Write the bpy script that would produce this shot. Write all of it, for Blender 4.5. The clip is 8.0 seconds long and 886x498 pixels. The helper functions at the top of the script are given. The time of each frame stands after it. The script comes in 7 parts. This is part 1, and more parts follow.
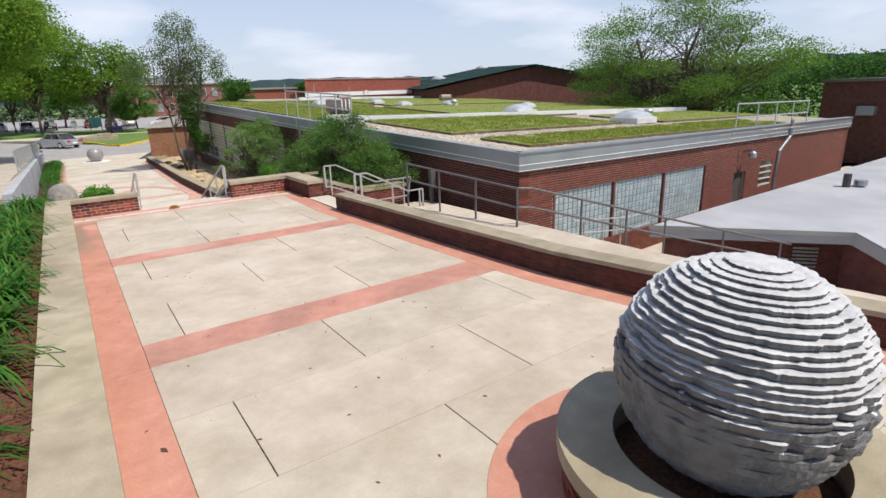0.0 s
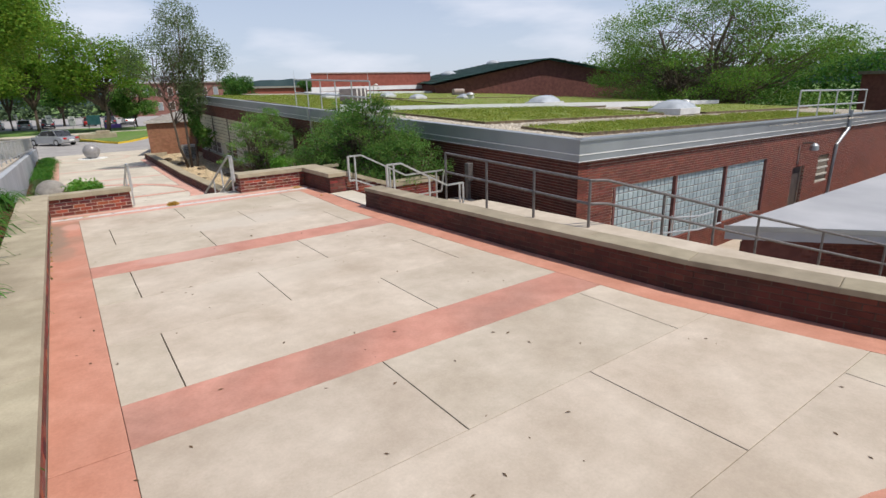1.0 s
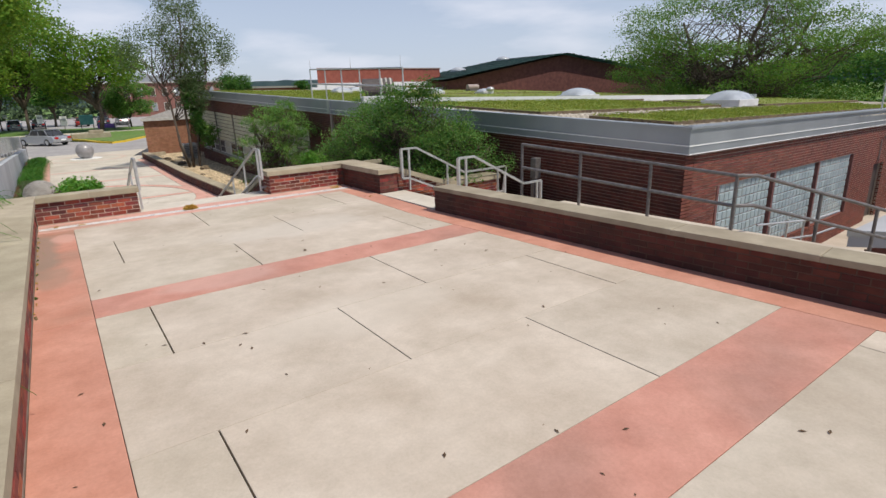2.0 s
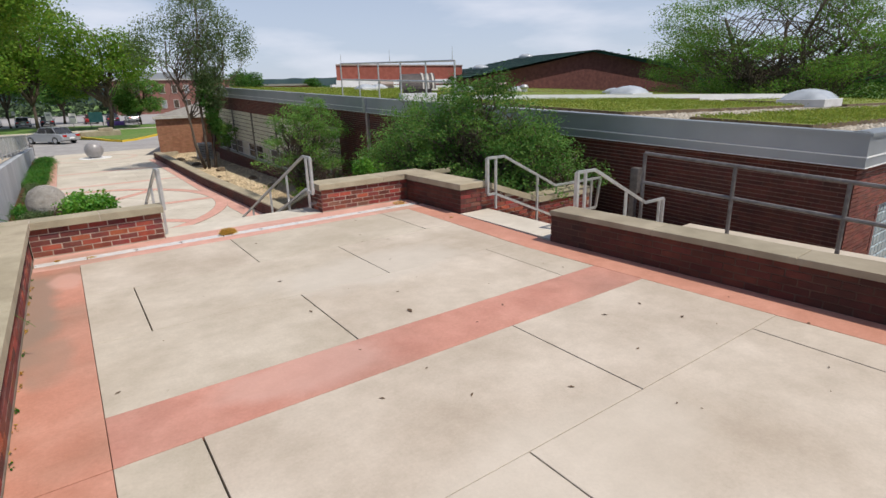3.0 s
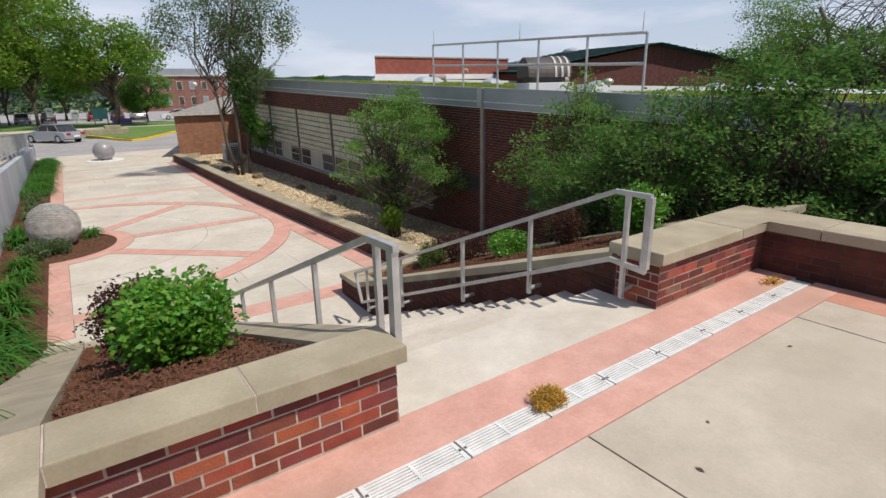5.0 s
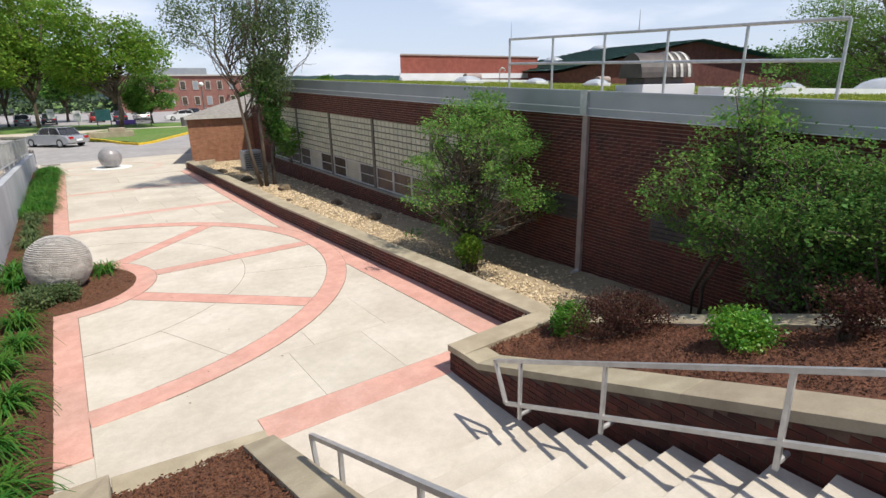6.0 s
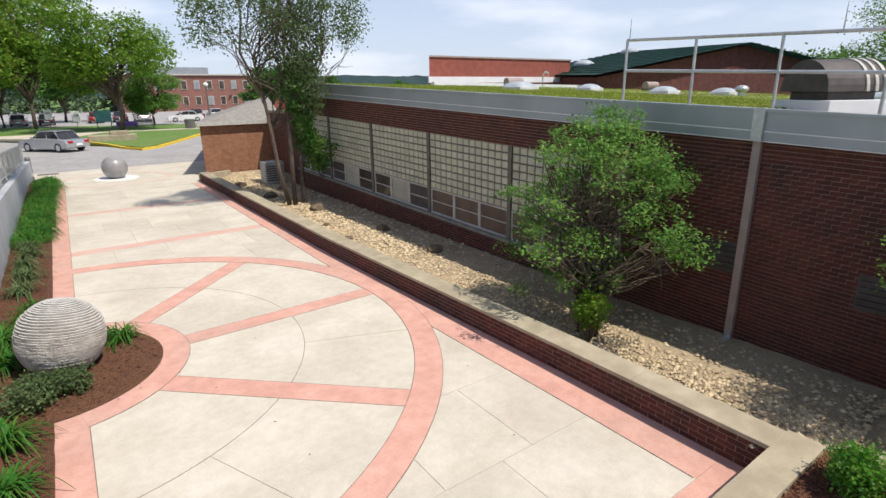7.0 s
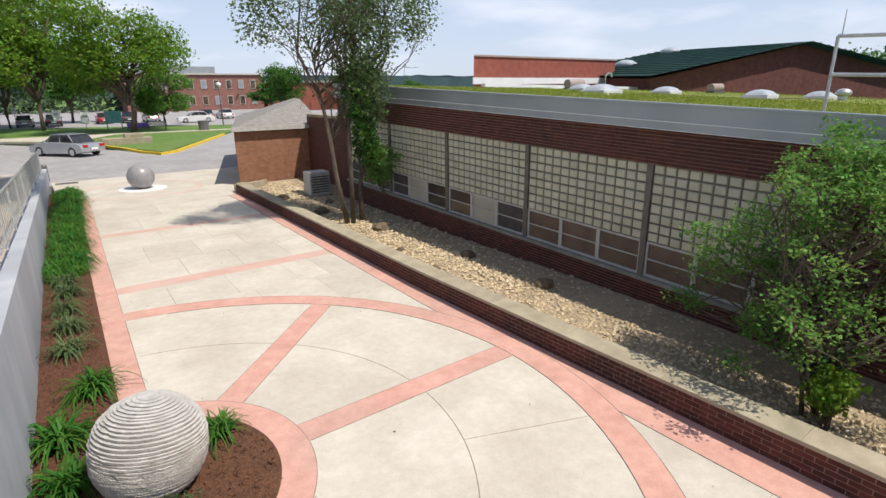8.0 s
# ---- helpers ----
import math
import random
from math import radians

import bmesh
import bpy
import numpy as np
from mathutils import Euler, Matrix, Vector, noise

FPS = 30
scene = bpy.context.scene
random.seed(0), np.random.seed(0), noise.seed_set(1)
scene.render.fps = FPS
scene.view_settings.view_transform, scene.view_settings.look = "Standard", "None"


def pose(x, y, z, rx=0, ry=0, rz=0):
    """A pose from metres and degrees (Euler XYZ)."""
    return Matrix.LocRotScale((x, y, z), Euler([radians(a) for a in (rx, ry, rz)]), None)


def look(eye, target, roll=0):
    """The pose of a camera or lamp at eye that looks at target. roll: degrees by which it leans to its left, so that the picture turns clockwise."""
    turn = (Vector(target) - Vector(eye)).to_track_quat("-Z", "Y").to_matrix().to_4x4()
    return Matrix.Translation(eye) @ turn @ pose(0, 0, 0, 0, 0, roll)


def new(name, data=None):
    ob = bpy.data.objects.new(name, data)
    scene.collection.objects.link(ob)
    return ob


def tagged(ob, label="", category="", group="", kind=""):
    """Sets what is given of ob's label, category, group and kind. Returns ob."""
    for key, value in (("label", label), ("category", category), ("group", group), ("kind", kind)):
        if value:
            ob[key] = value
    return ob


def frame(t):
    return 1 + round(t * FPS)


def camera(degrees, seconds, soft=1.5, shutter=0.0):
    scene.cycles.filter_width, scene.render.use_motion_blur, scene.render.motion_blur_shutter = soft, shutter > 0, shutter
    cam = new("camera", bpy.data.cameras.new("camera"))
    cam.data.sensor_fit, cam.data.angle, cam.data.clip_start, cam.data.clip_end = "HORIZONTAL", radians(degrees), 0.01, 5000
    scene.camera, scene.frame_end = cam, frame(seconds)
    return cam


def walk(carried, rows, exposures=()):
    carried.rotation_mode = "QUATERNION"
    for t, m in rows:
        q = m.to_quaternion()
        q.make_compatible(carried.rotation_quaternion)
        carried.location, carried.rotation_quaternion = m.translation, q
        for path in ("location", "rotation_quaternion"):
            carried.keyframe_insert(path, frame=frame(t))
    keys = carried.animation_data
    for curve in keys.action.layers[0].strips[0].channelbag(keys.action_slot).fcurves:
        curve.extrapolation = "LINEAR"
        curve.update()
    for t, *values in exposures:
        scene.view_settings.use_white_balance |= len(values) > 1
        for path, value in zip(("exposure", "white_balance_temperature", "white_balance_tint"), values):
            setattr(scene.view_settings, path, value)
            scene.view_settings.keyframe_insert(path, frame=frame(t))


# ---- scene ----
cam = camera(80.1, 8.0)
PATH = [
    (0, (-0.305, -6.442, 2.673), (0.796, -4.876, 2.094), -1.8),
    (0.5, (-0.081, -5.426, 2.448), (1.017, -3.858, 1.871), -1.9),
    (1, (0.017, -4.267, 2.194), (1.117, -2.699, 1.617), -1.8),
    (1.5, (0.018, -3.008, 1.928), (1.121, -1.443, 1.351), -1.9),
    (1.7, (-0.003, -2.487, 1.851), (1.117, -0.932, 1.28), -2.0),
    (2.8, (0.054, 0.319, 1.809), (1.156, 1.883, 1.228), -1.3),
    (3, (0.105, 0.779, 1.801), (1.204, 2.348, 1.225), -1.6),
    (3.5, (0.122, 2.149, 1.772), (1.224, 3.716, 1.197), -1.3),
    (4, (0.062, 3.578, 1.698), (1.165, 5.146, 1.128), -1.0),
    (4.5, (-0.039, 5.016, 1.647), (1.067, 6.582, 1.076), -0.8),
    (5, (-0.142, 6.486, 1.609), (0.959, 8.052, 1.032), -1.2),
    (5.2, (-0.187, 7.066, 1.622), (0.912, 8.632, 1.04), -1.4),
    (6.3, (-0.16, 10.735, 1.8), (0.941, 12.301, 1.221), -1.2),
    (6.5, (-0.142, 11.412, 1.851), (0.963, 12.975, 1.273), -1.1),
    (7, (-0.198, 13.069, 1.975), (0.91, 14.631, 1.398), -0.8),
    (7.5, (-0.46, 14.734, 2.041), (0.648, 16.297, 1.468), -0.8),
    (8, (-0.871, 16.335, 2.138), (0.236, 17.897, 1.559), -0.7),
]
walk(cam, [(t, look(eye, target, roll)) for t, eye, target, roll in PATH],
     [(0, 0.06), (0.7, -0.01), (1.5, -0.17), (5.0, -0.15), (6.2, 0.17), (8.0, 0.11)])

# ---- light ----
SUN = Vector((0.28, -0.53, 1.0)).normalized()          # towards the sun
EL, AZ = math.asin(SUN.z), math.atan2(SUN.x, SUN.y)
world = bpy.data.worlds.new("sky")
scene.world = world
world.use_nodes = True
wn, wl = world.node_tree.nodes, world.node_tree.links
sky = wn.new("ShaderNodeTexSky")
sky.sky_type, sky.sun_disc = "NISHITA", False
sky.sun_elevation, sky.sun_rotation = EL, AZ
sky.air_density, sky.dust_density, sky.ozone_density = 1.0, 0.6, 1.8
wco = wn.new("ShaderNodeTexCoord")
wmap = wn.new("ShaderNodeMapping")
wmap.inputs["Scale"].default_value = (1.3, 1.3, 5.0)
wno = wn.new("ShaderNodeTexNoise")
wno.inputs["Scale"].default_value, wno.inputs["Detail"].default_value = 2.2, 6.0
wra = wn.new("ShaderNodeValToRGB")
wra.color_ramp.elements[0].position, wra.color_ramp.elements[1].position = 0.47, 0.68
wmx = wn.new("ShaderNodeMixRGB")
wmx.inputs[2].default_value = (10.6, 10.3, 10.0, 1)
wsc = wn.new("ShaderNodeMath")
wsc.operation = "MULTIPLY"
wsc.inputs[1].default_value = 0.7
wl.new(wco.outputs["Generated"], wmap.inputs[0])
wl.new(wmap.outputs[0], wno.inputs["Vector"])
wl.new(wno.outputs["Fac"], wra.inputs[0])
wl.new(wra.outputs[0], wsc.inputs[0])
wl.new(wsc.outputs[0], wmx.inputs[0])
wse = wn.new("ShaderNodeSeparateXYZ")
whz = wn.new("ShaderNodeMapRange")
whz.interpolation_type = "SMOOTHERSTEP"
whz.inputs["From Min"].default_value, whz.inputs["From Max"].default_value = 0.0, 0.55
whz.inputs["To Min"].default_value, whz.inputs["To Max"].default_value = 0.72, 0.0
wha = wn.new("ShaderNodeMixRGB")
wha.inputs[2].default_value = (7.3, 7.8, 8.3, 1)
wl.new(wco.outputs["Generated"], wse.inputs[0])
wl.new(wse.outputs["Z"], whz.inputs["Value"])
wl.new(whz.outputs[0], wha.inputs[0])
wl.new(sky.outputs[0], wha.inputs[1])
wl.new(wha.outputs[0], wmx.inputs[1])
wti = wn.new("ShaderNodeMixRGB")
wti.blend_type = "MULTIPLY"
wti.inputs[0].default_value, wti.inputs[2].default_value = 1.0, (0.93, 0.97, 1.10, 1)
wl.new(wmx.outputs[0], wti.inputs[1])
wl.new(wti.outputs[0], wn["Background"].inputs[0])
wn["Background"].inputs[1].default_value = 0.10
sun = new("sun", bpy.data.lights.new("sun", "SUN"))
sun.data.energy, sun.data.angle, sun.data.color = 4.5, radians(0.6), (1.0, 0.93, 0.83)
sun.matrix_world = look(SUN * 60, (0, 0, 0))

# ---- materials ----
def mat(name, c1, c2, scale=6.0, rough=0.8, c3=None, scale2=0.6, amount=0.5, bump=0.15, bscale=40.0, metal=0.0, rand="", vary=0.3, stretch=(1, 1, 1), detail=6.0, hue=0.006):
    """Two-scale noise colour, fine relief, and an optional change from piece to piece."""
    m = bpy.data.materials.new(name)
    m.use_nodes = True
    n, l = m.node_tree.nodes, m.node_tree.links
    p = n["Principled BSDF"]
    g = n.new("ShaderNodeNewGeometry")
    mp = n.new("ShaderNodeMapping")
    mp.inputs["Scale"].default_value = stretch
    l.new(g.outputs["Position"], mp.inputs[0])
    a = n.new("ShaderNodeTexNoise")
    a.inputs["Scale"].default_value, a.inputs["Detail"].default_value = scale, detail
    l.new(mp.outputs[0], a.inputs["Vector"])
    r = n.new("ShaderNodeValToRGB")
    r.color_ramp.elements[0].color, r.color_ramp.elements[1].color = (*c1, 1), (*c2, 1)
    r.color_ramp.elements[0].position, r.color_ramp.elements[1].position = 0.34, 0.66
    l.new(a.outputs["Fac"], r.inputs[0])
    out = r.outputs[0]
    if c3:
        b = n.new("ShaderNodeTexNoise")
        b.inputs["Scale"].default_value, b.inputs["Detail"].default_value = scale2, 5.0
        l.new(mp.outputs[0], b.inputs["Vector"])
        br = n.new("ShaderNodeValToRGB")
        br.color_ramp.elements[0].position, br.color_ramp.elements[1].position = 0.45, 0.68
        l.new(b.outputs["Fac"], br.inputs[0])
        k = n.new("ShaderNodeMath")
        k.operation = "MULTIPLY"
        k.inputs[1].default_value = amount
        l.new(br.outputs[0], k.inputs[0])
        x = n.new("ShaderNodeMixRGB")
        x.inputs[2].default_value = (*c3, 1)
        l.new(k.outputs[0], x.inputs[0])
        l.new(out, x.inputs[1])
        out = x.outputs[0]
    if rand:
        src = n.new("ShaderNodeObjectInfo").outputs["Random"] if rand == "object" else g.outputs["Random Per Island"]
        h = n.new("ShaderNodeHueSaturation")
        mr = n.new("ShaderNodeMapRange")
        mr.inputs["To Min"].default_value, mr.inputs["To Max"].default_value = 1 - vary, 1 + vary
        l.new(src, mr.inputs["Value"])
        l.new(mr.outputs[0], h.inputs["Value"])
        w = n.new("ShaderNodeTexWhiteNoise")
        w.noise_dimensions = "1D"
        l.new(src, w.inputs["W"])
        mh = n.new("ShaderNodeMapRange")
        mh.inputs["To Min"].default_value, mh.inputs["To Max"].default_value = 0.5 - hue, 0.5 + hue
        l.new(w.outputs["Value"], mh.inputs["Value"])
        l.new(mh.outputs[0], h.inputs["Hue"])
        l.new(out, h.inputs["Color"])
        out = h.outputs[0]
    l.new(out, p.inputs["Base Color"])
    p.inputs["Roughness"].default_value, p.inputs["Metallic"].default_value = rough, metal
    if bump:
        c = n.new("ShaderNodeTexNoise")
        c.inputs["Scale"].default_value, c.inputs["Detail"].default_value = bscale, 4.0
        l.new(mp.outputs[0], c.inputs["Vector"])
        u = n.new("ShaderNodeBump")
        u.inputs["Strength"].default_value, u.inputs["Distance"].default_value = bump, 0.02
        l.new(c.outputs["Fac"], u.inputs["Height"])
        l.new(u.outputs[0], p.inputs["Normal"])
    return m


def leaf_mat(name, c1, c2, vary=0.25):
    m = mat(name, c1, c2, 1.2, 0.55, bump=0, rand="island", vary=vary, hue=0.03)
    n, l = m.node_tree.nodes, m.node_tree.links
    p = n["Principled BSDF"]
    p.inputs["Specular IOR Level"].default_value = 0.18
    t = n.new("ShaderNodeBsdfTranslucent")
    x = n.new("ShaderNodeMixShader")
    x.inputs[0].default_value = 0.48
    col = p.inputs["Base Color"].links[0].from_socket
    l.new(col, t.inputs[0])
    l.new(p.outputs[0], x.inputs[1])
    l.new(t.outputs[0], x.inputs[2])
    l.new(x.outputs[0], n["Material Output"].inputs[0])
    return m


def weather(m, scale, low, high, sharp=0.12):
    """Blotchy wear at one more scale over the colour that a material has."""
    n, l = m.node_tree.nodes, m.node_tree.links
    p = n["Principled BSDF"]
    src = p.inputs["Base Color"].links[0].from_socket
    g = n.new("ShaderNodeNewGeometry")
    a = n.new("ShaderNodeTexNoise")
    a.inputs["Scale"].default_value, a.inputs["Detail"].default_value, a.inputs["Roughness"].default_value = scale, 9.0, 0.68
    l.new(g.outputs["Position"], a.inputs["Vector"])
    r = n.new("ShaderNodeValToRGB")
    r.color_ramp.elements[0].position, r.color_ramp.elements[1].position = 0.5 - sharp, 0.5 + sharp
    r.color_ramp.elements[0].color, r.color_ramp.elements[1].color = (*low, 1), (*high, 1)
    l.new(a.outputs["Fac"], r.inputs[0])
    x = n.new("ShaderNodeMixRGB")
    x.blend_type = "MULTIPLY"
    x.inputs[0].default_value = 1.0
    l.new(src, x.inputs[1])
    l.new(r.outputs[0], x.inputs[2])
    l.new(x.outputs[0], p.inputs["Base Color"])
    return m


M_CONC = mat("concrete", (0.45, 0.388, 0.31), (0.545, 0.477, 0.393), 1.9, 0.85, (0.38, 0.315, 0.24), 0.8, 0.6, 0.12, 60, rand="object", vary=0.05)
M_CONC2 = mat("pale_concrete", (0.52, 0.47, 0.39), (0.60, 0.55, 0.47), 1.4, 0.85, (0.42, 0.37, 0.30), 0.6, 0.5, 0.12, 60, rand="object", vary=0.05)
M_STEP = mat("step_concrete", (0.52, 0.468, 0.39), (0.62, 0.568, 0.485), 2.0, 0.85, (0.42, 0.37, 0.30), 0.9, 0.4, 0.12, 60)
M_ORANGE = mat("stained_concrete", (0.49, 0.222, 0.152), (0.56, 0.275, 0.198), 2.2, 0.75, (0.42, 0.20, 0.14), 0.7, 0.5, 0.12, 60)
M_ORANGE2 = mat("water_marked_stained_concrete", (0.49, 0.222, 0.152), (0.56, 0.275, 0.198), 2.2, 0.75, (0.27, 0.18, 0.125), 0.62, 0.85, 0.12, 60)
M_BAND = mat("worn_stained_concrete", (0.47, 0.215, 0.16), (0.54, 0.27, 0.205), 2.2, 0.75, (0.32, 0.18, 0.14), 0.9, 0.6, 0.12, 60)
M_PINK = mat("faded_stained_concrete", (0.56, 0.30, 0.24), (0.63, 0.36, 0.29), 2.0, 0.8, (0.50, 0.32, 0.26), 0.8, 0.6, 0.12, 60)
M_JOINT = mat("joint_dirt", (0.05, 0.04, 0.03), (0.10, 0.08, 0.06), 20, 0.95, bump=0.1)
M_PINK2 = mat("half_bleached_stain", (0.55, 0.345, 0.28), (0.61, 0.40, 0.33), 2.0, 0.8, (0.52, 0.39, 0.32), 0.9, 0.6, 0.12, 60)
M_FAINT = mat("nearly_bleached_stain", (0.54, 0.42, 0.34), (0.60, 0.48, 0.40), 2.0, 0.8, (0.50, 0.42, 0.35), 0.8, 0.6, 0.12, 60)
M_JOINT2 = mat("worn_joint", (0.17, 0.135, 0.10), (0.26, 0.21, 0.17), 12, 0.95, bump=0.1)
M_COPING = mat("cast_stone", (0.335, 0.287, 0.20), (0.425, 0.368, 0.265), 3.0, 0.85, (0.26, 0.215, 0.145), 1.1, 0.45, 0.08, 70, rand="object", vary=0.07)
M_COPING2 = mat("dirty_cast_stone", (0.28, 0.24, 0.168), (0.36, 0.31, 0.225), 3.0, 0.85, (0.20, 0.165, 0.115), 1.1, 0.55, 0.08, 70, rand="object", vary=0.07)
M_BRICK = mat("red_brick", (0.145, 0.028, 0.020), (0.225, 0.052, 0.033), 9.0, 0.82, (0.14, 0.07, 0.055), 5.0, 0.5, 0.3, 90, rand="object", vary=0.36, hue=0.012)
# building brick: M_BRICK2 darkened for the shaded west wall, M_BRICKS lightened for sun
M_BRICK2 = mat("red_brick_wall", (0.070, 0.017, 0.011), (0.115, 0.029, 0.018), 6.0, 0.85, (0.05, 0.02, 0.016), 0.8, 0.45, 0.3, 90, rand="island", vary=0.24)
# shade of the unlit wall faces, plus grime blotches, put into the brick colour
M_BRICKW = mat("shaded_wall_brick", (0.072, 0.0175, 0.0115), (0.122, 0.031, 0.020), 6.0, 0.85, (0.035, 0.018, 0.014), 1.1, 0.75, 0.3, 90, rand="object", vary=0.26)
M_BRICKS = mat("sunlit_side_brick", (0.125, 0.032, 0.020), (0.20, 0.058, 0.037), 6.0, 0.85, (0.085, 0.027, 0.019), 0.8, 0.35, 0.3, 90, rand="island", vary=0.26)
M_TAN = mat("tan_brown_brick", (0.27, 0.125, 0.07), (0.36, 0.18, 0.105), 6, 0.88, (0.24, 0.11, 0.065), 0.8, 0.3, 0.3, 90, rand="island", vary=0.12)
# far brick, muted in colour to carry the distance haze
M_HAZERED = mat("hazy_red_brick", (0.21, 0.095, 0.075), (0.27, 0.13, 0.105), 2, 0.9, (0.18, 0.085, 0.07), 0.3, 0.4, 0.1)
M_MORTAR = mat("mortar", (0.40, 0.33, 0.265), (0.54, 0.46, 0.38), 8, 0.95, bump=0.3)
# dirt and the shade of unlit walls, both in the mortar colour
M_MORTAR3 = mat("dirty_shaded_mortar", (0.06, 0.035, 0.027), (0.12, 0.075, 0.055), 5, 0.95, bump=0.3)
M_MORTAR2 = mat("dark_mortar", (0.20, 0.13, 0.10), (0.28, 0.19, 0.15), 8, 0.95, bump=0.3)
# globe stones: shade put into the side colour, sunlight into the ledge colour
M_SCULPT = mat("shaded_split_stone", (0.075, 0.077, 0.085), (0.16, 0.163, 0.175), 9, 0.5, (0.14, 0.125, 0.11), 3, 0.5, 0.9, 30)
M_LITTOP = mat("lit_top_sculpture_stone", (0.46, 0.46, 0.465), (0.60, 0.60, 0.60), 9, 0.5, (0.36, 0.36, 0.37), 4, 0.4, 0.4, 40)
M_LITTOP2 = mat("weathered_lit_ledge_stone", (0.42, 0.40, 0.37), (0.56, 0.54, 0.505), 9, 0.8, (0.36, 0.33, 0.29), 4, 0.5, 0.5, 40)
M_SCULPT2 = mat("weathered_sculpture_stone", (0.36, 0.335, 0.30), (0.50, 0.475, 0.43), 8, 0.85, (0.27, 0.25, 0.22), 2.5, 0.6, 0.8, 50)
M_BALL = mat("polished_stone", (0.25, 0.24, 0.245), (0.31, 0.30, 0.305), 5, 0.32, bump=0.02)
M_STEEL = mat("galvanized_steel", (0.46, 0.46, 0.455), (0.58, 0.58, 0.575), 12, 0.38, bump=0.05, metal=0.55)
M_DSTEEL = mat("weathered_steel", (0.13, 0.12, 0.115), (0.20, 0.185, 0.18), 14, 0.55, bump=0.08, metal=0.5)
M_ALU = mat("grey_fascia_metal", (0.30, 0.32, 0.34), (0.36, 0.38, 0.40), 0.9, 0.38, bump=0.02, metal=0.5)
M_GRATE = mat("drain_grate", (0.66, 0.65, 0.62), (0.80, 0.79, 0.76), 10, 0.5, bump=0.1, metal=0.1)
M_MULCH = mat("bark_mulch", (0.088, 0.034, 0.016), (0.175, 0.073, 0.036), 34, 0.95, (0.05, 0.021, 0.012), 5, 0.35, 0.9, 60, rand="island", vary=0.25)
M_GRAVEL = mat("tan_gravel", (0.42, 0.32, 0.19), (0.60, 0.49, 0.33), 14, 0.9, bump=0.4, rand="island", vary=0.32)
M_GRAVELBED = mat("gravel_bed", (0.30, 0.23, 0.14), (0.46, 0.37, 0.25), 30, 0.95, (0.22, 0.17, 0.10), 4, 0.5, 0.9, 40)
M_ROCK = mat("field_rock", (0.09, 0.065, 0.04), (0.19, 0.14, 0.085), 6, 0.9, bump=0.6, bscale=14)
M_BARK = mat("bark", (0.07, 0.052, 0.038), (0.15, 0.115, 0.085), 9, 0.95, bump=0.7, bscale=25, stretch=(1, 1, 0.25))
M_GRASS = mat("lawn", (0.07, 0.15, 0.02), (0.13, 0.23, 0.04), 3, 0.9, (0.16, 0.20, 0.06), 0.35, 0.5, 0.6, 50)
M_SEDUM = mat("sedum_roof", (0.13, 0.185, 0.03), (0.23, 0.28, 0.06), 5.0, 0.95, (0.25, 0.17, 0.07), 0.8, 0.5, 0.9, 22)
M_SEDUMLEAF = leaf_mat("sedum_tuft", (0.19, 0.25, 0.035), (0.29, 0.33, 0.065), 0.3)
M_ROOFGRAVEL = mat("roof_gravel", (0.24, 0.205, 0.155), (0.50, 0.45, 0.37), 15, 0.95, bump=0.9, bscale=30)
M_ROOFSTONE = mat("pale_roof_stone", (0.36, 0.31, 0.24), (0.56, 0.51, 0.43), 14, 0.9, bump=0.2, rand="island", vary=0.4)
M_ASPHALT = mat("asphalt", (0.30, 0.285, 0.28), (0.38, 0.365, 0.355), 3, 0.9, (0.25, 0.24, 0.235), 0.4, 0.5, 0.3, 80)
M_WALK = mat("sidewalk", (0.48, 0.42, 0.34), (0.58, 0.52, 0.43), 1.5, 0.9, bump=0.1)
M_YELLOW = mat("yellow_kerb_paint", (0.62, 0.42, 0.02), (0.74, 0.52, 0.04), 5, 0.7, bump=0.1)
M_WALLC = mat("board_marked_concrete", (0.36, 0.38, 0.41), (0.47, 0.49, 0.51), 2.0, 0.9, (0.28, 0.29, 0.31), 0.5, 0.6, 0.3, 30, stretch=(1, 1, 0.3))
M_LILY = leaf_mat("daylily_leaf", (0.045, 0.15, 0.02), (0.10, 0.255, 0.04), 0.3)
M_LEAFBUSH = leaf_mat("bush_green_leaf", (0.08, 0.175, 0.035), (0.15, 0.28, 0.06))
M_LEAFDARK = leaf_mat("dark_green_leaf", (0.05, 0.13, 0.022), (0.095, 0.21, 0.04))
M_LEAFMID = leaf_mat("green_leaf", (0.112, 0.235, 0.044), (0.205, 0.365, 0.082))
M_LEAFSPRING = leaf_mat("spring_green_leaf", (0.125, 0.235, 0.026), (0.225, 0.365, 0.05))
M_LEAFTREE = leaf_mat("tree_green_leaf", (0.10, 0.205, 0.032), (0.185, 0.32, 0.058))
M_LEAFGREY = leaf_mat("grey_green_leaf", (0.10, 0.155, 0.06), (0.18, 0.245, 0.105))
M_BOX = leaf_mat("boxwood_leaf", (0.07, 0.21, 0.018), (0.17, 0.38, 0.045))
M_BOX.node_tree.nodes["Principled BSDF"].inputs["Specular IOR Level"].default_value = 0.5
M_BOX.node_tree.nodes["Principled BSDF"].inputs["Roughness"].default_value = 0.4
M_PURPLE = leaf_mat("barberry_leaf", (0.055, 0.024, 0.018), (0.115, 0.052, 0.038))
M_TUFT = leaf_mat("dry_moss", (0.52, 0.33, 0.06), (0.68, 0.46, 0.12), 0.2)
M_BOARD = mat("brown_window_board", (0.10, 0.062, 0.046), (0.15, 0.098, 0.072), 2.5, 0.45, (0.08, 0.05, 0.04), 0.8, 0.4, 0.05)
M_WHITE = mat("white_paint", (0.74, 0.74, 0.72), (0.82, 0.82, 0.80), 2, 0.5, bump=0.03)
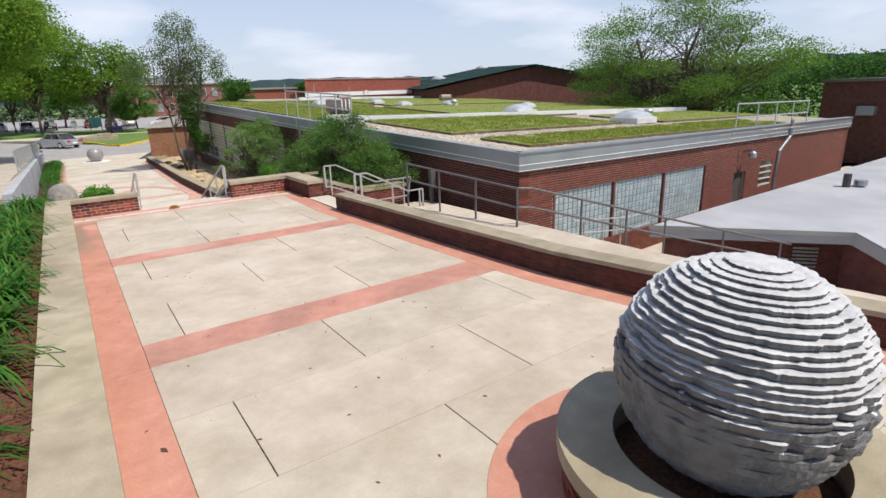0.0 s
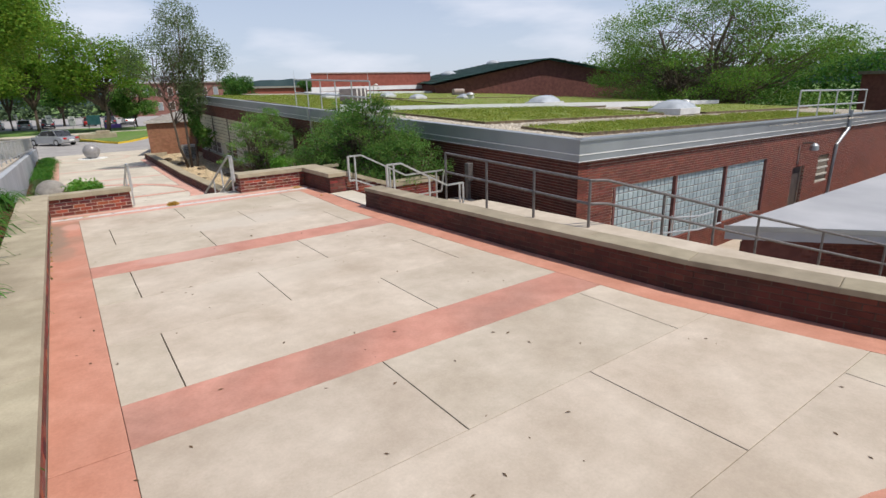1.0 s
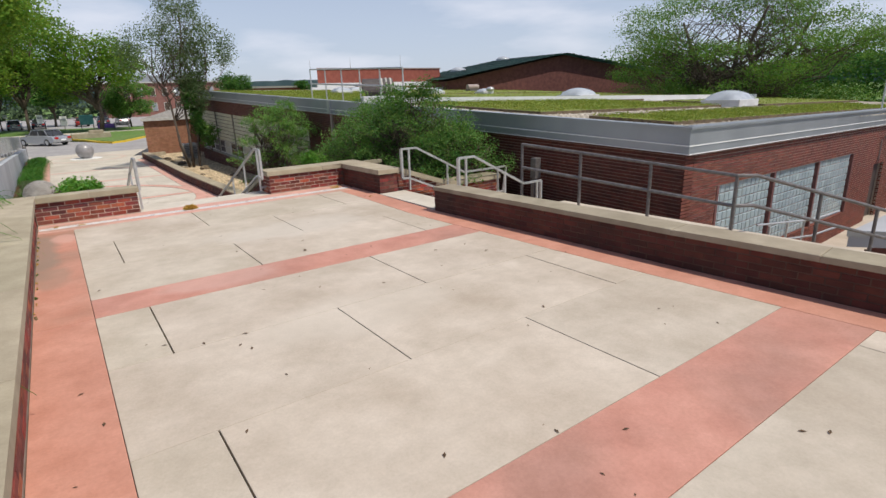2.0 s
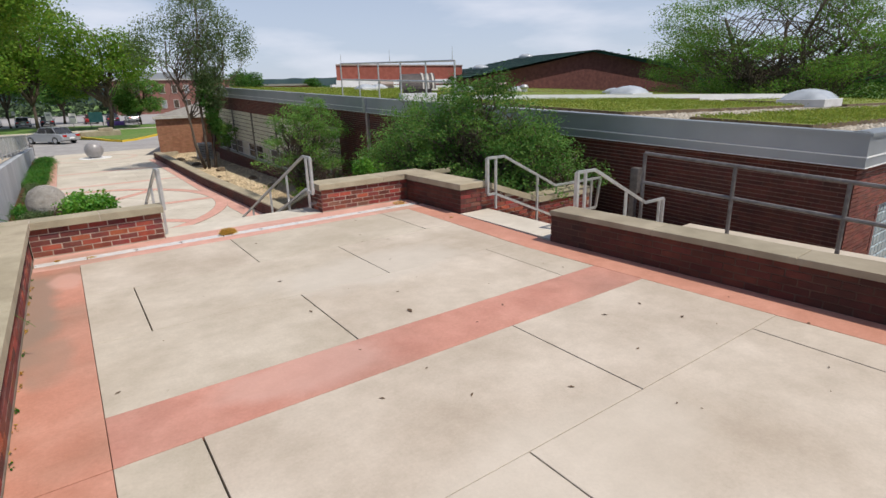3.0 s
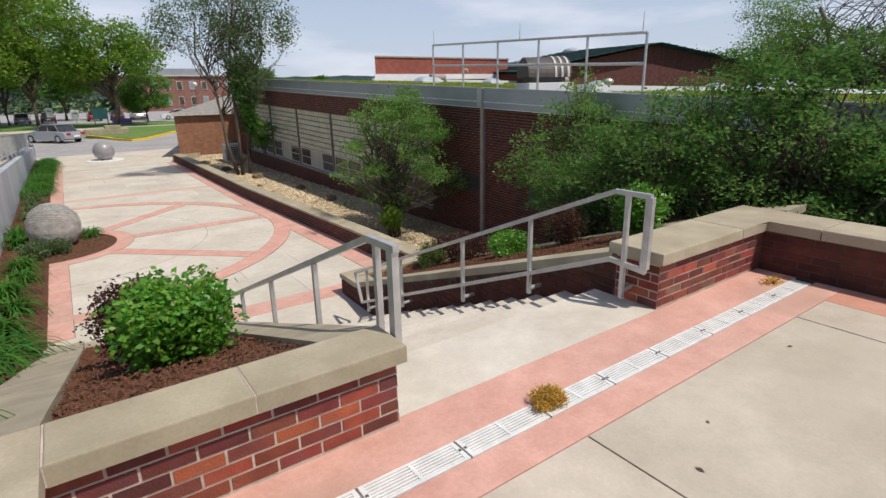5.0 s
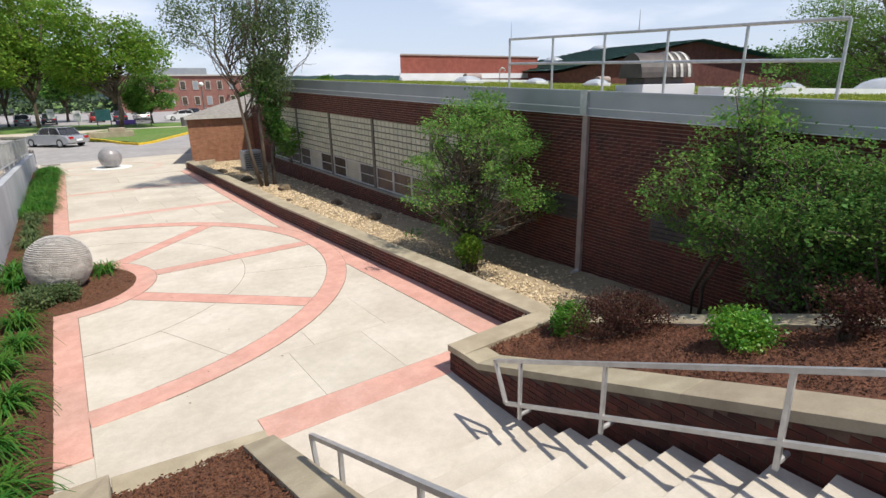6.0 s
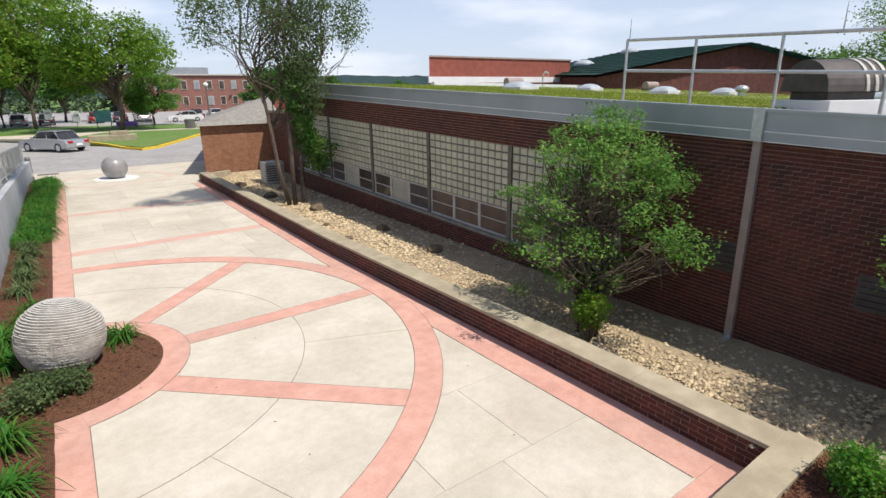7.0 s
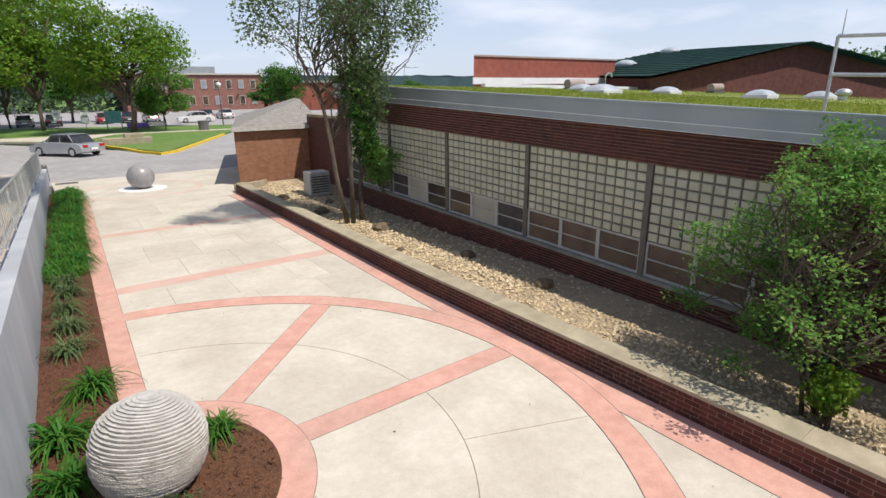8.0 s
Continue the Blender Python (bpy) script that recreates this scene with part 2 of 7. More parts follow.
M_MEMBRANE = mat("white_roof_membrane", (0.62, 0.63, 0.65), (0.72, 0.73, 0.74), 1, 0.6, bump=0.03)
M_GREYROOF = mat("grey_roof_membrane", (0.34, 0.35, 0.375), (0.42, 0.43, 0.45), 0.8, 0.8, (0.28, 0.29, 0.31), 0.3, 0.5, 0.05, 30)
M_GREENROOF = mat("green_metal_roof", (0.018, 0.075, 0.055), (0.03, 0.10, 0.075), 0.5, 0.5, bump=0.05)
M_REDWALL = mat("far_red_brick", (0.24, 0.065, 0.045), (0.31, 0.095, 0.068), 3, 0.9, (0.16, 0.045, 0.035), 0.3, 0.4, 0.1)
M_DARKWALL = mat("dark_brown_brick", (0.10, 0.035, 0.03), (0.15, 0.055, 0.045), 4, 0.9, bump=0.1)
M_SHINGLE = mat("grey_shingle", (0.20, 0.185, 0.165), (0.30, 0.28, 0.25), 6, 0.95, bump=0.4)
M_BLOCK = mat("glass_block", (0.46, 0.44, 0.315), (0.56, 0.535, 0.40), 3, 0.28, (0.47, 0.455, 0.34), 0.8, 0.5, 0.15, 25, rand="island", vary=0.08)
M_BLOCK2 = mat("pale_glass_block", (0.30, 0.37, 0.39), (0.40, 0.47, 0.49), 3, 0.2, bump=0.1, bscale=25, rand="island", vary=0.08)
M_POST = mat("brown_mullion_paint", (0.11, 0.095, 0.075), (0.16, 0.14, 0.11), 5, 0.6, bump=0.05)
M_MAROON = mat("maroon_frame_paint", (0.13, 0.05, 0.045), (0.18, 0.07, 0.06), 5, 0.6, bump=0.05)
M_FRAME = mat("grey_window_frame", (0.42, 0.40, 0.36), (0.52, 0.50, 0.45), 5, 0.5, bump=0.05)
M_SILL = mat("concrete_sill", (0.20, 0.19, 0.16), (0.28, 0.265, 0.23), 4, 0.85, bump=0.1)
M_PANE = mat("window_glass", (0.045, 0.035, 0.028), (0.11, 0.085, 0.065), 1.2, 0.08, bump=0)
M_LIGHTPANE = mat("painted_over_pane", (0.36, 0.33, 0.26), (0.46, 0.43, 0.34), 2, 0.4, bump=0)
M_DARK = mat("dark_louvre", (0.05, 0.04, 0.038), (0.08, 0.065, 0.06), 5, 0.6, bump=0.05)
M_DOME = mat("skylight_acrylic", (0.36, 0.39, 0.42), (0.46, 0.49, 0.52), 3, 0.12, bump=0.02)
M_CURB = mat("skylight_curb", (0.55, 0.55, 0.55), (0.66, 0.66, 0.66), 4, 0.5, bump=0.05)
M_PIPE = mat("downpipe_paint", (0.30, 0.235, 0.21), (0.36, 0.285, 0.26), 5, 0.5, bump=0.05)
M_CAR = mat("silver_car_paint", (0.46, 0.47, 0.48), (0.52, 0.53, 0.54), 2, 0.25, bump=0, metal=0.6)
M_CARGLASS = mat("car_glass", (0.02, 0.022, 0.025), (0.035, 0.037, 0.04), 2, 0.06, bump=0)
M_RUBBER = mat("tyre_rubber", (0.015, 0.015, 0.015), (0.03, 0.03, 0.03), 6, 0.85, bump=0.1)
M_RED = mat("red_tail_lamp", (0.35, 0.01, 0.01), (0.45, 0.02, 0.02), 4, 0.25, bump=0)
M_FARTREE = mat("far_woods", (0.035, 0.07, 0.03), (0.075, 0.12, 0.05), 0.25, 0.95, (0.05, 0.08, 0.06), 0.03, 0.6, 0.8, 1.2)
# blue distance haze is mixed into the base colour of the hills
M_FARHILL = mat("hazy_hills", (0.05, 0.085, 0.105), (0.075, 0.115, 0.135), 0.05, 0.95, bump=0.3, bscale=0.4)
M_DEBRIS = mat("leaf_litter", (0.06, 0.035, 0.02), (0.16, 0.09, 0.045), 30, 0.9, bump=0, rand="object", vary=0.5)

for m in (M_CONC, M_CONC2, M_STEP):
    weather(m, 7.0, (0.94, 0.938, 0.93), (1.04, 1.04, 1.04))
    weather(m, 45.0, (0.93, 0.93, 0.92), (1.05, 1.05, 1.05), 0.2)
for m in (M_ORANGE, M_ORANGE2, M_BAND, M_PINK):
    weather(m, 5.0, (0.92, 0.90, 0.88), (1.05, 1.06, 1.07))
    weather(m, 40.0, (0.94, 0.94, 0.93), (1.05, 1.05, 1.05), 0.2)


def brick_kinds(m):
    """Dark, red, burnt orange and brown-grey bricks mixed through one wall."""
    n, l = m.node_tree.nodes, m.node_tree.links
    p = n["Principled BSDF"]
    src = p.inputs["Base Color"].links[0].from_socket
    w = n.new("ShaderNodeTexWhiteNoise")
    w.noise_dimensions = "1D"
    k = n.new("ShaderNodeMath")
    k.operation = "MULTIPLY"
    k.inputs[1].default_value = 91.7
    l.new(n.new("ShaderNodeObjectInfo").outputs["Random"], k.inputs[0])
    l.new(k.outputs[0], w.inputs["W"])
    r = n.new("ShaderNodeValToRGB")
    r.color_ramp.interpolation = "CONSTANT"
    r.color_ramp.elements[0].color = (0.72, 0.70, 0.80, 1)
    r.color_ramp.elements[1].position, r.color_ramp.elements[1].color = 0.30, (1.0, 1.0, 1.0, 1)
    for at, c in ((0.58, (1.2, 1.0, 0.9, 1)), (0.84, (1.6, 1.5, 1.15, 1)), (0.94, (0.9, 1.6, 1.7, 1))):
        e = r.color_ramp.elements.new(at)
        e.color = c
    l.new(w.outputs["Value"], r.inputs[0])
    x = n.new("ShaderNodeMixRGB")
    x.blend_type = "MULTIPLY"
    x.inputs[0].default_value = 1.0
    l.new(src, x.inputs[1])
    l.new(r.outputs[0], x.inputs[2])
    l.new(x.outputs[0], p.inputs["Base Color"])


brick_kinds(M_BRICK)
weather(M_COPING, 3.5, (0.91, 0.91, 0.895), (1.06, 1.06, 1.05))
weather(M_COPING2, 3.5, (0.88, 0.88, 0.86), (1.05, 1.05, 1.04))
weather(M_COPING, 60.0, (0.88, 0.88, 0.87), (1.07, 1.07, 1.07), 0.2)
weather(M_ROOFGRAVEL, 9.0, (0.70, 0.69, 0.67), (1.12, 1.12, 1.12), 0.1)


def stain(m, centre, radii, colour, amount):
    """One water mark with a ragged edge at a place on the paving."""
    n, l = m.node_tree.nodes, m.node_tree.links
    p = n["Principled BSDF"]
    src = p.inputs["Base Color"].links[0].from_socket
    g = n.new("ShaderNodeNewGeometry")
    mp = n.new("ShaderNodeMapping")
    mp.vector_type = "TEXTURE"
    mp.inputs["Location"].default_value = (*centre, 0)
    mp.inputs["Scale"].default_value = (*radii, 1)
    l.new(g.outputs["Position"], mp.inputs[0])
    d = n.new("ShaderNodeVectorMath")
    d.operation = "LENGTH"
    l.new(mp.outputs[0], d.inputs[0])
    a = n.new("ShaderNodeTexNoise")
    a.inputs["Scale"].default_value, a.inputs["Detail"].default_value = 2.4, 6.0
    l.new(g.outputs["Position"], a.inputs["Vector"])
    s = n.new("ShaderNodeMath")
    s.operation = "ADD"
    l.new(d.outputs["Value"], s.inputs[0])
    l.new(a.outputs["Fac"], s.inputs[1])
    r = n.new("ShaderNodeMapRange")
    r.inputs["From Min"].default_value, r.inputs["From Max"].default_value = 1.55, 1.15
    r.inputs["To Min"].default_value, r.inputs["To Max"].default_value = 0.0, amount
    l.new(s.outputs[0], r.inputs["Value"])
    x = n.new("ShaderNodeMixRGB")
    x.inputs[2].default_value = (*colour, 1)
    l.new(r.outputs[0], x.inputs[0])
    l.new(src, x.inputs[1])
    l.new(x.outputs[0], p.inputs["Base Color"])


stain(M_ORANGE2, (-0.44, 6.5), (0.26, 1.5), (0.27, 0.20, 0.15), 0.8)
stain(M_ORANGE2, (-0.30, 5.3), (0.22, 0.5), (0.33, 0.22, 0.16), 0.6)
stain(M_ORANGE2, (-0.12, 7.3), (0.16, 0.3), (0.58, 0.34, 0.27), 0.7)
stain(M_BAND, (1.2, 3.95), (0.7, 0.3), (0.56, 0.36, 0.30), 0.5)
stain(M_CONC, (2.6, 5.6), (1.3, 0.6), (0.56, 0.51, 0.44), 0.5)
stain(M_CONC, (1.9, 2.2), (1.1, 0.5), (0.55, 0.49, 0.41), 0.45)
stain(M_CONC, (3.4, 7.3), (0.9, 0.4), (0.40, 0.34, 0.26), 0.4)
stain(M_PINK, (0.1, 8.15), (0.6, 0.3), (0.40, 0.25, 0.18), 0.6)
stain(M_PINK, (4.3, 8.1), (0.5, 0.3), (0.42, 0.27, 0.20), 0.5)

# ---- building helpers ----
def obj(name, bm, material, parent=None, label="", smooth=False):
    me = bpy.data.meshes.new(name)
    bm.to_mesh(me)
    bm.free()
    me.materials.append(material)
    if smooth:
        for f in me.polygons:
            f.use_smooth = True
    ob = new(name, me)
    ob.parent = parent
    if label:
        ob["label"] = label
    return ob


def part(name, bm, material, parent, label="", smooth=False):
    return obj(name, bm, material, parent, label, smooth)


def raw(name, verts, faces, material, parent=None, label="", smooth=False):
    me = bpy.data.meshes.new(name)
    me.from_pydata([tuple(v) for v in verts], [], [tuple(f) for f in faces])
    me.update()
    me.materials.append(material)
    if smooth:
        for f in me.polygons:
            f.use_smooth = True
    ob = new(name, me)
    ob.parent = parent
    if label:
        ob["label"] = label
    return ob


def thing(name, label, category, at=(0, 0, 0), group="", kind=""):
    e = new(name)
    e.location = at
    e.empty_display_size = 0.2
    return tagged(e, label, category, group, kind)


def add_box(bm, x0, x1, y0, y1, z0, z1, m=None):
    ps = [(x, y, z) for z in (z0, z1) for x, y in ((x0, y0), (x1, y0), (x1, y1), (x0, y1))]
    vs = [bm.verts.new(m @ Vector(p) if m else p) for p in ps]
    for f in ((3, 2, 1, 0), (4, 5, 6, 7), (0, 1, 5, 4), (1, 2, 6, 5), (2, 3, 7, 6), (3, 0, 4, 7)):
        bm.faces.new([vs[i] for i in f])
    return vs


def box(x0, x1, y0, y1, z0, z1, bevel=0.0, m=None):
    bm = bmesh.new()
    add_box(bm, x0, x1, y0, y1, z0, z1, m)
    if bevel:
        bmesh.ops.bevel(bm, geom=bm.edges[:], offset=bevel, segments=2, affect="EDGES", profile=0.6)
    return bm


def prism(pts, z0, z1, bevel=0.0):
    """A plan polygon raised from z0 to z1; each may be a number or a function of (x, y)."""
    lo = z0 if callable(z0) else lambda x, y: z0
    hi = z1 if callable(z1) else lambda x, y: z1
    bm = bmesh.new()
    if sum(a[0] * b[1] - b[0] * a[1] for a, b in zip(pts, pts[1:] + pts[:1])) < 0:
        pts = pts[::-1]
    a = [bm.verts.new((x, y, lo(x, y))) for x, y in pts]
    b = [bm.verts.new((x, y, hi(x, y))) for x, y in pts]
    n = len(pts)
    bm.faces.new(a[::-1])
    top = bm.faces.new(b)
    for i in range(n):
        bm.faces.new((a[i], a[(i + 1) % n], b[(i + 1) % n], b[i]))
    if bevel:
        bmesh.ops.bevel(bm, geom=list(top.edges), offset=bevel, segments=2, affect="EDGES", profile=0.6)
    return bm


def tube(points, r, sides=8, bm=None, closed=False):
    """A round bar along a polyline, its ends capped."""
    bm = bm or bmesh.new()
    pts = [Vector(p) for p in points]
    rings, n = [], len(pts)
    for i, p in enumerate(pts):
        d = (pts[(i + 1) % n if closed else min(i + 1, n - 1)] - pts[(i - 1) if closed or i else 0]).normalized()
        u = d.cross(Vector((0, 0, 1)))
        u = u.normalized() if u.length > 0.05 else Vector((1, 0, 0))
        v = d.cross(u).normalized()
        rr = r[i] if isinstance(r, (list, tuple)) else r
        rings.append([bm.verts.new(p + rr * (u * math.cos(2 * math.pi * k / sides) + v * math.sin(2 * math.pi * k / sides))) for k in range(sides)])
    for i in range(n if closed else n - 1):
        a, b = rings[i], rings[(i + 1) % n]
        for k in range(sides):
            bm.faces.new((a[k], a[(k + 1) % sides], b[(k + 1) % sides], b[k]))
    if not closed:
        bm.faces.new(rings[0][::-1])
        bm.faces.new(rings[-1])
    return bm


def bar(points, w, h, bm=None):
    """A flat rectangular bar along a polyline."""
    bm = bm or bmesh.new()
    pts = [Vector(p) for p in points]
    rings, n = [], len(pts)
    for i, p in enumerate(pts):
        d = (pts[min(i + 1, n - 1)] - pts[max(i - 1, 0)]).normalized()
        u = d.cross(Vector((0, 0, 1)))
        u = u.normalized() if u.length > 0.05 else Vector((1, 0, 0))
        v = u.cross(d).normalized()
        rings.append([bm.verts.new(p + u * a * w / 2 + v * b * h / 2) for a, b in ((-1, -1), (1, -1), (1, 1), (-1, 1))])
    for a, b in zip(rings, rings[1:]):
        for k in range(4):
            bm.faces.new((a[k], a[(k + 1) % 4], b[(k + 1) % 4], b[k]))
    bm.faces.new(rings[0][::-1])
    bm.faces.new(rings[-1])
    bmesh.ops.recalc_face_normals(bm, faces=bm.faces[:])
    return bm


def sector(cx, cy, r0, r1, a0, a1, z0, z1, step=4.0, bevel=0.0):
    n = max(2, int(abs(a1 - a0) / step))
    ang = [radians(a0 + (a1 - a0) * i / n) for i in range(n + 1)]
    pts = [(cx + r1 * math.cos(a), cy + r1 * math.sin(a)) for a in ang]
    pts += [(cx + r0 * math.cos(a), cy + r0 * math.sin(a)) for a in ang[::-1]] if r0 > 0 else [(cx, cy)]
    return prism(pts, z0, z1, bevel)


def lathe(profile, sides=24, cx=0.0, cy=0.0):
    """A turned body from (radius, height) pairs."""
    bm = bmesh.new()
    rings = [[bm.verts.new((cx + r * math.cos(2 * math.pi * k / sides), cy + r * math.sin(2 * math.pi * k / sides), z)) for k in range(sides)] for r, z in profile]
    for a, b in zip(rings, rings[1:]):
        for k in range(sides):
            bm.faces.new((a[k], a[(k + 1) % sides], b[(k + 1) % sides], b[k]))
    bm.faces.new(rings[0][::-1])
    bm.faces.new(rings[-1])
    return bm


COURSE, BRICK_L = 0.0677, 0.2032
_bm = box(-0.0965, 0.0965, -0.045, 0.045, -0.0278, 0.0278)
BRICK = bpy.data.meshes.new("brick")
_bm.to_mesh(BRICK)
_bm.free()
BRICK.materials.append(M_BRICK)
_bm = box(-0.046, 0.046, -0.045, 0.045, -0.0278, 0.0278)
HALF = bpy.data.meshes.new("half_brick")
_bm.to_mesh(HALF)
_bm.free()
HALF.materials.append(M_BRICK)
# brick copies in the darkened colour for wall faces in shade
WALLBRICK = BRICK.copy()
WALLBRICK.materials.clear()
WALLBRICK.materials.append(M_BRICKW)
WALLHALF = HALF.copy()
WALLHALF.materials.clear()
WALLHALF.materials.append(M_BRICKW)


def along(line):
    """Length of a plan polyline, and a function from length to place and direction."""
    pts = [Vector((*p, 0)) for p in line]
    seg = [(b - a).length for a, b in zip(pts, pts[1:])]
    def at(s):
        for (a, b), d in zip(zip(pts, pts[1:]), seg):
            if s <= d or b is pts[-1]:
                return a + (b - a) * (s / d), (b - a).normalized()
            s -= d
    return sum(seg), at


def brick_face(parent, line, z0, courses, keep=None, singles=True, top=None, material=None, whole=BRICK, half=HALF):
    """Bricks in running bond along a plan line; their faces look to the right of it. keep: bricks beyond it go into one mesh."""
    length, at = along(line)
    verts, faces = [], []
    for c in range(courses):
        z = z0 + (c + 0.5) * COURSE
        s = -0.1016 if c % 2 else 0.0
        while s < length - 0.03:
            a, b = max(s, 0.0), min(s + BRICK_L, length)
            s += BRICK_L
            if b - a < 0.06:
                continue
            mid, d = at((a + b) / 2)
            if top and z + 0.03 > top(mid.x, mid.y):
                continue
            w = b - a - 0.012
            out = Vector((d.y, -d.x, 0))
            centre = mid - out * (0.045 + random.uniform(-0.0015, 0.0015)) + Vector((0, 0, z))
            if singles and (keep is None or keep(mid)):
                o = new("brick", half if w < 0.15 else whole)
                o.parent = parent
                o.matrix_basis = Matrix.Translation(centre) @ Matrix.Rotation(math.atan2(d.y, d.x), 4, "Z") @ Matrix.Diagonal((w / (0.092 if w < 0.15 else 0.193), 1, 1, 1))
            else:
                k = len(verts)
                for sz in (-0.0286, 0.0286):
                    for su, sn in ((-1, -1), (1, -1), (1, 1), (-1, 1)):
                        verts.append(centre + d * su * w / 2 + out * sn * 0.045 + Vector((0, 0, sz)))
                faces += [(k, k + 3, k + 2, k + 1), (k + 4, k + 5, k + 6, k + 7), (k, k + 1, k + 5, k + 4), (k + 1, k + 2, k + 6, k + 5), (k + 2, k + 3, k + 7, k + 6), (k + 3, k, k + 4, k + 7)]
    if verts:
        o = raw("bricks", verts, faces, material or M_BRICK2, parent)
        o["kind"] = "stuff"


def offset(line, d):
    """The plan polyline moved d to its right."""
    out = []
    for i, p in enumerate(line):
        a, b = line[max(i - 1, 0)], line[min(i + 1, len(line) - 1)]
        t = Vector((b[0] - a[0], b[1] - a[1])).normalized()
        out.append((p[0] + t.y * d, p[1] - t.x * d))
    return out


def leaves(spots, size, rng, droop=0.0, aspect=0.55, level=1.0):
    """Folded leaves at the given places: vertices and faces."""
    n = len(spots)
    P = np.asarray(spots, float)
    a = rng.normal(size=(n, 3))
    a[:, 2] = a[:, 2] * 0.5 - droop
    a /= np.linalg.norm(a, axis=1)[:, None]
    b = rng.normal(size=(n, 3))
    b[:, 2] *= level
    b -= (b * a).sum(1)[:, None] * a
    b /= np.linalg.norm(b, axis=1)[:, None]
    s = size * rng.uniform(0.6, 1.35, n)[:, None]
    v = np.stack([P - a * s * 0.5, P + b * s * aspect * 0.5, P + a * s * 0.5, P - b * s * aspect * 0.5], 1).reshape(-1, 3)
    f = np.arange(4 * n).reshape(-1, 4)
    return v.tolist(), f.tolist()


def clumps(rng, blobs, count, per, spread, flat=1.0):
    """Leaf places: clusters scattered in the outer part of ellipsoids (centre, radii, weight)."""
    w = np.array([b[2] for b in blobs], float)
    which = rng.choice(len(blobs), count, p=w / w.sum())
    d = rng.normal(size=(count, 3))
    d /= np.linalg.norm(d, axis=1)[:, None]
    r = rng.uniform(0.25, 1.0, count) ** 0.45
    c = np.array([blobs[i][0] for i in which]) + d * r[:, None] * np.array([blobs[i][1] for i in which])
    return c, (np.repeat(c, per, 0) + rng.normal(size=(count * per, 3)) * spread * np.array((1, 1, flat)))


def limb(bm, a, b, r0, r1, rng, bend=0.12, n=4):
    a, b = Vector(a), Vector(b)
    L = (b - a).length
    pts = [a + (b - a) * (i / n) + (Vector(rng.normal(size=3)) * bend * L * 0.25 if 0 < i < n else Vector((0, 0, 0))) for i in range(n + 1)]
    tube(pts, [r0 + (r1 - r0) * i / n for i in range(n + 1)], 6, bm)
    return pts


def tree(name, label, at, trunks, blobs, leaf_count, leaf_size, material, seed, per=7, spread=0.28, r=0.16, twigs=26, fork=0.35, group="", droop=0.15, category="tree", flat=0.45, level=0.5):
    """A tree: tapered trunks that fork into limbs towards the leaf clusters, and a crown of small leaves. Sizes relative to its foot."""
    rng = np.random.default_rng(seed)
    e = thing(name, label, category, at, group)
    c, spots = clumps(rng, blobs, leaf_count // per, per, spread, flat)
    bm = bmesh.new()
    for foot, head in trunks:
        f, h = Vector(foot), Vector(head)
        limb(bm, f, h, r, r * 0.35, rng, 0.10, 5)
        mine = [p for p in c[rng.permutation(len(c))[:twigs * 3]] if p[2] > f.z + (h.z - f.z) * fork][:twigs]
        for p in mine:
            p = Vector(p)
            k = min(max((p.z - f.z) / max(h.z - f.z, 0.1) - 0.35, fork), 0.95)
            s = f.lerp(h, k)
            pts = limb(bm, s, p, r * 0.35 * (1.1 - k) + 0.012, 0.006, rng, 0.2, 4)
            for _ in range(2):
                q = pts[2].lerp(pts[3], rng.uniform(0, 1))
                limb(bm, q, q + Vector(rng.normal(size=3)) * min((p - s).length * 0.14, 0.5), 0.012, 0.004, rng, 0.2, 2)
    part("trunk", bm, M_BARK, e, "", True)
    v, f = leaves(spots, leaf_size, rng, droop, 0.6, level)
    o = raw("crown", v, f, material, e)
    return e

# ---- ground and far setting ----
LOW = -1.84                                           # the lower walk
ground = raw("ground", [(-900, -500, LOW - 1.6), (900, -500, LOW - 1.6), (900, 1300, LOW - 1.6), (-900, 1300, LOW - 1.6)], [(0, 1, 2, 3)], M_GRASS)
tagged(ground, "grass-covered ground that reaches the horizon", "ground", kind="structure")


def flat(name, pts, z, depth, material, label, category, kind="structure"):
    return tagged(obj(name, prism(pts, z - depth, z), material), label, category, kind=kind)


# ---- upper plaza ----
RW = [(7.2, -9.0), (6.55, -6.5), (5.95, -4.4), (5.52, -2.9), (5.2, -1.4), (4.99, 1.1), (4.88, 3.0), (4.74, 5.1)]


def lerp_table(table, y):
    for (x0, y0), (x1, y1) in zip(table, table[1:]):
        if y <= y1:
            return x0 + (x1 - x0) * (y - y0) / (y1 - y0)
    return table[-1][0]


def xw(y):
    return lerp_table(RW + [(4.80, 7.0), (4.82, 8.6)], y)


def xin(y):
    return xw(y) - 0.40


RING = (2.80, -5.10)
plaza = thing("upper_plaza", "raised concrete plaza with orange stained bands", "pavement", kind="structure")
part("base", prism([(-0.45, -9), (xw(-9), -9)] + [(xw(y), y) for y in (-6.5, -4.4, -2.9, -1.4, 1.1, 3, 5.1)] + [(4.8, 8.55), (-0.45, 8.55)], LOW - 1.5, -0.03), M_JOINT, plaza)
G, Q = 0.005, 0.0018                                # open joints, closed joints
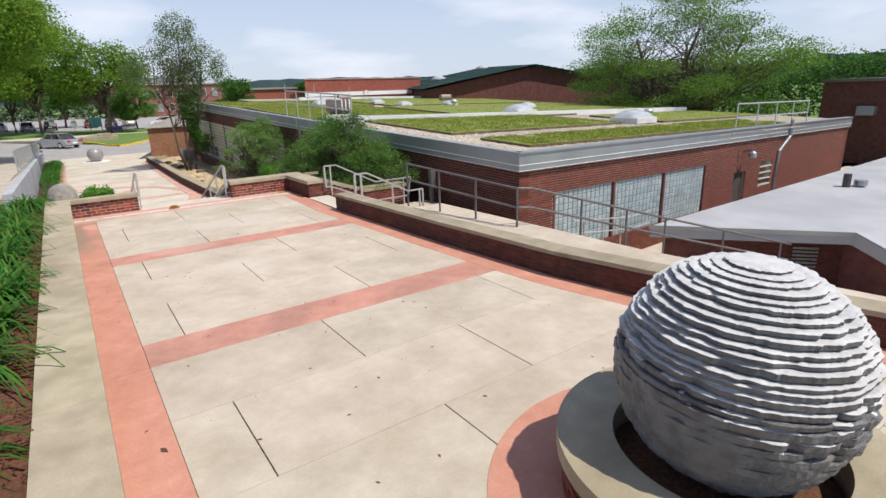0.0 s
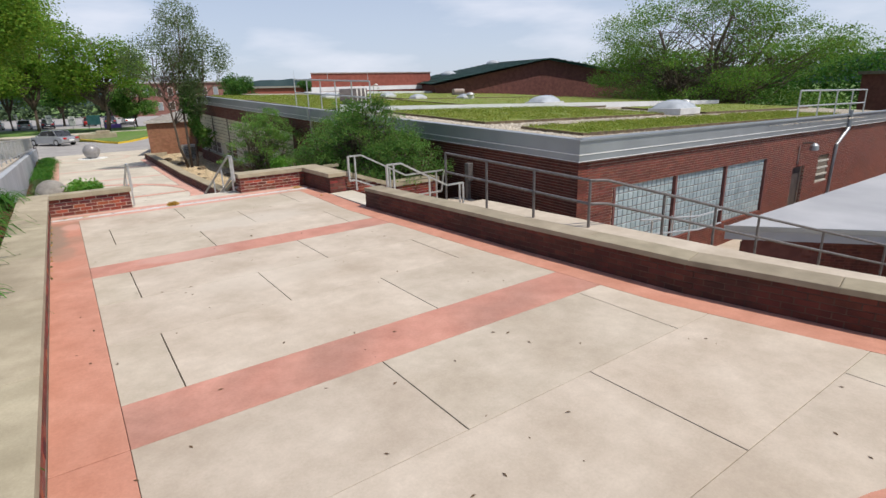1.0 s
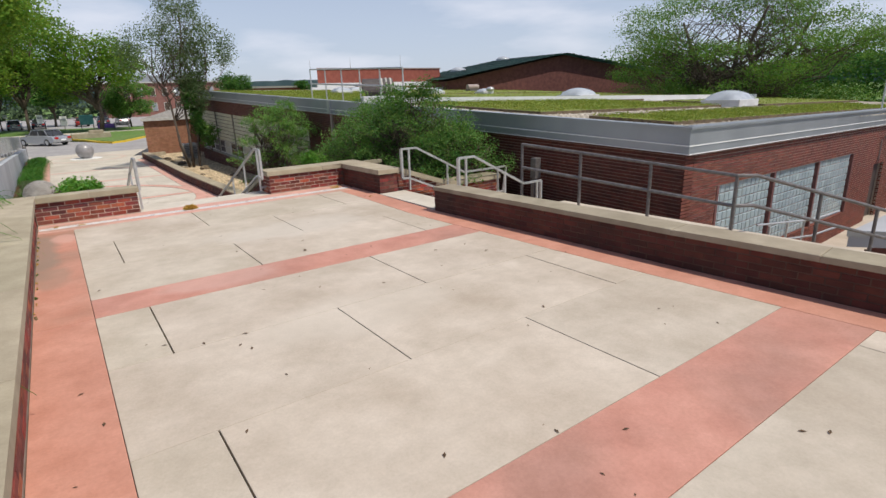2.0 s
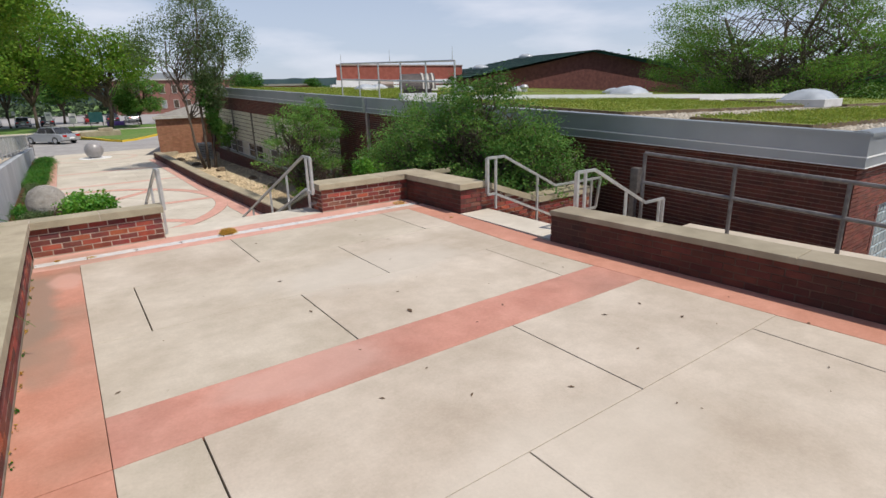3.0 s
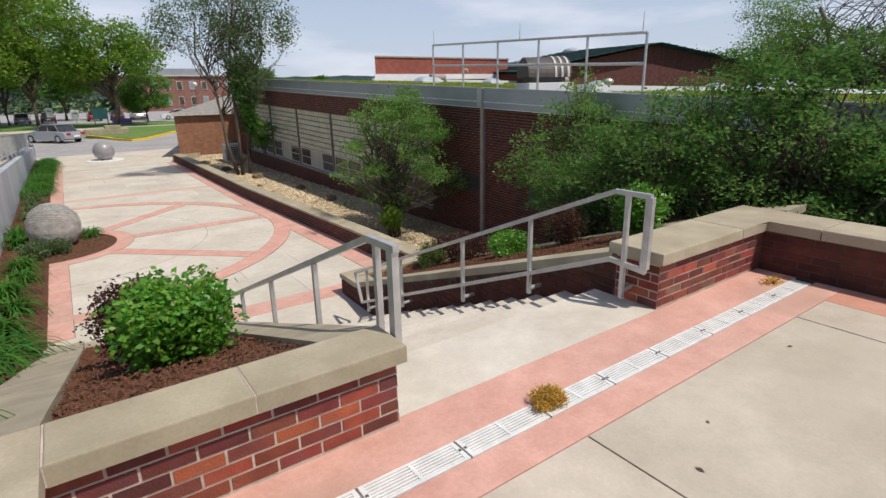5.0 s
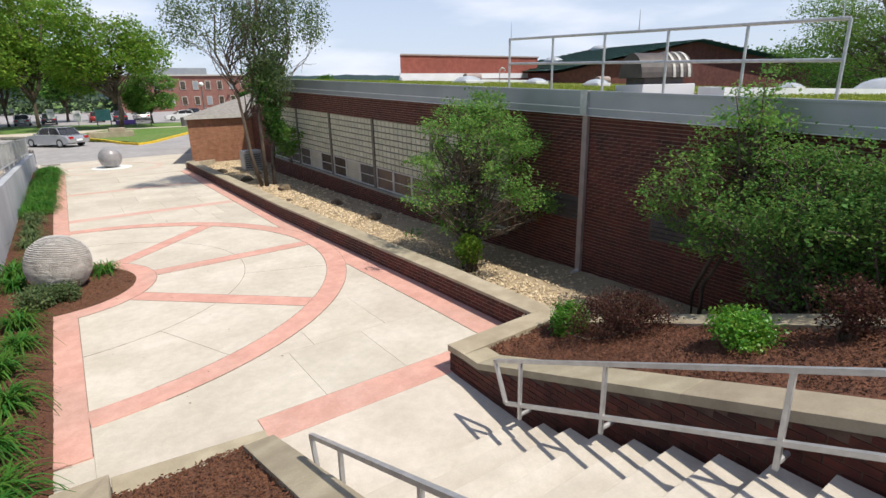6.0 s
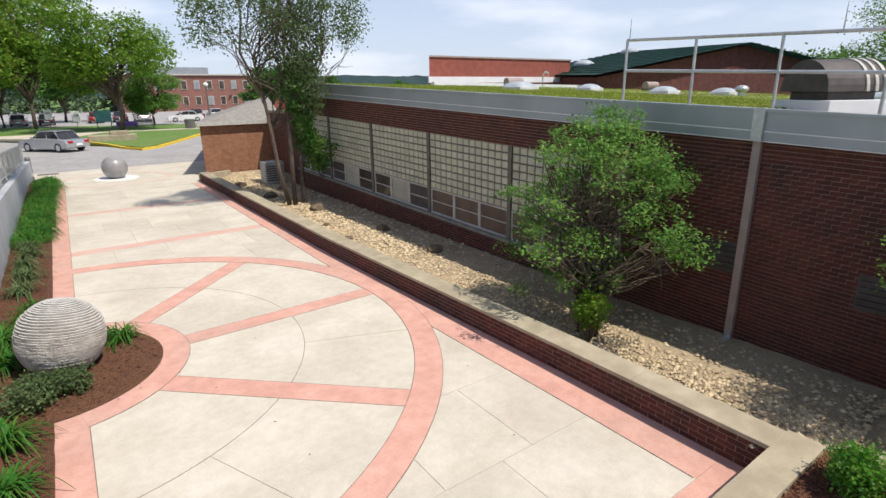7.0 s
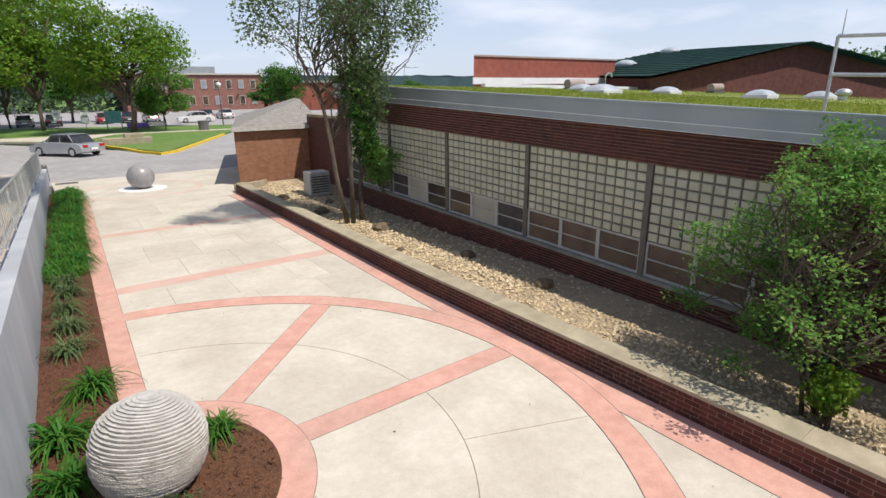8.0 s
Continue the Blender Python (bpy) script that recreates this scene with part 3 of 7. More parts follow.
ROWS_Y = [(-9.0, -7.9, (1.9, 4.6)), (-7.9, -6.7, (0.5, 3.1)), (-6.7, -5.5, (2.0, 4.6)), (-5.5, -4.3, (0.52, 3.1)), (-4.3, -3.08, (2.02, 4.62)), (-3.08, -1.85, (0.52, 3.11)),
          (-1.85, -0.66, (1.88, 4.36)), (-0.03, 1.21, (0.45, 2.90)), (1.21, 2.43, (1.77, 4.12)), (2.43, 3.61, (0.43, 2.74)), (4.16, 5.35, (1.66, 3.92)), (5.35, 6.62, (0.41, 2.62)), (6.62, 7.87, (1.66, 3.92))]
for y0, y1, cuts in ROWS_Y:
    xs = [0.0, *cuts, None]
    for a, b in zip(xs, xs[1:]):
        if b is None:
            poly = [(a + G, y0 + Q), (xin(y0) - Q, y0 + Q), (xin((y0 + y1) / 2) - Q, (y0 + y1) / 2), (xin(y1) - Q, y1 - Q), (a + G, y1 - Q)]
        else:
            poly = [(a + (G if a > 0 else Q), y0 + Q), (b - G, y0 + Q), (b - G, y1 - Q), (a + (G if a > 0 else Q), y1 - Q)]
        o = part("slab", prism(poly, -0.10, random.uniform(-0.001, 0.001), 0.004), M_CONC, plaza)
for y0, y1 in ((-9.0, -4.3), (-4.3, -0.66), (-0.66, 3.61), (3.61, 7.87)):
    part("stained_band", prism([(-0.445, y0 + 0.004), (-Q, y0 + 0.004), (-Q, y1 - 0.004), (-0.445, y1 - 0.004)], -0.10, 0.001, 0.004), M_ORANGE2 if y0 > 3 else M_ORANGE, plaza)
for y0, y1 in ((-0.66, -0.03), (3.61, 4.16)):
    part("stained_band", prism([(Q, y0 + Q), (xin(y0) - Q, y0 + Q), (xin(y1) - Q, y1 - Q), (Q, y1 - Q)], -0.10, 0.001, 0.004), M_BAND, plaza, "orange stained concrete band, faded to pink")
ys = [-9, -6.5, -4.4, -2.9, -1.4, -0.2, 1.1, 3, 5.1, 6.2, 7.0, 7.87]
part("stained_band", prism([(xin(y) + Q, y) for y in ys] + [(xw(y) - 0.004, y) for y in ys[::-1]], -0.10, 0.001), M_ORANGE, plaza)
part("stained_band", prism([(-0.44, 7.874), (4.80, 7.874), (4.80, 8.075), (-0.44, 8.075)], -0.10, 0.001, 0.004), M_PINK, plaza)
part("stained_band", prism([(-0.44, 8.225), (4.80, 8.225), (4.80, 8.55), (-0.44, 8.55)], -0.10, 0.001, 0.004), M_PINK, plaza)
part("stained_ring", sector(*RING, 0.9, 1.52, 0, 360, -0.02, 0.005, 6), M_ORANGE, plaza, "round orange band about the brick planter")

# trench drain of cast grates
drain = thing("trench_drain", "pale slotted trench drain grates along the plaza edge", "drain")
for i in range(10):
    x0 = -0.43 + i * 0.516
    bm = box(x0 + 0.004, x0 + 0.508, 8.080, 8.094, -0.05, 0.004)
    add_box(bm, x0 + 0.004, x0 + 0.508, 8.206, 8.220, -0.05, 0.004)
    for a, b in ((0.004, 0.026), (0.247, 0.265), (0.486, 0.508)):
        add_box(bm, x0 + a, x0 + b, 8.094, 8.206, -0.05, 0.004)
    for k in range(6):
        add_box(bm, x0 + 0.026, x0 + 0.486, 8.098 + k * 0.0185, 8.109 + k * 0.0185, -0.03, 0.002)
    grate = part("grate", bm, M_GRATE, drain)
    for xb in (0.015, 0.497):
        part("bolt", box(x0 + xb - 0.007, x0 + xb + 0.007, 8.143, 8.157, 0.004, 0.007), M_DSTEEL, grate)


# ---- brick walls of the plaza ----
TOPW = 0.45


def coping_run(parent, line, a, b, top=TOPW, thick=0.085, piece=1.35, bevel=0.008, material=M_COPING):
    """Cast-stone coping between offsets a and b of a plan line, in pieces; top may be a function of (x, y)."""
    length, at = along(line)
    n = max(1, round(length / piece))
    f = top if callable(top) else lambda x, y: top
    for i in range(n):
        s = [length * (i + k / 3) / n for k in range(4)]
        s[0] += 0.0012
        s[3] -= 0.0012
        left, right = [], []
        for v in s:
            p, d = at(v)
            right.append((p.x + d.y * b, p.y - d.x * b))
            left.append((p.x + d.y * a, p.y - d.x * a))
        part("coping_stone", prism(left + right[::-1], lambda x, y: f(x, y) - thick, f, bevel), material, parent)


def strip(line, a, b):
    return offset(line, a) + offset(line, b)[::-1]


wall_r = thing("plaza_wall_east", "low curved red brick wall with cast stone coping", "wall", kind="structure")
RWL = RW[::-1]
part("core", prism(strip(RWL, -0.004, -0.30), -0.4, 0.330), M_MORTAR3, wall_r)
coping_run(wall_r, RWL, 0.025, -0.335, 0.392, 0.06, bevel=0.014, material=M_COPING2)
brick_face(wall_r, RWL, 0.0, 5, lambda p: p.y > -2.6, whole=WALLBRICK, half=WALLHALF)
brick_face(wall_r, [(5.05, 5.13), (4.735, 5.105)], 0.0, 5)

wall_f = thing("plaza_wall_north_east", "low red brick corner wall with cast stone coping", "wall", kind="structure")
part("core", prism([(3.254, 8.554), (4.70, 8.554), (4.70, 8.93), (3.254, 8.93)], -1.2, 0.36), M_MORTAR, wall_f)
# west-facing length: its shade is put into darker mortar and brick
part("core", prism([(4.702, 8.554), (4.824, 8.554), (4.844, 7.044), (5.24, 7.044), (5.24, 8.93), (4.702, 8.93)], -1.2, 0.358), M_MORTAR3, wall_f)
part("coping_stone", prism([(3.21, 8.51), (4.35, 8.51), (4.35, 8.98), (3.21, 8.98)], 0.362, TOPW, 0.012), M_COPING, wall_f)
part("coping_stone", prism([(4.356, 8.51), (4.78, 8.51), (4.78, 8.1), (5.29, 8.1), (5.29, 8.98), (4.356, 8.98)], 0.362, TOPW, 0.012), M_COPING, wall_f)
part("coping_stone", prism([(4.785, 8.094), (4.805, 7.0), (5.29, 7.0), (5.29, 8.094)], 0.362, TOPW, 0.012), M_COPING, wall_f)
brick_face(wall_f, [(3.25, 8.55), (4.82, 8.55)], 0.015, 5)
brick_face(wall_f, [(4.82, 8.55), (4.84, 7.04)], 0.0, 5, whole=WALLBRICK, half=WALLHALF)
brick_face(wall_f, [(4.84, 7.04), (5.25, 7.04)], -0.2, 8)
brick_face(wall_f, [(3.25, 8.93), (3.25, 8.55)], 0.0, 5)

wall_l = thing("plaza_wall_north_west", "low red brick wall end with cast stone coping", "wall", kind="structure")
part("core", prism([(-0.44, 8.504), (0.981, 8.504), (0.981, 8.72), (-0.44, 8.72)], -0.4, 0.36), M_MORTAR, wall_l)
part("coping_stone", prism([(-0.392, 8.45), (0.300, 8.45), (0.300, 8.745), (-0.392, 8.745)], 0.362, TOPW, 0.008), M_COPING, wall_l)
part("coping_stone", prism([(0.307, 8.45), (1.015, 8.45), (1.015, 8.745), (0.307, 8.745)], 0.362, TOPW, 0.008), M_COPING, wall_l)
for xj in (0.3035, -0.396):
    part("joint", box(xj - 0.0036, xj + 0.0036, 8.452, 8.743, 0.363, TOPW - 0.003), M_MORTAR, wall_l)
brick_face(wall_l, [(-0.44, 8.5), (0.985, 8.5)], 0.015, 5)
brick_face(wall_l, [(0.985, 8.5), (0.985, 8.73)], 0.0, 5)


def slope_top(x, y):
    """The coping beside the stairs: level, then falling with the steps."""
    return TOPW - 0.352 * max(0.0, min(y, 14.75) - 8.72)


wall_w = thing("plaza_wall_west", "long low red brick wall with cast stone coping", "wall", kind="structure")
part("core", prism([(-0.81, -9), (-0.454, -9), (-0.454, 8.75), (-0.81, 8.75)], -0.6, 0.36), M_MORTAR, wall_w)
coping_run(wall_w, [(-0.45, 8.745), (-0.45, -9)], -0.05, 0.42, piece=1.8)
part("core", prism([(-0.81, 8.75), (-0.46, 8.75), (-0.46, 14.9), (-0.81, 14.9)], LOW - 0.3, lambda x, y: slope_top(x, y) - 0.085), M_MORTAR, wall_w)
coping_run(wall_w, [(-0.45, 14.95), (-0.45, 8.75)], -0.04, 0.42, slope_top, piece=1.6)
brick_face(wall_w, [(-0.45, -9), (-0.45, 8.5)], 0.015, 5, lambda p: p.y > -3.2)

# ---- stairs down to the lower walk ----
stairs = thing("main_stairs", "broad pale concrete stairs between brick cheek walls", "stairs", kind="structure")
part("landing", prism([(1.0, 8.552), (3.25, 8.552), (3.25, 9.12), (1.0, 9.12)], -0.6, 0.0, 0.006), M_STEP, stairs)
N, RISE, RUN = 13, 1.84 / 13, 0.345
for i in range(1, N):
    y0 = 9.12 + (i - 1) * RUN
    part("step", prism([(0.985, y0), (3.30, y0), (3.30, y0 + RUN + 0.02), (0.985, y0 + RUN + 0.02)], -i * RISE - 0.35, -i * RISE, 0.008), M_STEP, stairs)
part("base", prism([(0.985, 8.6), (3.3, 8.6), (3.3, 13.2), (0.985, 13.2)], LOW - 0.6, lambda x, y: -0.45 - max(0, y - 9.1) * 0.41), M_STEP, stairs)

def cheek_top(x, y):
    return max(slope_top(x, y), -1.47)


def front_top(x, y):
    return -1.47 + 0.012 * (x - 3.45)


cheek_r = thing("stair_wall_east", "sloping red brick cheek wall and planter edge with stone coping", "wall", kind="structure")
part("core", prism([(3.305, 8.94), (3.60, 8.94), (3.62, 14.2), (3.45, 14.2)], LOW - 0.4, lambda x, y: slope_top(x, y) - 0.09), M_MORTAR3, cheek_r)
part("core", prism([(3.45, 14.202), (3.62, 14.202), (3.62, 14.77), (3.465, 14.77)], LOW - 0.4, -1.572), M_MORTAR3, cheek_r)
coping_run(cheek_r, [(3.435, 14.174), (3.26, 8.985)], 0.0, -0.36, cheek_top)
coping_run(cheek_r, [(3.444, 14.452), (3.435, 14.174)], 0.0, -0.36, cheek_top)
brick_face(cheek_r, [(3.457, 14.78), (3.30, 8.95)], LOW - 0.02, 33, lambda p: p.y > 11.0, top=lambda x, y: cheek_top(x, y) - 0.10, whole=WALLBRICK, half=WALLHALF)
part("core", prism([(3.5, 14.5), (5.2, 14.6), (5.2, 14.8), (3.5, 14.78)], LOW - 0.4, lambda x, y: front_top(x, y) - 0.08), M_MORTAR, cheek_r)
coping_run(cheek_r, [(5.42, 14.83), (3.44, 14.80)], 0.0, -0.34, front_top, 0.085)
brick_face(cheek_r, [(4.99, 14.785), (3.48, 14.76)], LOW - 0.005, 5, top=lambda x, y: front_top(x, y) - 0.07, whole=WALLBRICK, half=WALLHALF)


back = thing("planter_back_wall", "sloping brick wall with stone coping behind the mulch bed", "wall", kind="structure")
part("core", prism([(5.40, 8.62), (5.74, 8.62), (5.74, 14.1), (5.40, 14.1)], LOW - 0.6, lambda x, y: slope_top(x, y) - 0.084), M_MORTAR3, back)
coping_run(back, [(5.36, 8.60), (5.36, 14.144)], 0.0, 0.44, slope_top, 0.082)
cheek_l = thing("stair_wall_west", "sloping red brick cheek wall with stone coping", "wall", kind="structure")
part("core", prism([(0.74, 8.73), (0.97, 8.73), (0.97, 14.4), (0.74, 14.4)], LOW - 0.4, lambda x, y: slope_top(x, y) - 0.085), M_MORTAR3, cheek_l)
coping_run(cheek_l, [(0.71, 8.75), (0.71, 14.45)], 0.0, 0.30, slope_top)
brick_face(cheek_l, [(0.98, 8.75), (0.98, 14.4)], LOW - 0.02, 33, lambda p: False, top=lambda x, y: slope_top(x, y) - 0.10)
part("end_stone", prism([(-0.40, 14.6), (1.0, 14.46), (1.0, 14.75), (-0.40, 14.9)], LOW - 0.3, LOW + 0.16, 0.012), M_COPING, cheek_l)

# ---- lower walk ----
ARC = (-0.90, 21.75)
walk_low = thing("lower_walk", "wide pale concrete walk with pink bands in arcs and spokes", "pavement", kind="structure")
part("base", prism([(-0.95, 13.2), (4.86, 13.2), (4.72, 45.5), (-0.95, 45.5)], LOW - 0.5, LOW - 0.012), M_CONC2, walk_low, "pale concrete joints")


def in_poly_rows(y0, y1, cuts, x0=-0.52, x1=4.47):
    xs = [x0, *cuts, x1]
    for a, b in zip(xs, xs[1:]):
        part("slab", prism([(a + 0.002, y0 + 0.002), (b - 0.002, y0 + 0.002), (b - 0.002, y1 - 0.002), (a + 0.002, y1 - 0.002)], LOW - 0.1, LOW, 0.002), M_CONC2, walk_low)


part("slab", prism([(0.99, 13.25), (3.4, 13.25), (3.45, 14.715), (0.99, 14.715)], LOW - 0.1, LOW, 0.003), M_CONC2, walk_low)
part("stained_band", prism([(1.05, 14.72), (3.46, 14.72), (3.46, 14.94), (4.82, 15.0), (4.82, 15.22), (1.05, 15.22)], LOW - 0.1, LOW + 0.001, 0.004), M_PINK, walk_low)
part("slab", prism([(-0.52, 14.95), (1.04, 14.8), (1.04, 15.6), (-0.52, 15.6)], LOW - 0.1, LOW - 0.001, 0.003), M_CONC2, walk_low)
in_poly_rows(15.225, 16.6, (1.9, 3.05))
in_poly_rows(16.6, 18.0, (0.6, 2.3, 3.5))
in_poly_rows(18.0, 21.75, (1.2, 3.3))
in_poly_rows(21.75, 25.6, (1.2, 3.3))
in_poly_rows(25.6, 27.1, (0.6, 1.9, 3.2))
in_poly_rows(27.1, 28.5, (0.4, 1.6, 2.9, 3.6))
in_poly_rows(28.95, 30.5, (1.0, 2.2, 3.4))
in_poly_rows(30.5, 32.2, (0.4, 1.6, 2.8))
in_poly_rows(32.2, 33.9, (1.0, 2.2, 3.4))
in_poly_rows(34.3, 36.2, (0.7, 2.6))
in_poly_rows(36.2, 38.2, (1.5, 3.0))
part("slab", sector(*ARC, 1.4, 5.5, -86, 86, LOW - 0.05, LOW + 0.003, 3), M_CONC2, walk_low, "half-round pale concrete field")
for y0, y1 in ((28.5, 28.95), (33.9, 34.3)):
    part("stained_band", prism([(-0.5, y0), (4.24, y0), (4.24, y1), (-0.5, y1)], LOW - 0.1, LOW + 0.001, 0.004), M_PINK2, walk_low)
part("stained_band", prism([(-0.90, 15.6), (-0.525, 15.6), (-0.525, 20.36), (-0.90, 20.36)], LOW - 0.1, LOW + 0.007, 0.004), M_PINK, walk_low)
part("stained_band", prism([(-0.90, 23.5), (-0.525, 23.5), (-0.40, 41.5), (-0.78, 41.5)], LOW - 0.1, LOW + 0.007, 0.004), M_PINK, walk_low)
part("stained_band", prism([(4.44, 15.23), (4.83, 15.23), (4.81, 17.0), (4.70, 22.0), (4.68, 38.5), (4.27, 38.5), (4.29, 22.0), (4.42, 17.0)], LOW - 0.1, LOW + 0.004, 0.004), M_PINK, walk_low)
part("stained_arc", sector(*ARC, 5.17, 5.57, -86, 86, LOW - 0.05, LOW + 0.010, 3, 0.003), M_PINK, walk_low)
part("stained_arc", sector(*ARC, 1.40, 1.80, -78, 78, LOW - 0.05, LOW + 0.010, 3, 0.003), M_PINK, walk_low)
for a in (46, 2, -43):
    m = Matrix.Translation((*ARC, 0)) @ Matrix.Rotation(radians(a), 4, "Z")
    part("stained_spoke", box(1.80, 5.17, -0.19, 0.19, LOW - 0.05, LOW + 0.007, 0, m), M_PINK, walk_low)
for a0, a1 in ((-88, -43), (-43, 2), (2, 46), (46, 86)):
    part("joint", sector(*ARC, 3.494, 3.504, a0 + 3.2, a1 - 3.2, LOW - 0.01, LOW + 0.0045, 3), M_JOINT2, walk_low)
for a, r0, r1 in ((-66, 3.5, 5.17), (-20, 3.5, 5.17)):
    m = Matrix.Translation((*ARC, 0)) @ Matrix.Rotation(radians(a), 4, "Z")
    part("joint", box(r0, r1, -0.003, 0.003, LOW - 0.01, LOW + 0.0045, 0, m), M_JOINT2, walk_low)
for r0 in (5.163, 5.570, 1.798):
    part("joint", sector(*ARC, r0, r0 + 0.007, -78, 78, LOW - 0.01, LOW + 0.0112, 3), M_JOINT2, walk_low)
for a in (46, 2, -43):
    m = Matrix.Translation((*ARC, 0)) @ Matrix.Rotation(radians(a), 4, "Z")
    for v in (-0.195, 0.189):
        part("joint", box(1.81, 5.16, v, v + 0.006, LOW - 0.01, LOW + 0.0082, 0, m), M_JOINT2, walk_low)
for x0, x1, y0, y1 in ((-0.526, -0.518, 15.6, 20.36), (-0.526, -0.40, 23.6, 41.4), (4.438, 4.28, 15.25, 38.4)):
    top = x0 + (0.008 if x1 == -0.518 else x1 - x0)
    part("joint", bar([(x0, y0, LOW + 0.005), (top, y1, LOW + 0.005)] if x0 < 0 else [(4.432, y0, LOW + 0.003), (4.412, 17.0, LOW + 0.003), (4.284, 22.0, LOW + 0.003), (4.264, y1, LOW + 0.003)], 0.008, 0.008), M_JOINT2, walk_low)
flat("street_apron", [(-1.2, 38.2), (5.4, 38.5), (5.4, 40.6), (7.0, 47.0), (-1.6, 47.0)], LOW - 0.003, 0.4, M_CONC2, "pale concrete apron where the walk meets the street", "pavement")
ring = thing("apron_ring", "faded pink ring of paving about the stone ball", "pavement", kind="structure")
part("stained_arc", sector(1.65, 42.4, 2.1, 2.45, 0, 360, LOW - 0.05, LOW + 0.002, 6), M_FAINT, ring)

part("stained_band", prism([(4.60, 38.9), (4.62, 22.0), (4.72, 17.0), (4.74, 14.95), (3.40, 14.9), (3.40, 14.70), (5.06, 14.70), (5.02, 17.5), (4.92, 20.4), (4.78, 25.0), (4.76, 38.9)], LOW - 0.1, LOW - 0.004), M_PINK, walk_low)

# ---- long planter beside the building ----
planter = thing("planter_wall", "long low red brick planter wall with cast stone coping", "wall", kind="structure")
PL = [(4.68, 38.9), (4.70, 25.0), (4.85, 20.4), (4.95, 17.5), (5.0, 14.81)]
PTOP = -1.445
part("core", prism(strip(PL, -0.004, -0.30), LOW - 0.5, PTOP - 0.048), M_MORTAR2, planter)
coping_run(planter, PL, 0.022, -0.37, PTOP, 0.05, 1.6)
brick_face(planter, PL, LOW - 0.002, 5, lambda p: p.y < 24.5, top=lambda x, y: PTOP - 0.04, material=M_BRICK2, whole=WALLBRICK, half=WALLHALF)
part("core", prism([(4.67, 38.9), (6.2, 39.6), (6.2, 39.8), (4.67, 39.2)], LOW - 0.5, -1.56), M_COPING, planter, "stone end of the planter wall")


def bed_z(x, y):
    if x < 5.57 and y < 14.8:
        return max(slope_top(x, y), -1.47) - 0.085
    a = max(slope_top(x, y), -1.47) - 0.085 if y < 15 else -1.95
    t = min(max((x - 5.0) / 1.5, 0), 1)
    b = -2.14 + 0.018 * max(0, y - 20)
    t = t * t * (3 - 2 * t)
    return a + (b - a) * t


def sheet(name, x0, x1, y0, y1, step, zf, material, parent=None, rough=0.02, seed=3, edge=None, label=""):
    rng = np.random.default_rng(seed)
    nx, ny = max(2, round((x1 - x0) / step)), max(2, round((y1 - y0) / step))
    v = [(x0 + (x1 - x0) * i / nx, y0 + (y1 - y0) * j / ny) for j in range(ny + 1) for i in range(nx + 1)]
    v = [(x, y, zf(x, y) + rng.uniform(-rough, rough)) for x, y in v]
    f = [(j * (nx + 1) + i, j * (nx + 1) + i + 1, (j + 1) * (nx + 1) + i + 1, (j + 1) * (nx + 1) + i) for j in range(ny) for i in range(nx)]
    if edge:
        f = [q for q in f if edge(sum(v[k][0] for k in q) / 4, sum(v[k][1] for k in q) / 4)]
    return raw(name, v, f, material, parent, label, True)


gravel = sheet("gravel_bed", 3.55, 8.6, 8.95, 40.4, 0.22, bed_z, M_GRAVELBED, rough=0.012, edge=lambda x, y: y < 14.7 or x > 5.06)
tagged(gravel, "tan river gravel bed between planter wall and building", "gravel", kind="structure")
mulch_r = sheet("mulch_bed", 3.58, 5.46, 8.97, 14.62, 0.09, lambda x, y: bed_z(x, y) + 0.035, M_MULCH, rough=0.028, seed=5)
tagged(mulch_r, "dark brown bark mulch beside the stairs", "mulch", kind="structure")
mulch_m = sheet("mulch_bed", -0.44, 0.75, 8.72, 14.75, 0.07, lambda x, y: slope_top(x, y) - 0.07, M_MULCH, rough=0.025, seed=6)
tagged(mulch_m, "dark brown bark mulch in the stair planter", "mulch", kind="structure")


def left_z(x, y):
    return 0.30 - 0.352 * max(0.0, min(y, 14.9) - 8.9) if y > 8.9 else 0.30


mulch_l = sheet("mulch_bed", -4.2, -0.84, -9, 15.0, 0.14, left_z, M_MULCH, rough=0.03, seed=7)
tagged(mulch_l, "dark brown bark mulch under the daylilies", "mulch", kind="structure")
mulch_b = sheet("mulch_bed", -1.85, 0.62, 14.9, 43.0, 0.10, lambda x, y: LOW + 0.03, M_MULCH, rough=0.022, seed=8,
                edge=lambda x, y: x < -0.86 + (0.10 * (y - 24) / 18 if y > 24 else 0))
tagged(mulch_b, "dark brown bark mulch along the walk", "mulch", kind="structure")

bm = bmesh.new()
fan = [[bm.verts.new((ARC[0] + r * math.cos(radians(a)), ARC[1] + r * math.sin(radians(a)), LOW + 0.035 + (random.uniform(-0.02, 0.03) if r < 1.43 else -0.012))) for a in range(-92, 93, 4)] for r in (0.15, 0.4, 0.6, 0.8, 1.0, 1.15, 1.3, 1.43)]
for a, b in zip(fan, fan[1:]):
    for i in range(len(a) - 1):
        bm.faces.new((a[i], b[i], b[i + 1], a[i + 1]))
tagged(obj("mulch_bed", bm, M_MULCH, None, "", True), "half-round bark mulch bed under the stone globe", "mulch", kind="structure")

# ---- concrete ramp wall with railing ----
ramp = thing("ramp_wall", "grey board-marked concrete ramp wall", "wall", kind="structure")


def ramp_z(y):
    return -0.05 - 0.046 * (y - 22)


part("wall", prism([(-2.05, 14.0), (-1.80, 14.0), (-1.66, 47.5), (-1.92, 47.5)], LOW - 0.5, lambda x, y: ramp_z(max(y, 20))), M_WALLC, ramp)
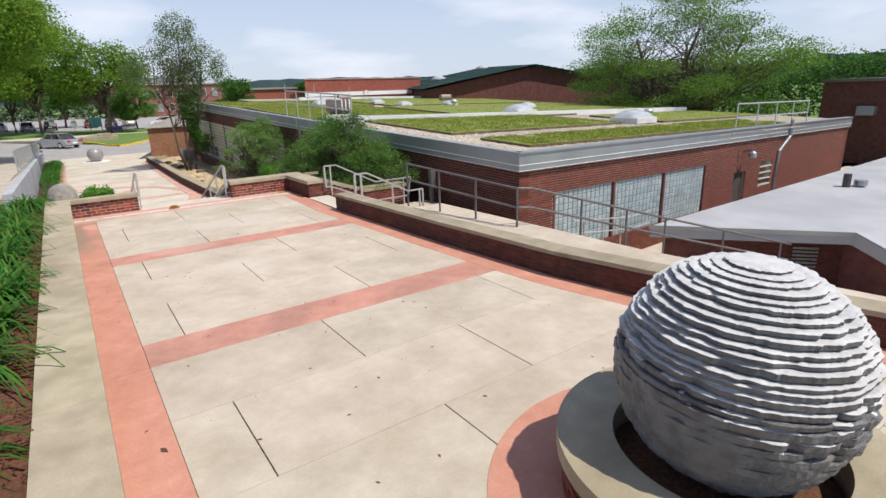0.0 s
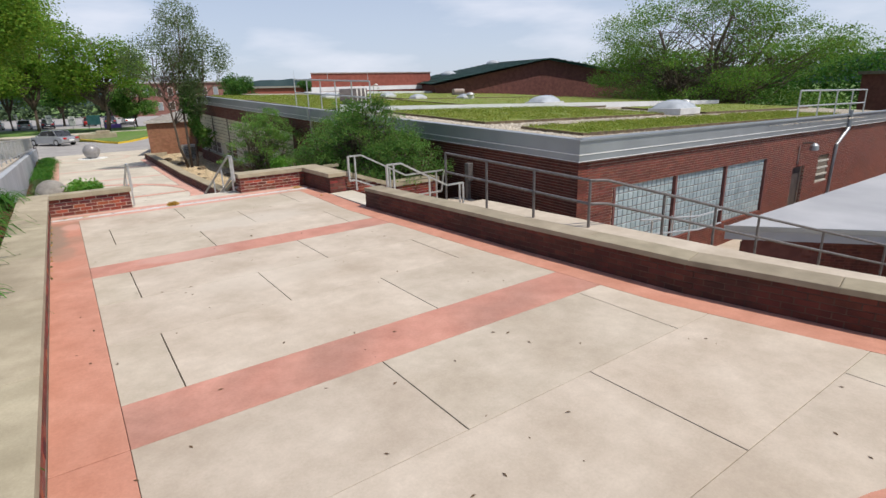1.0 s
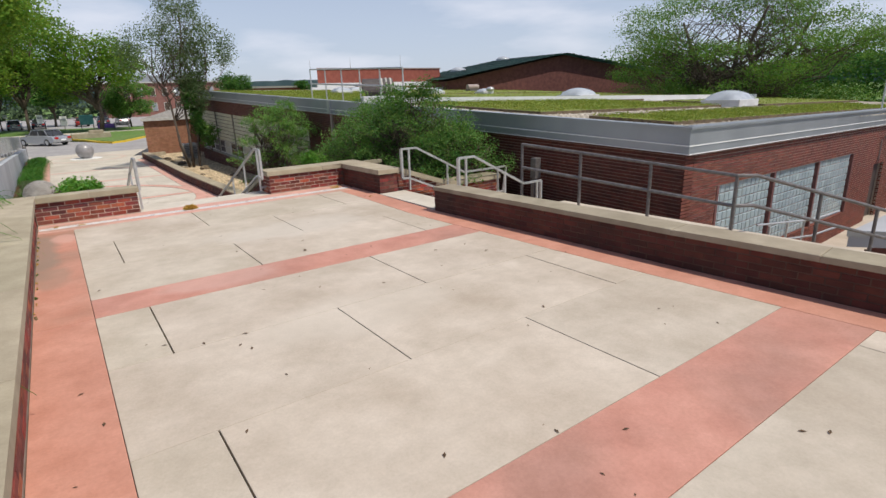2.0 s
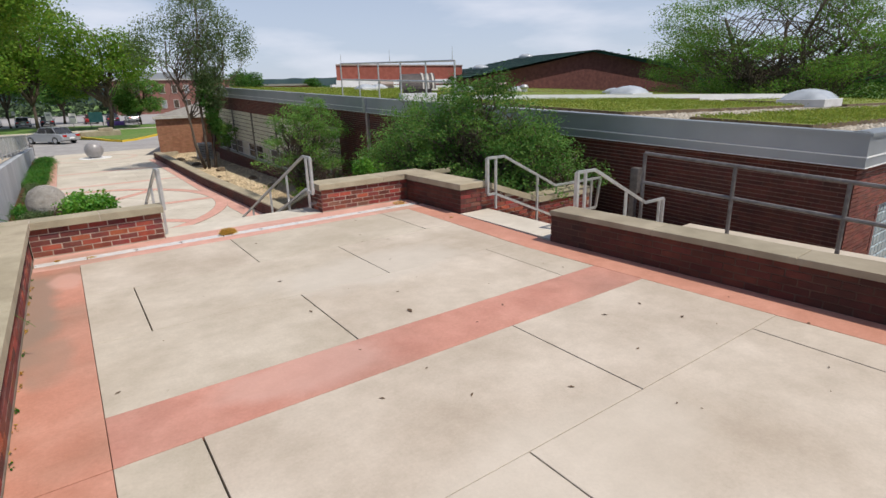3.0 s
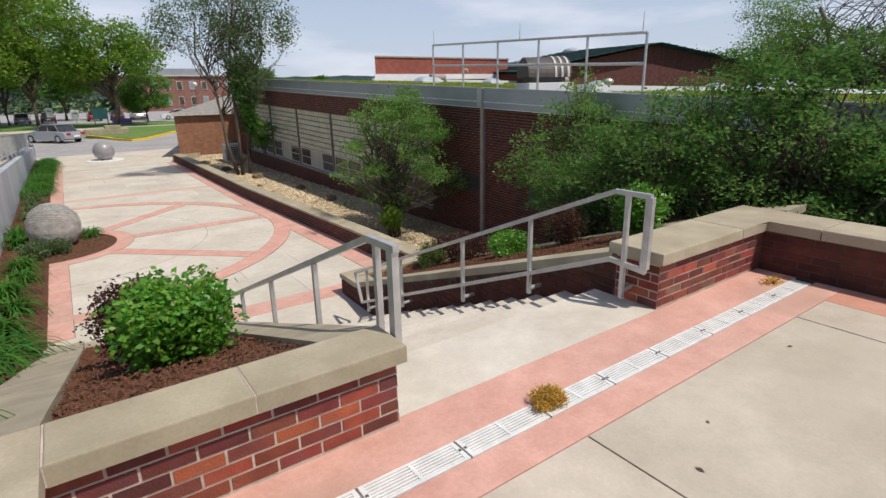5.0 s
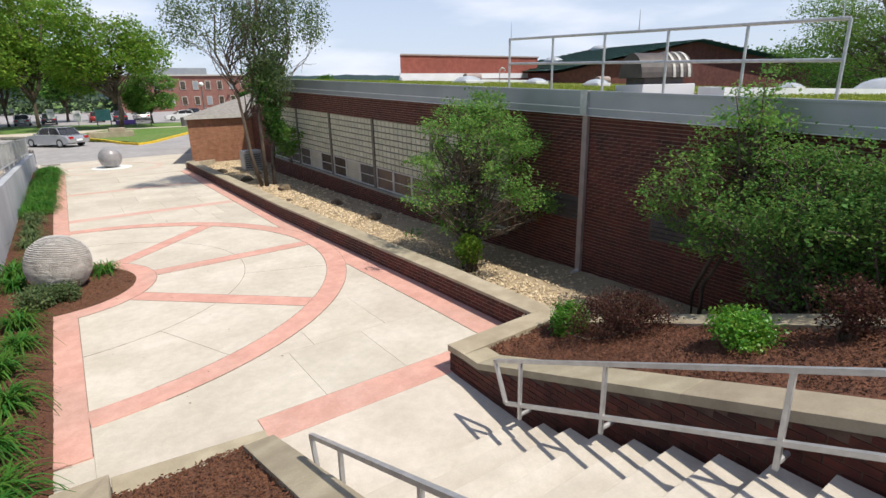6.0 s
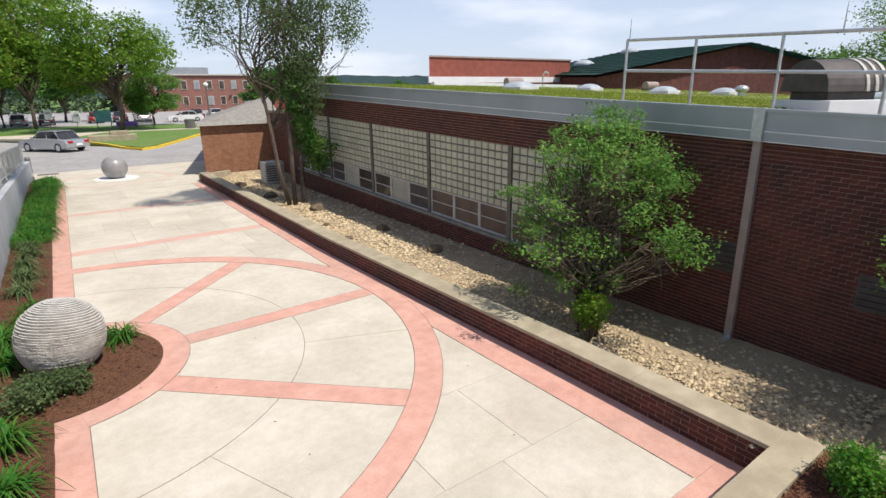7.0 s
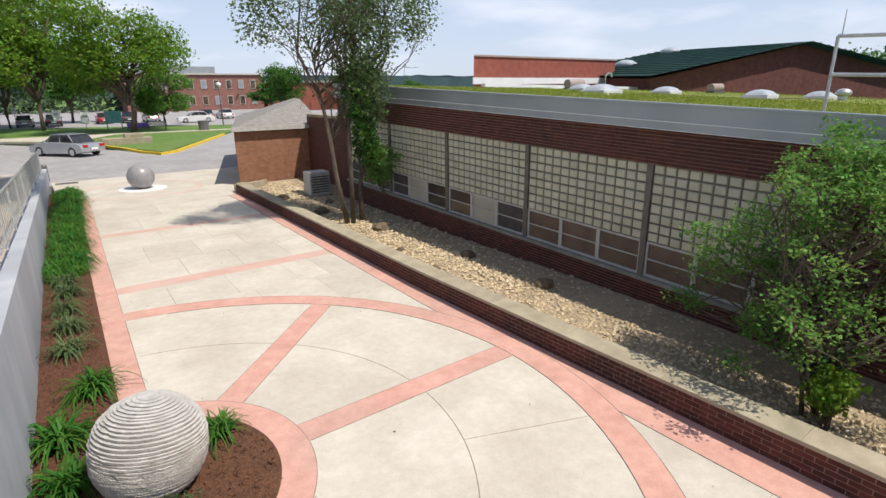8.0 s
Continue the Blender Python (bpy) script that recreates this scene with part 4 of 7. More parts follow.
part("deck", prism([(-4.5, 14.0), (-2.05, 14.0), (-1.92, 47.5), (-4.4, 47.5)], LOW - 0.5, lambda x, y: ramp_z(max(y, 20)) - 0.12), M_CONC, ramp)
railing = thing("ramp_railing", "galvanized steel picket railing on the ramp wall", "railing")
for i in range(13):
    y = 21 + i * 2.1
    part("post", tube([(-1.93 + 0.004 * (y - 21), y, ramp_z(y) - 0.02), (-1.93 + 0.004 * (y - 21), y, ramp_z(y) + 0.85)], 0.025), M_STEEL, railing)
for h in (0.85, 0.12):
    part("rail", tube([(-1.93 + 0.004 * (y - 21), y, ramp_z(y) + h) for y in (21, 33, 46.2)], 0.022), M_STEEL, railing)
for i in range(84):
    y = 21.1 + i * 0.30
    part("picket", tube([(-1.93 + 0.004 * (y - 21), y, ramp_z(y) + 0.12), (-1.93 + 0.004 * (y - 21), y, ramp_z(y) + 0.85)], 0.008, 4), M_STEEL, railing)

# ---- right-hand stairs, landing and sunken court ----
side = thing("side_stairs", "short pale concrete stairs down to the building", "stairs", kind="structure")
part("landing", prism([(4.82, 5.12), (5.38, 5.12), (5.38, 7.03), (4.82, 7.03)], -0.8, 0.0, 0.006), M_STEP, side)
for i in range(1, 4):
    part("step", prism([(5.38 + (i - 1) * 0.32, 5.12), (5.40 + i * 0.32, 5.12), (5.40 + i * 0.32, 7.05), (5.38 + (i - 1) * 0.32, 7.05)], -0.9, -0.15 * i, 0.006), M_STEP, side)
part("landing", prism([(6.34, 5.0), (8.6, 5.0), (8.6, 7.06), (6.34, 7.06)], -0.9, -0.60, 0.006), M_CONC, side)
low_wall = thing("side_stair_wall", "low red brick wall with stone coping beside the side stairs", "wall", kind="structure")
def side_top(x, y):
    return 0.45 - 0.345 * min(max(x - 5.30, 0.0), 1.2)


part("core", prism([(5.26, 7.08), (6.5, 7.08), (7.85, 7.08), (7.85, 7.42), (6.5, 7.42), (5.26, 7.42)], -2.6, lambda x, y: side_top(x, y) - 0.09), M_MORTAR, low_wall)
coping_run(low_wall, [(7.9, 7.03), (6.5, 7.03)], 0.0, 0.44, side_top, 0.095)
coping_run(low_wall, [(6.49, 7.03), (5.3, 7.03)], 0.0, 0.44, side_top, 0.095)
brick_face(low_wall, [(5.26, 7.07), (7.85, 7.07)], -0.62, 15, top=lambda x, y: side_top(x, y) - 0.075)
flat("sunken_court", [(5.0, -12), (40, -12), (40, 6), (9.0, 6), (5.0, 8.9)], -2.75, 0.3, M_CONC, "sunken concrete court in front of the building", "ground")
flat("back_walk", [(5.1, 5.0), (5.45, 1.1), (5.95, -2.6), (7.2, -8.5), (9.2, -8.5), (8.0, -1.0), (7.7, 5.0)], -0.25, 2.4, M_CONC, "concrete walk behind the brick wall", "pavement")

# ---- main building ----
KY, KX = 0.040, -0.020                                # the site falls away under the level building


def S(x, y):
    return KY * (y - 17) + KX * (x - 9)


def wx(y):
    return 8.55 - 0.042 * (y - 17)


def sy(x):
    return 3.45 + 0.04 * (x - 9.1)


CORNER = (wx(3.45), 3.45)
NEND = 35.3
W_LINE = [(wx(NEND), NEND), CORNER]                      # faces the walk
S_LINE = [CORNER, (34.2, sy(34.2))]                   # faces the court


def big_bricks(parent, line, zb, zt, holes, near=None, material=M_BRICK2):
    length, at = along(line)
    V, F = [], []
    c, z = 0, zb + COURSE / 2
    while z < zt:
        s = -0.1016 if c % 2 else 0.0
        while s < length - 0.03:
            a, b = max(s, 0.0), min(s + BRICK_L, length)
            s += BRICK_L
            for h0, h1, g0, g1 in holes:
                if g0 < z < g1:
                    if a >= h0 and b <= h1:
                        b = a
                    elif a < h0 < b:
                        b = h0
                    elif a < h1 < b:
                        a = h1
            if b - a < 0.03:
                continue
            p, d = at((a + b) / 2)
            out = Vector((d.y, -d.x, 0))
            w = b - a - 0.006
            q = p + Vector((0, 0, z + S(p.x, p.y))) - out * (0.045 + random.uniform(-0.002, 0.002))
            if near and near(p, z) and w > 0.17:
                o = new("brick", WALLBRICK)
                o.parent = parent
                o.matrix_basis = Matrix.Translation(q) @ Matrix.Rotation(math.atan2(d.y, d.x), 4, "Z")
                continue
            k = len(V)
            r = d * (w / 2) + Vector((0, 0, KY * d.y * w / 2 + KX * d.x * w / 2))
            for sz in (-0.027, 0.027):
                for su, sn in ((-1, -1), (1, -1), (1, 1), (-1, 1)):
                    V.append(q + r * su + out * sn * 0.045 + Vector((0, 0, sz)))
            F += [(k, k + 1, k + 5, k + 4), (k + 1, k + 2, k + 6, k + 5), (k + 2, k + 3, k + 7, k + 6), (k + 3, k, k + 4, k + 7), (k + 4, k + 5, k + 6, k + 7), (k, k + 3, k + 2, k + 1)]
        c += 1
        z += COURSE
    o = raw("bricks", V, F, material, parent)
    o["kind"] = "stuff"


bldg = thing("school_building", "long flat-roofed red brick building with a planted roof", "building")
BAYS = [(19.15, 22.35), (22.35, 25.6), (25.6, 28.75), (28.75, 31.8), (31.8, 34.75)]
WT, WM, WB = 0.49, -1.06, -1.79                        # window head, foot of the glass blocks, sill
wcos = math.cos(math.atan(0.042))
holes_w = [((NEND - 34.75) / wcos, (NEND - 19.15) / wcos, WB - 0.07, WT)]
holes_s = [(1.35, 9.95, -1.35, 0.42), (12.2, 13.3, -2.6, -0.1), (14.6, 15.7, -0.9, 0.15)]


# masonry behind the brick faces, left open at the windows
def w_pt(y, d=0.0):
    return (wx(y) + d, y)


for y0, y1, z0, z1 in ((34.75, NEND, -2.6, 1.2), (3.49, 19.15, -2.6, 1.2), (19.15, 34.75, WT, 1.2), (19.15, 34.75, -2.6, WB - 0.07)):
    part("wall", prism([w_pt(y0, 0.007), w_pt(y1, 0.007), w_pt(y1, 0.35), w_pt(y0, 0.35)], lambda x, y: z0 + S(x, y), lambda x, y: z1 + S(x, y)), M_MORTAR2, bldg)
# lighter mortar here than on the west wall, for the sunlight on this side
for x0, x1, z0, z1 in ((CORNER[0] + 0.36, CORNER[0] + 1.35, -2.6, 1.2), (CORNER[0] + 9.95, CORNER[0] + 12.2, -2.6, 1.2), (CORNER[0] + 12.2, CORNER[0] + 13.3, -0.1, 1.2), (CORNER[0] + 13.3, CORNER[0] + 14.6, -2.6, 1.2), (CORNER[0] + 14.6, CORNER[0] + 15.7, -2.6, -0.9), (CORNER[0] + 14.6, CORNER[0] + 15.7, 0.15, 1.2), (CORNER[0] + 15.7, 34.2, -2.6, 1.2), (CORNER[0] + 1.35, CORNER[0] + 9.95, 0.42, 1.2), (CORNER[0] + 1.35, CORNER[0] + 9.95, -2.6, -1.35)):
    part("wall", prism([(x0, sy(x0) + 0.012), (x1, sy(x1) + 0.012), (x1, sy(x1) + 0.35), (x0, sy(x0) + 0.35)], lambda x, y: z0 + S(x, y), lambda x, y: z1 + S(x, y)), M_MORTAR, bldg)
part("wall", prism([(34.2, sy(34.2)), (34.2, 40), (33.8, 40), (33.8, sy(34.2))], lambda x, y: -2.6 + S(x, y), lambda x, y: 1.2 + S(x, y)), M_DARKWALL, bldg)
part("wall", prism([(wx(NEND) + 0.02, NEND - 0.02), (12.5, NEND - 0.02), (12.5, NEND - 0.36), (wx(NEND) + 0.02, NEND - 0.36)], lambda x, y: -2.6 + S(x, y), lambda x, y: 1.2 + S(x, y)), M_REDWALL, bldg)
part("inner_wall", prism([(9.6, 4.5), (33, 5.5), (33, 40.5), (12.5, 40.5), (12.5, NEND - 0.4), (8.8, NEND - 0.4)], lambda x, y: -2.6 + S(x, y), lambda x, y: 1.15 + S(x, y)), M_DARK, bldg)
# same brick on both walls; shade and sun are in the two colours
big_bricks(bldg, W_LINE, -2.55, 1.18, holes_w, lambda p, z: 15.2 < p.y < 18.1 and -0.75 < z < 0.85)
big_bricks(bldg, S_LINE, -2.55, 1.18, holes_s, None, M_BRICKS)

# fascia in two bands, with the roof deck behind it
# the thin white strips are painted highlights along the metal edges
for off, z0, z1 in ((0.112, 1.155, 1.168), (0.10, 1.17, 1.30), (0.115, 1.302, 1.318), (0.10, 1.32, 1.60), (0.14, 1.60, 1.64)):
    for line in (W_LINE, S_LINE):
        L = offset(line, off)
        if line is W_LINE:
            L = [L[0], (CORNER[0] - off, CORNER[1] - off)]
        else:
            L = [(CORNER[0] - off + 0.002, CORNER[1] - off), L[1]]
        I = offset(line, -0.15)
        part("fascia", prism(L + I[::-1], lambda x, y: z0 + S(x, y), lambda x, y: z1 + S(x, y)), M_ALU if z1 - z0 > 0.02 else M_WHITE, bldg, "sheet-metal fascia in grey bands and white highlight strips")
roof = part("roof", prism([(CORNER[0] + 0.1, CORNER[1] + 0.1), (34.1, sy(34.1) + 0.1), (34.1, 41), (12.5, 41), (12.5, NEND), (wx(NEND) + 0.1, NEND)], lambda x, y: 1.16 + S(x, y), lambda x, y: 1.50 + S(x, y)), M_ROOFGRAVEL, bldg, "gravel strips between the sedum trays")


def sedum(x0, x1, y0, y1, seed, density=14):
    rng = np.random.default_rng(seed)
    part("sedum_tray", prism([(x0, y0), (x1, y0), (x1, y1), (x0, y1)], lambda x, y: 1.49 + S(x, y), lambda x, y: 1.575 + S(x, y)), M_SEDUM, bldg, "tray of green and rust sedum")
    e = bmesh.new()
    for a, b in (((x0, y0), (x1, y0)), ((x1, y0), (x1, y1)), ((x1, y1), (x0, y1)), ((x0, y1), (x0, y0))):
        bar([(a[0], a[1], 1.545 + S(*a)), (b[0], b[1], 1.545 + S(*b))], 0.045, 0.085, e)
    part("tray_edge", e, M_ROCK, bldg)
    n = int(min((x1 - x0) * (y1 - y0) * density, 16000))
    P = np.stack([rng.uniform(x0, x1, n), rng.uniform(y0, y1, n)], 1)
    P = P[[noise.noise((p[0] * 0.6, p[1] * 0.6, seed)) > -0.45 for p in P]]
    spots = [(x, y, 1.58 + S(x, y) + rng.uniform(0, 0.05)) for x, y in P for _ in range(3)]
    spots = np.array(spots) + rng.normal(size=(len(spots), 3)) * (0.09, 0.09, 0.015)
    v, f = leaves(spots, 0.05, rng, -0.9, 0.45)
    o = raw("sedum", v, f, M_SEDUMLEAF, bldg)
    o["kind"] = "stuff"


sedum(10.7, 27.0, 4.7, 6.9, 11, 240)
sedum(10.8, 20.3, 8.6, 15.0, 12, 150)
sedum(22.8, 33.0, 8.2, 12.5, 13, 24)
sedum(9.1, 16.5, 17.2, 26.8, 14, 120)
sedum(17.4, 33.0, 14.0, 25.0, 15, 18)
sedum(8.6, 18.0, 27.4, 34.9, 16, 90)
sedum(18.6, 33.0, 26.0, 37.5, 17, 14)


rng = np.random.default_rng(18)
V, F = [], []
for _ in range(9000):
    if rng.uniform() < 0.55:
        x, y = rng.uniform(9.2, 10.75), 3.6 + 12.5 * rng.uniform() ** 1.6
    elif rng.uniform() < 0.5:
        x, y = 9.2 + 12 * rng.uniform() ** 1.4, rng.uniform(6.95, 8.6)
    else:
        x, y = 9.2 + 18 * rng.uniform() ** 1.4, sy(x) + rng.uniform(0.2, 1.15)
    q, a, k = rng.uniform(0.02, 0.05), rng.uniform(0, 3.14), len(V)
    c, d = math.cos(a), math.sin(a)
    for dx, dy, dz in ((1.2, 0, 0), (0, 0.9, 0), (-1.1, 0, 0.1), (0, -1, 0), (0.1, 0.1, 0.7)):
        V.append((x + q * (dx * c - dy * d), y + q * (dx * d + dy * c), 1.502 + S(x, y) + q * dz))
    F += [(k, k + 1, k + 4), (k + 1, k + 2, k + 4), (k + 2, k + 3, k + 4), (k + 3, k, k + 4)]
o = raw("roof_gravel", V, F, M_ROOFSTONE, bldg, "pale loose stones along the roof edge")
o["kind"] = "stuff"


def window_bay(y0, y1, panes):
    """Glass blocks over a row of steel sashes, in one bay of the wall towards the walk."""
    w = new("window_bay")
    w["label"] = "cream glass block window over a row of steel sashes"
    w.parent = bldg
    V, F = [], []
    nx, nz = 13, 8
    a, b = y0 + 0.06, y1 - 0.06
    for i in range(nx):
        for j in range(nz):
            u0, u1 = a + (b - a) * i / nx + 0.016, a + (b - a) * (i + 1) / nx - 0.016
            z0, z1 = WM + (WT - WM) * j / nz + 0.016, WM + (WT - WM) * (j + 1) / nz - 0.016
            k = len(V)
            for d, s in ((0.07, 0.0), (0.05, 0.014)):
                for u, z in ((u0 + s, z0 + s), (u1 - s, z0 + s), (u1 - s, z1 - s), (u0 + s, z1 - s)):
                    V.append((wx(u) + d, u, z + S(wx(u), u)))
            F += [(k + 4, k + 7, k + 6, k + 5)] + [(k + q, k + 4 + q, k + 4 + (q + 1) % 4, k + (q + 1) % 4) for q in range(4)]
    o = raw("glass_block_panel", V, F, M_BLOCK, w, "cream frosted glass blocks")
    o["kind"] = "stuff"
    part("grout", prism([w_pt(a, 0.075), w_pt(b, 0.075), w_pt(b, 0.16), w_pt(a, 0.16)], lambda x, y: WM + S(x, y), lambda x, y: WT + S(x, y)), M_POST, w)
    part("mullion", prism([w_pt(y0 - 0.06, 0.02), w_pt(y0 + 0.06, 0.02), w_pt(y0 + 0.06, 0.2), w_pt(y0 - 0.06, 0.2)], lambda x, y: WB + S(x, y), lambda x, y: WT + S(x, y), 0.004), M_POST, w)
    n = 3
    for i in range(n):
        u0, u1 = a + (b - a) * i / n, a + (b - a) * (i + 1) / n
        sash = w
        zf = lambda z: (lambda x, y: z + S(x, y))
        for p0, p1, z0, z1 in ((u0, u0 + 0.045, WB, WM), (u1 - 0.045, u1, WB, WM), (u0 + 0.045, u1 - 0.045, WB, WB + 0.045), (u0 + 0.045, u1 - 0.045, WM - 0.045, WM), (u0 + 0.045, u1 - 0.045, (WB + WM) / 2 - 0.012, (WB + WM) / 2 + 0.012)):
            part("frame", prism([w_pt(p0, 0.06), w_pt(p1, 0.06), w_pt(p1, 0.12), w_pt(p0, 0.12)], zf(z0), zf(z1)), M_FRAME, sash)
        part("pane", prism([w_pt(u0 + 0.045, 0.09), w_pt(u1 - 0.045, 0.09), w_pt(u1 - 0.045, 0.10), w_pt(u0 + 0.045, 0.10)], zf(WB + 0.045), zf(WM - 0.045)), panes[i], sash)
    part("sill", prism([w_pt(y0, -0.07), w_pt(y1, -0.07), w_pt(y1, 0.14), w_pt(y0, 0.14)], lambda x, y: WB - 0.075 + S(x, y), lambda x, y: WB + S(x, y), 0.006), M_SILL, w)


PANES = ((M_BOARD, M_BOARD, M_BOARD), (M_BOARD, M_BOARD, M_BOARD), (M_DARK, M_LIGHTPANE, M_PANE), (M_PANE, M_LIGHTPANE, M_DARK), (M_DARK, M_PANE, M_DARK))
for (y0, y1), panes in zip(BAYS, PANES):
    window_bay(y0, y1, panes)


def court_window(x0, x1):
    w = new("window_bay")
    w["label"] = "pale glass block window in a dark red frame"
    w.parent = bldg
    V, F = [], []
    nx, nz, zb, zt = 13, 9, -1.35, 0.42
    for i in range(nx):
        for j in range(nz):
            u0, u1 = x0 + 0.06 + (x1 - x0 - 0.12) * i / nx + 0.009, x0 + 0.06 + (x1 - x0 - 0.12) * (i + 1) / nx - 0.009
            z0, z1 = zb + (zt - zb) * j / nz + 0.009, zb + (zt - zb) * (j + 1) / nz - 0.009
            k = len(V)
            for d, s in ((0.09, 0.0), (0.07, 0.014)):
                for u, z in ((u0 + s, z0 + s), (u1 - s, z0 + s), (u1 - s, z1 - s), (u0 + s, z1 - s)):
                    V.append((u, sy(u) + d, z + S(u, sy(u))))
            F += [(k + 4, k + 5, k + 6, k + 7)] + [(k + q, k + (q + 1) % 4, k + 4 + (q + 1) % 4, k + 4 + q) for q in range(4)]
    o = raw("glass_block_panel", V, F, M_BLOCK2, w, "pale blue-grey glass blocks")
    o["kind"] = "stuff"
    part("grout", prism([(x0, sy(x0) + 0.095), (x1, sy(x1) + 0.095), (x1, sy(x1) + 0.2), (x0, sy(x0) + 0.2)], lambda x, y: zb + S(x, y), lambda x, y: zt + S(x, y)), M_PIPE, w)
    for u in (x0, x1) if x1 > CX + 9 else (x0,):
        part("mullion", prism([(u - 0.04, sy(u) - 0.005), (u + 0.04, sy(u) - 0.005), (u + 0.04, sy(u) + 0.2), (u - 0.04, sy(u) + 0.2)], lambda x, y: zb + S(x, y), lambda x, y: zt + S(x, y)), M_MAROON, w)


CX = CORNER[0]
for a, b in ((1.41, 4.2), (4.2, 7.05), (7.05, 9.89)):
    court_window(CX + a, CX + b)
door = new("court_door")
door.parent = bldg
part("leaf", prism([(CX + 12.2, sy(21) + 0.2), (CX + 13.3, sy(21) + 0.2), (CX + 13.3, sy(21) + 0.26), (CX + 12.2, sy(21) + 0.26)], lambda x, y: -2.6 + S(x, y), lambda x, y: -0.1 + S(x, y)), M_DARK, door)
cwin = new("court_sash_window")
cwin.parent = bldg
for k in range(4):
    z = -0.9 + k * 0.262
    part("frame", prism([(CX + 14.6, sy(24) - 0.0), (CX + 15.7, sy(24)), (CX + 15.7, sy(24) + 0.08), (CX + 14.6, sy(24) + 0.08)], lambda x, y: z + S(x, y), lambda x, y: z + 0.06 + S(x, y)), M_FRAME, cwin)
part("pane", prism([(CX + 14.6, sy(24) + 0.05), (CX + 15.7, sy(24) + 0.05), (CX + 15.7, sy(24) + 0.07), (CX + 14.6, sy(24) + 0.07)], lambda x, y: -0.9 + S(x, y), lambda x, y: 0.15 + S(x, y)), M_PANE, cwin)

# downpipes, louvres and the wall lamp
pipe = thing("downpipe", "brown painted downpipe on the brick wall", "pipe")
part("pipe", prism([(wx(16.95) - 0.09, 16.88), (wx(16.95) - 0.005, 16.88), (wx(16.95) - 0.005, 17.0), (wx(16.95) - 0.09, 17.0)], -2.14, 1.62, 0.006), M_PIPE, pipe)
part("elbow", tube([(wx(16.94) - 0.05, 16.94, -2.10), (wx(16.94) - 0.12, 16.94, -2.16), (wx(16.94) - 0.26, 16.94, -2.17)], 0.055, 10), M_STEEL, pipe)
part("fascia_seam", prism([(wx(16.94) - 0.165, 16.86), (wx(16.94) - 0.09, 16.86), (wx(16.94) - 0.09, 17.02), (wx(16.94) - 0.165, 17.02)], 1.17, 1.66), M_STEEL, pipe)
pipe2 = thing("downpipe", "grey downpipe with an offset on the court wall", "pipe")
part("pipe", tube([(26.0, sy(26) - 0.16, 0.95), (26.0, sy(26) - 0.16, 0.25), (25.3, sy(26) - 0.08, -0.35), (25.2, sy(26) - 0.08, -2.6)], 0.07, 10), M_ALU, pipe2)
for yc, z0 in ((17.55, -1.02), (14.75, -1.10)):
    lv = thing("wall_louvre", "dark metal louvre in the brick wall", "vent")
    part("frame", prism([w_pt(yc - 0.62, -0.012), w_pt(yc + 0.62, -0.012), w_pt(yc + 0.62, 0.02), w_pt(yc - 0.62, 0.02)], z0, z0 + 0.52), M_DARK, lv)
    for k in range(5):
        part("slat", prism([w_pt(yc - 0.58, -0.045), w_pt(yc + 0.58, -0.045), w_pt(yc + 0.58, -0.012), w_pt(yc - 0.58, -0.012)], z0 + 0.05 + k * 0.092, lambda x, y: z0 + 0.09 + k * 0.092 + (x - wx(y)) * 0.4), M_DARK, lv)
lamp = thing("wall_lamp", "floodlight on a bracket on the court wall", "lamp")
part("bracket", tube([(21.9, sy(22), -0.05), (21.9, sy(22) - 0.35, 0.0)], 0.03), M_DSTEEL, lamp)
part("head", lathe([(0.05, -0.02), (0.14, -0.10), (0.15, -0.26), (0.12, -0.28)], 14, 21.9, sy(22) - 0.38), M_ALU, lamp)
part("conduit", tube([(21.55, sy(21.5) - 0.03, -0.1), (21.55, sy(21.5) - 0.03, -0.75)], 0.02, 6), M_PIPE, lamp)


# ---- on the roof ----
def skylight(x, y, w, rise):
    z = 1.50 + S(x, y)
    e = thing("skylight", "clear domed skylight on a white curb", "skylight", (x, y, z), "roof skylights")
    part("curb", box(-w / 2, w / 2, -w / 2, w / 2, 0, rise, 0.02), M_CURB, e)
    bm = bmesh.new()
    n = 8
    g = [[bm.verts.new(((i / n - 0.5) * w * 0.96, (j / n - 0.5) * w * 0.96, rise + w * (0.10 + 0.5 * rise) * (1 - (2 * i / n - 1) ** 2) ** 0.5 * (1 - (2 * j / n - 1) ** 2) ** 0.5)) for i in range(n + 1)] for j in range(n + 1)]
    for j in range(n):
        for i in range(n):
            bm.faces.new((g[j][i], g[j][i + 1], g[j + 1][i + 1], g[j + 1][i]))
    part("dome", bm, M_DOME, e, "", True)


for k, (x, y, w) in enumerate(((21.5, 8.9, 1.5), (20.6, 15.6, 1.4), (14.6, 28.6, 1.0), (19.1, 29.0, 0.85), (19.3, 25.5, 0.85), (22.7, 24.9, 0.85), (17.0, 31.5, 0.85), (26.0, 20.5, 0.9))):
    skylight(x, y, w, 0.26 if y < 20 else 0.21)


def turbine(x, y):
    z = 1.5 + S(x, y)
    e = thing("roof_ventilator", "galvanized turbine roof ventilator", "vent", (x, y, z), "roof ventilators")
    e.scale = (0.75, 0.75, 0.75)
    part("neck", lathe([(0.18, 0), (0.18, 0.3), (0.26, 0.32)], 16), M_CURB, e)
    part("head", lathe([(0.26, 0.32), (0.34, 0.42), (0.34, 0.5), (0.22, 0.62), (0.05, 0.66)], 16), M_STEEL, e, "", True)


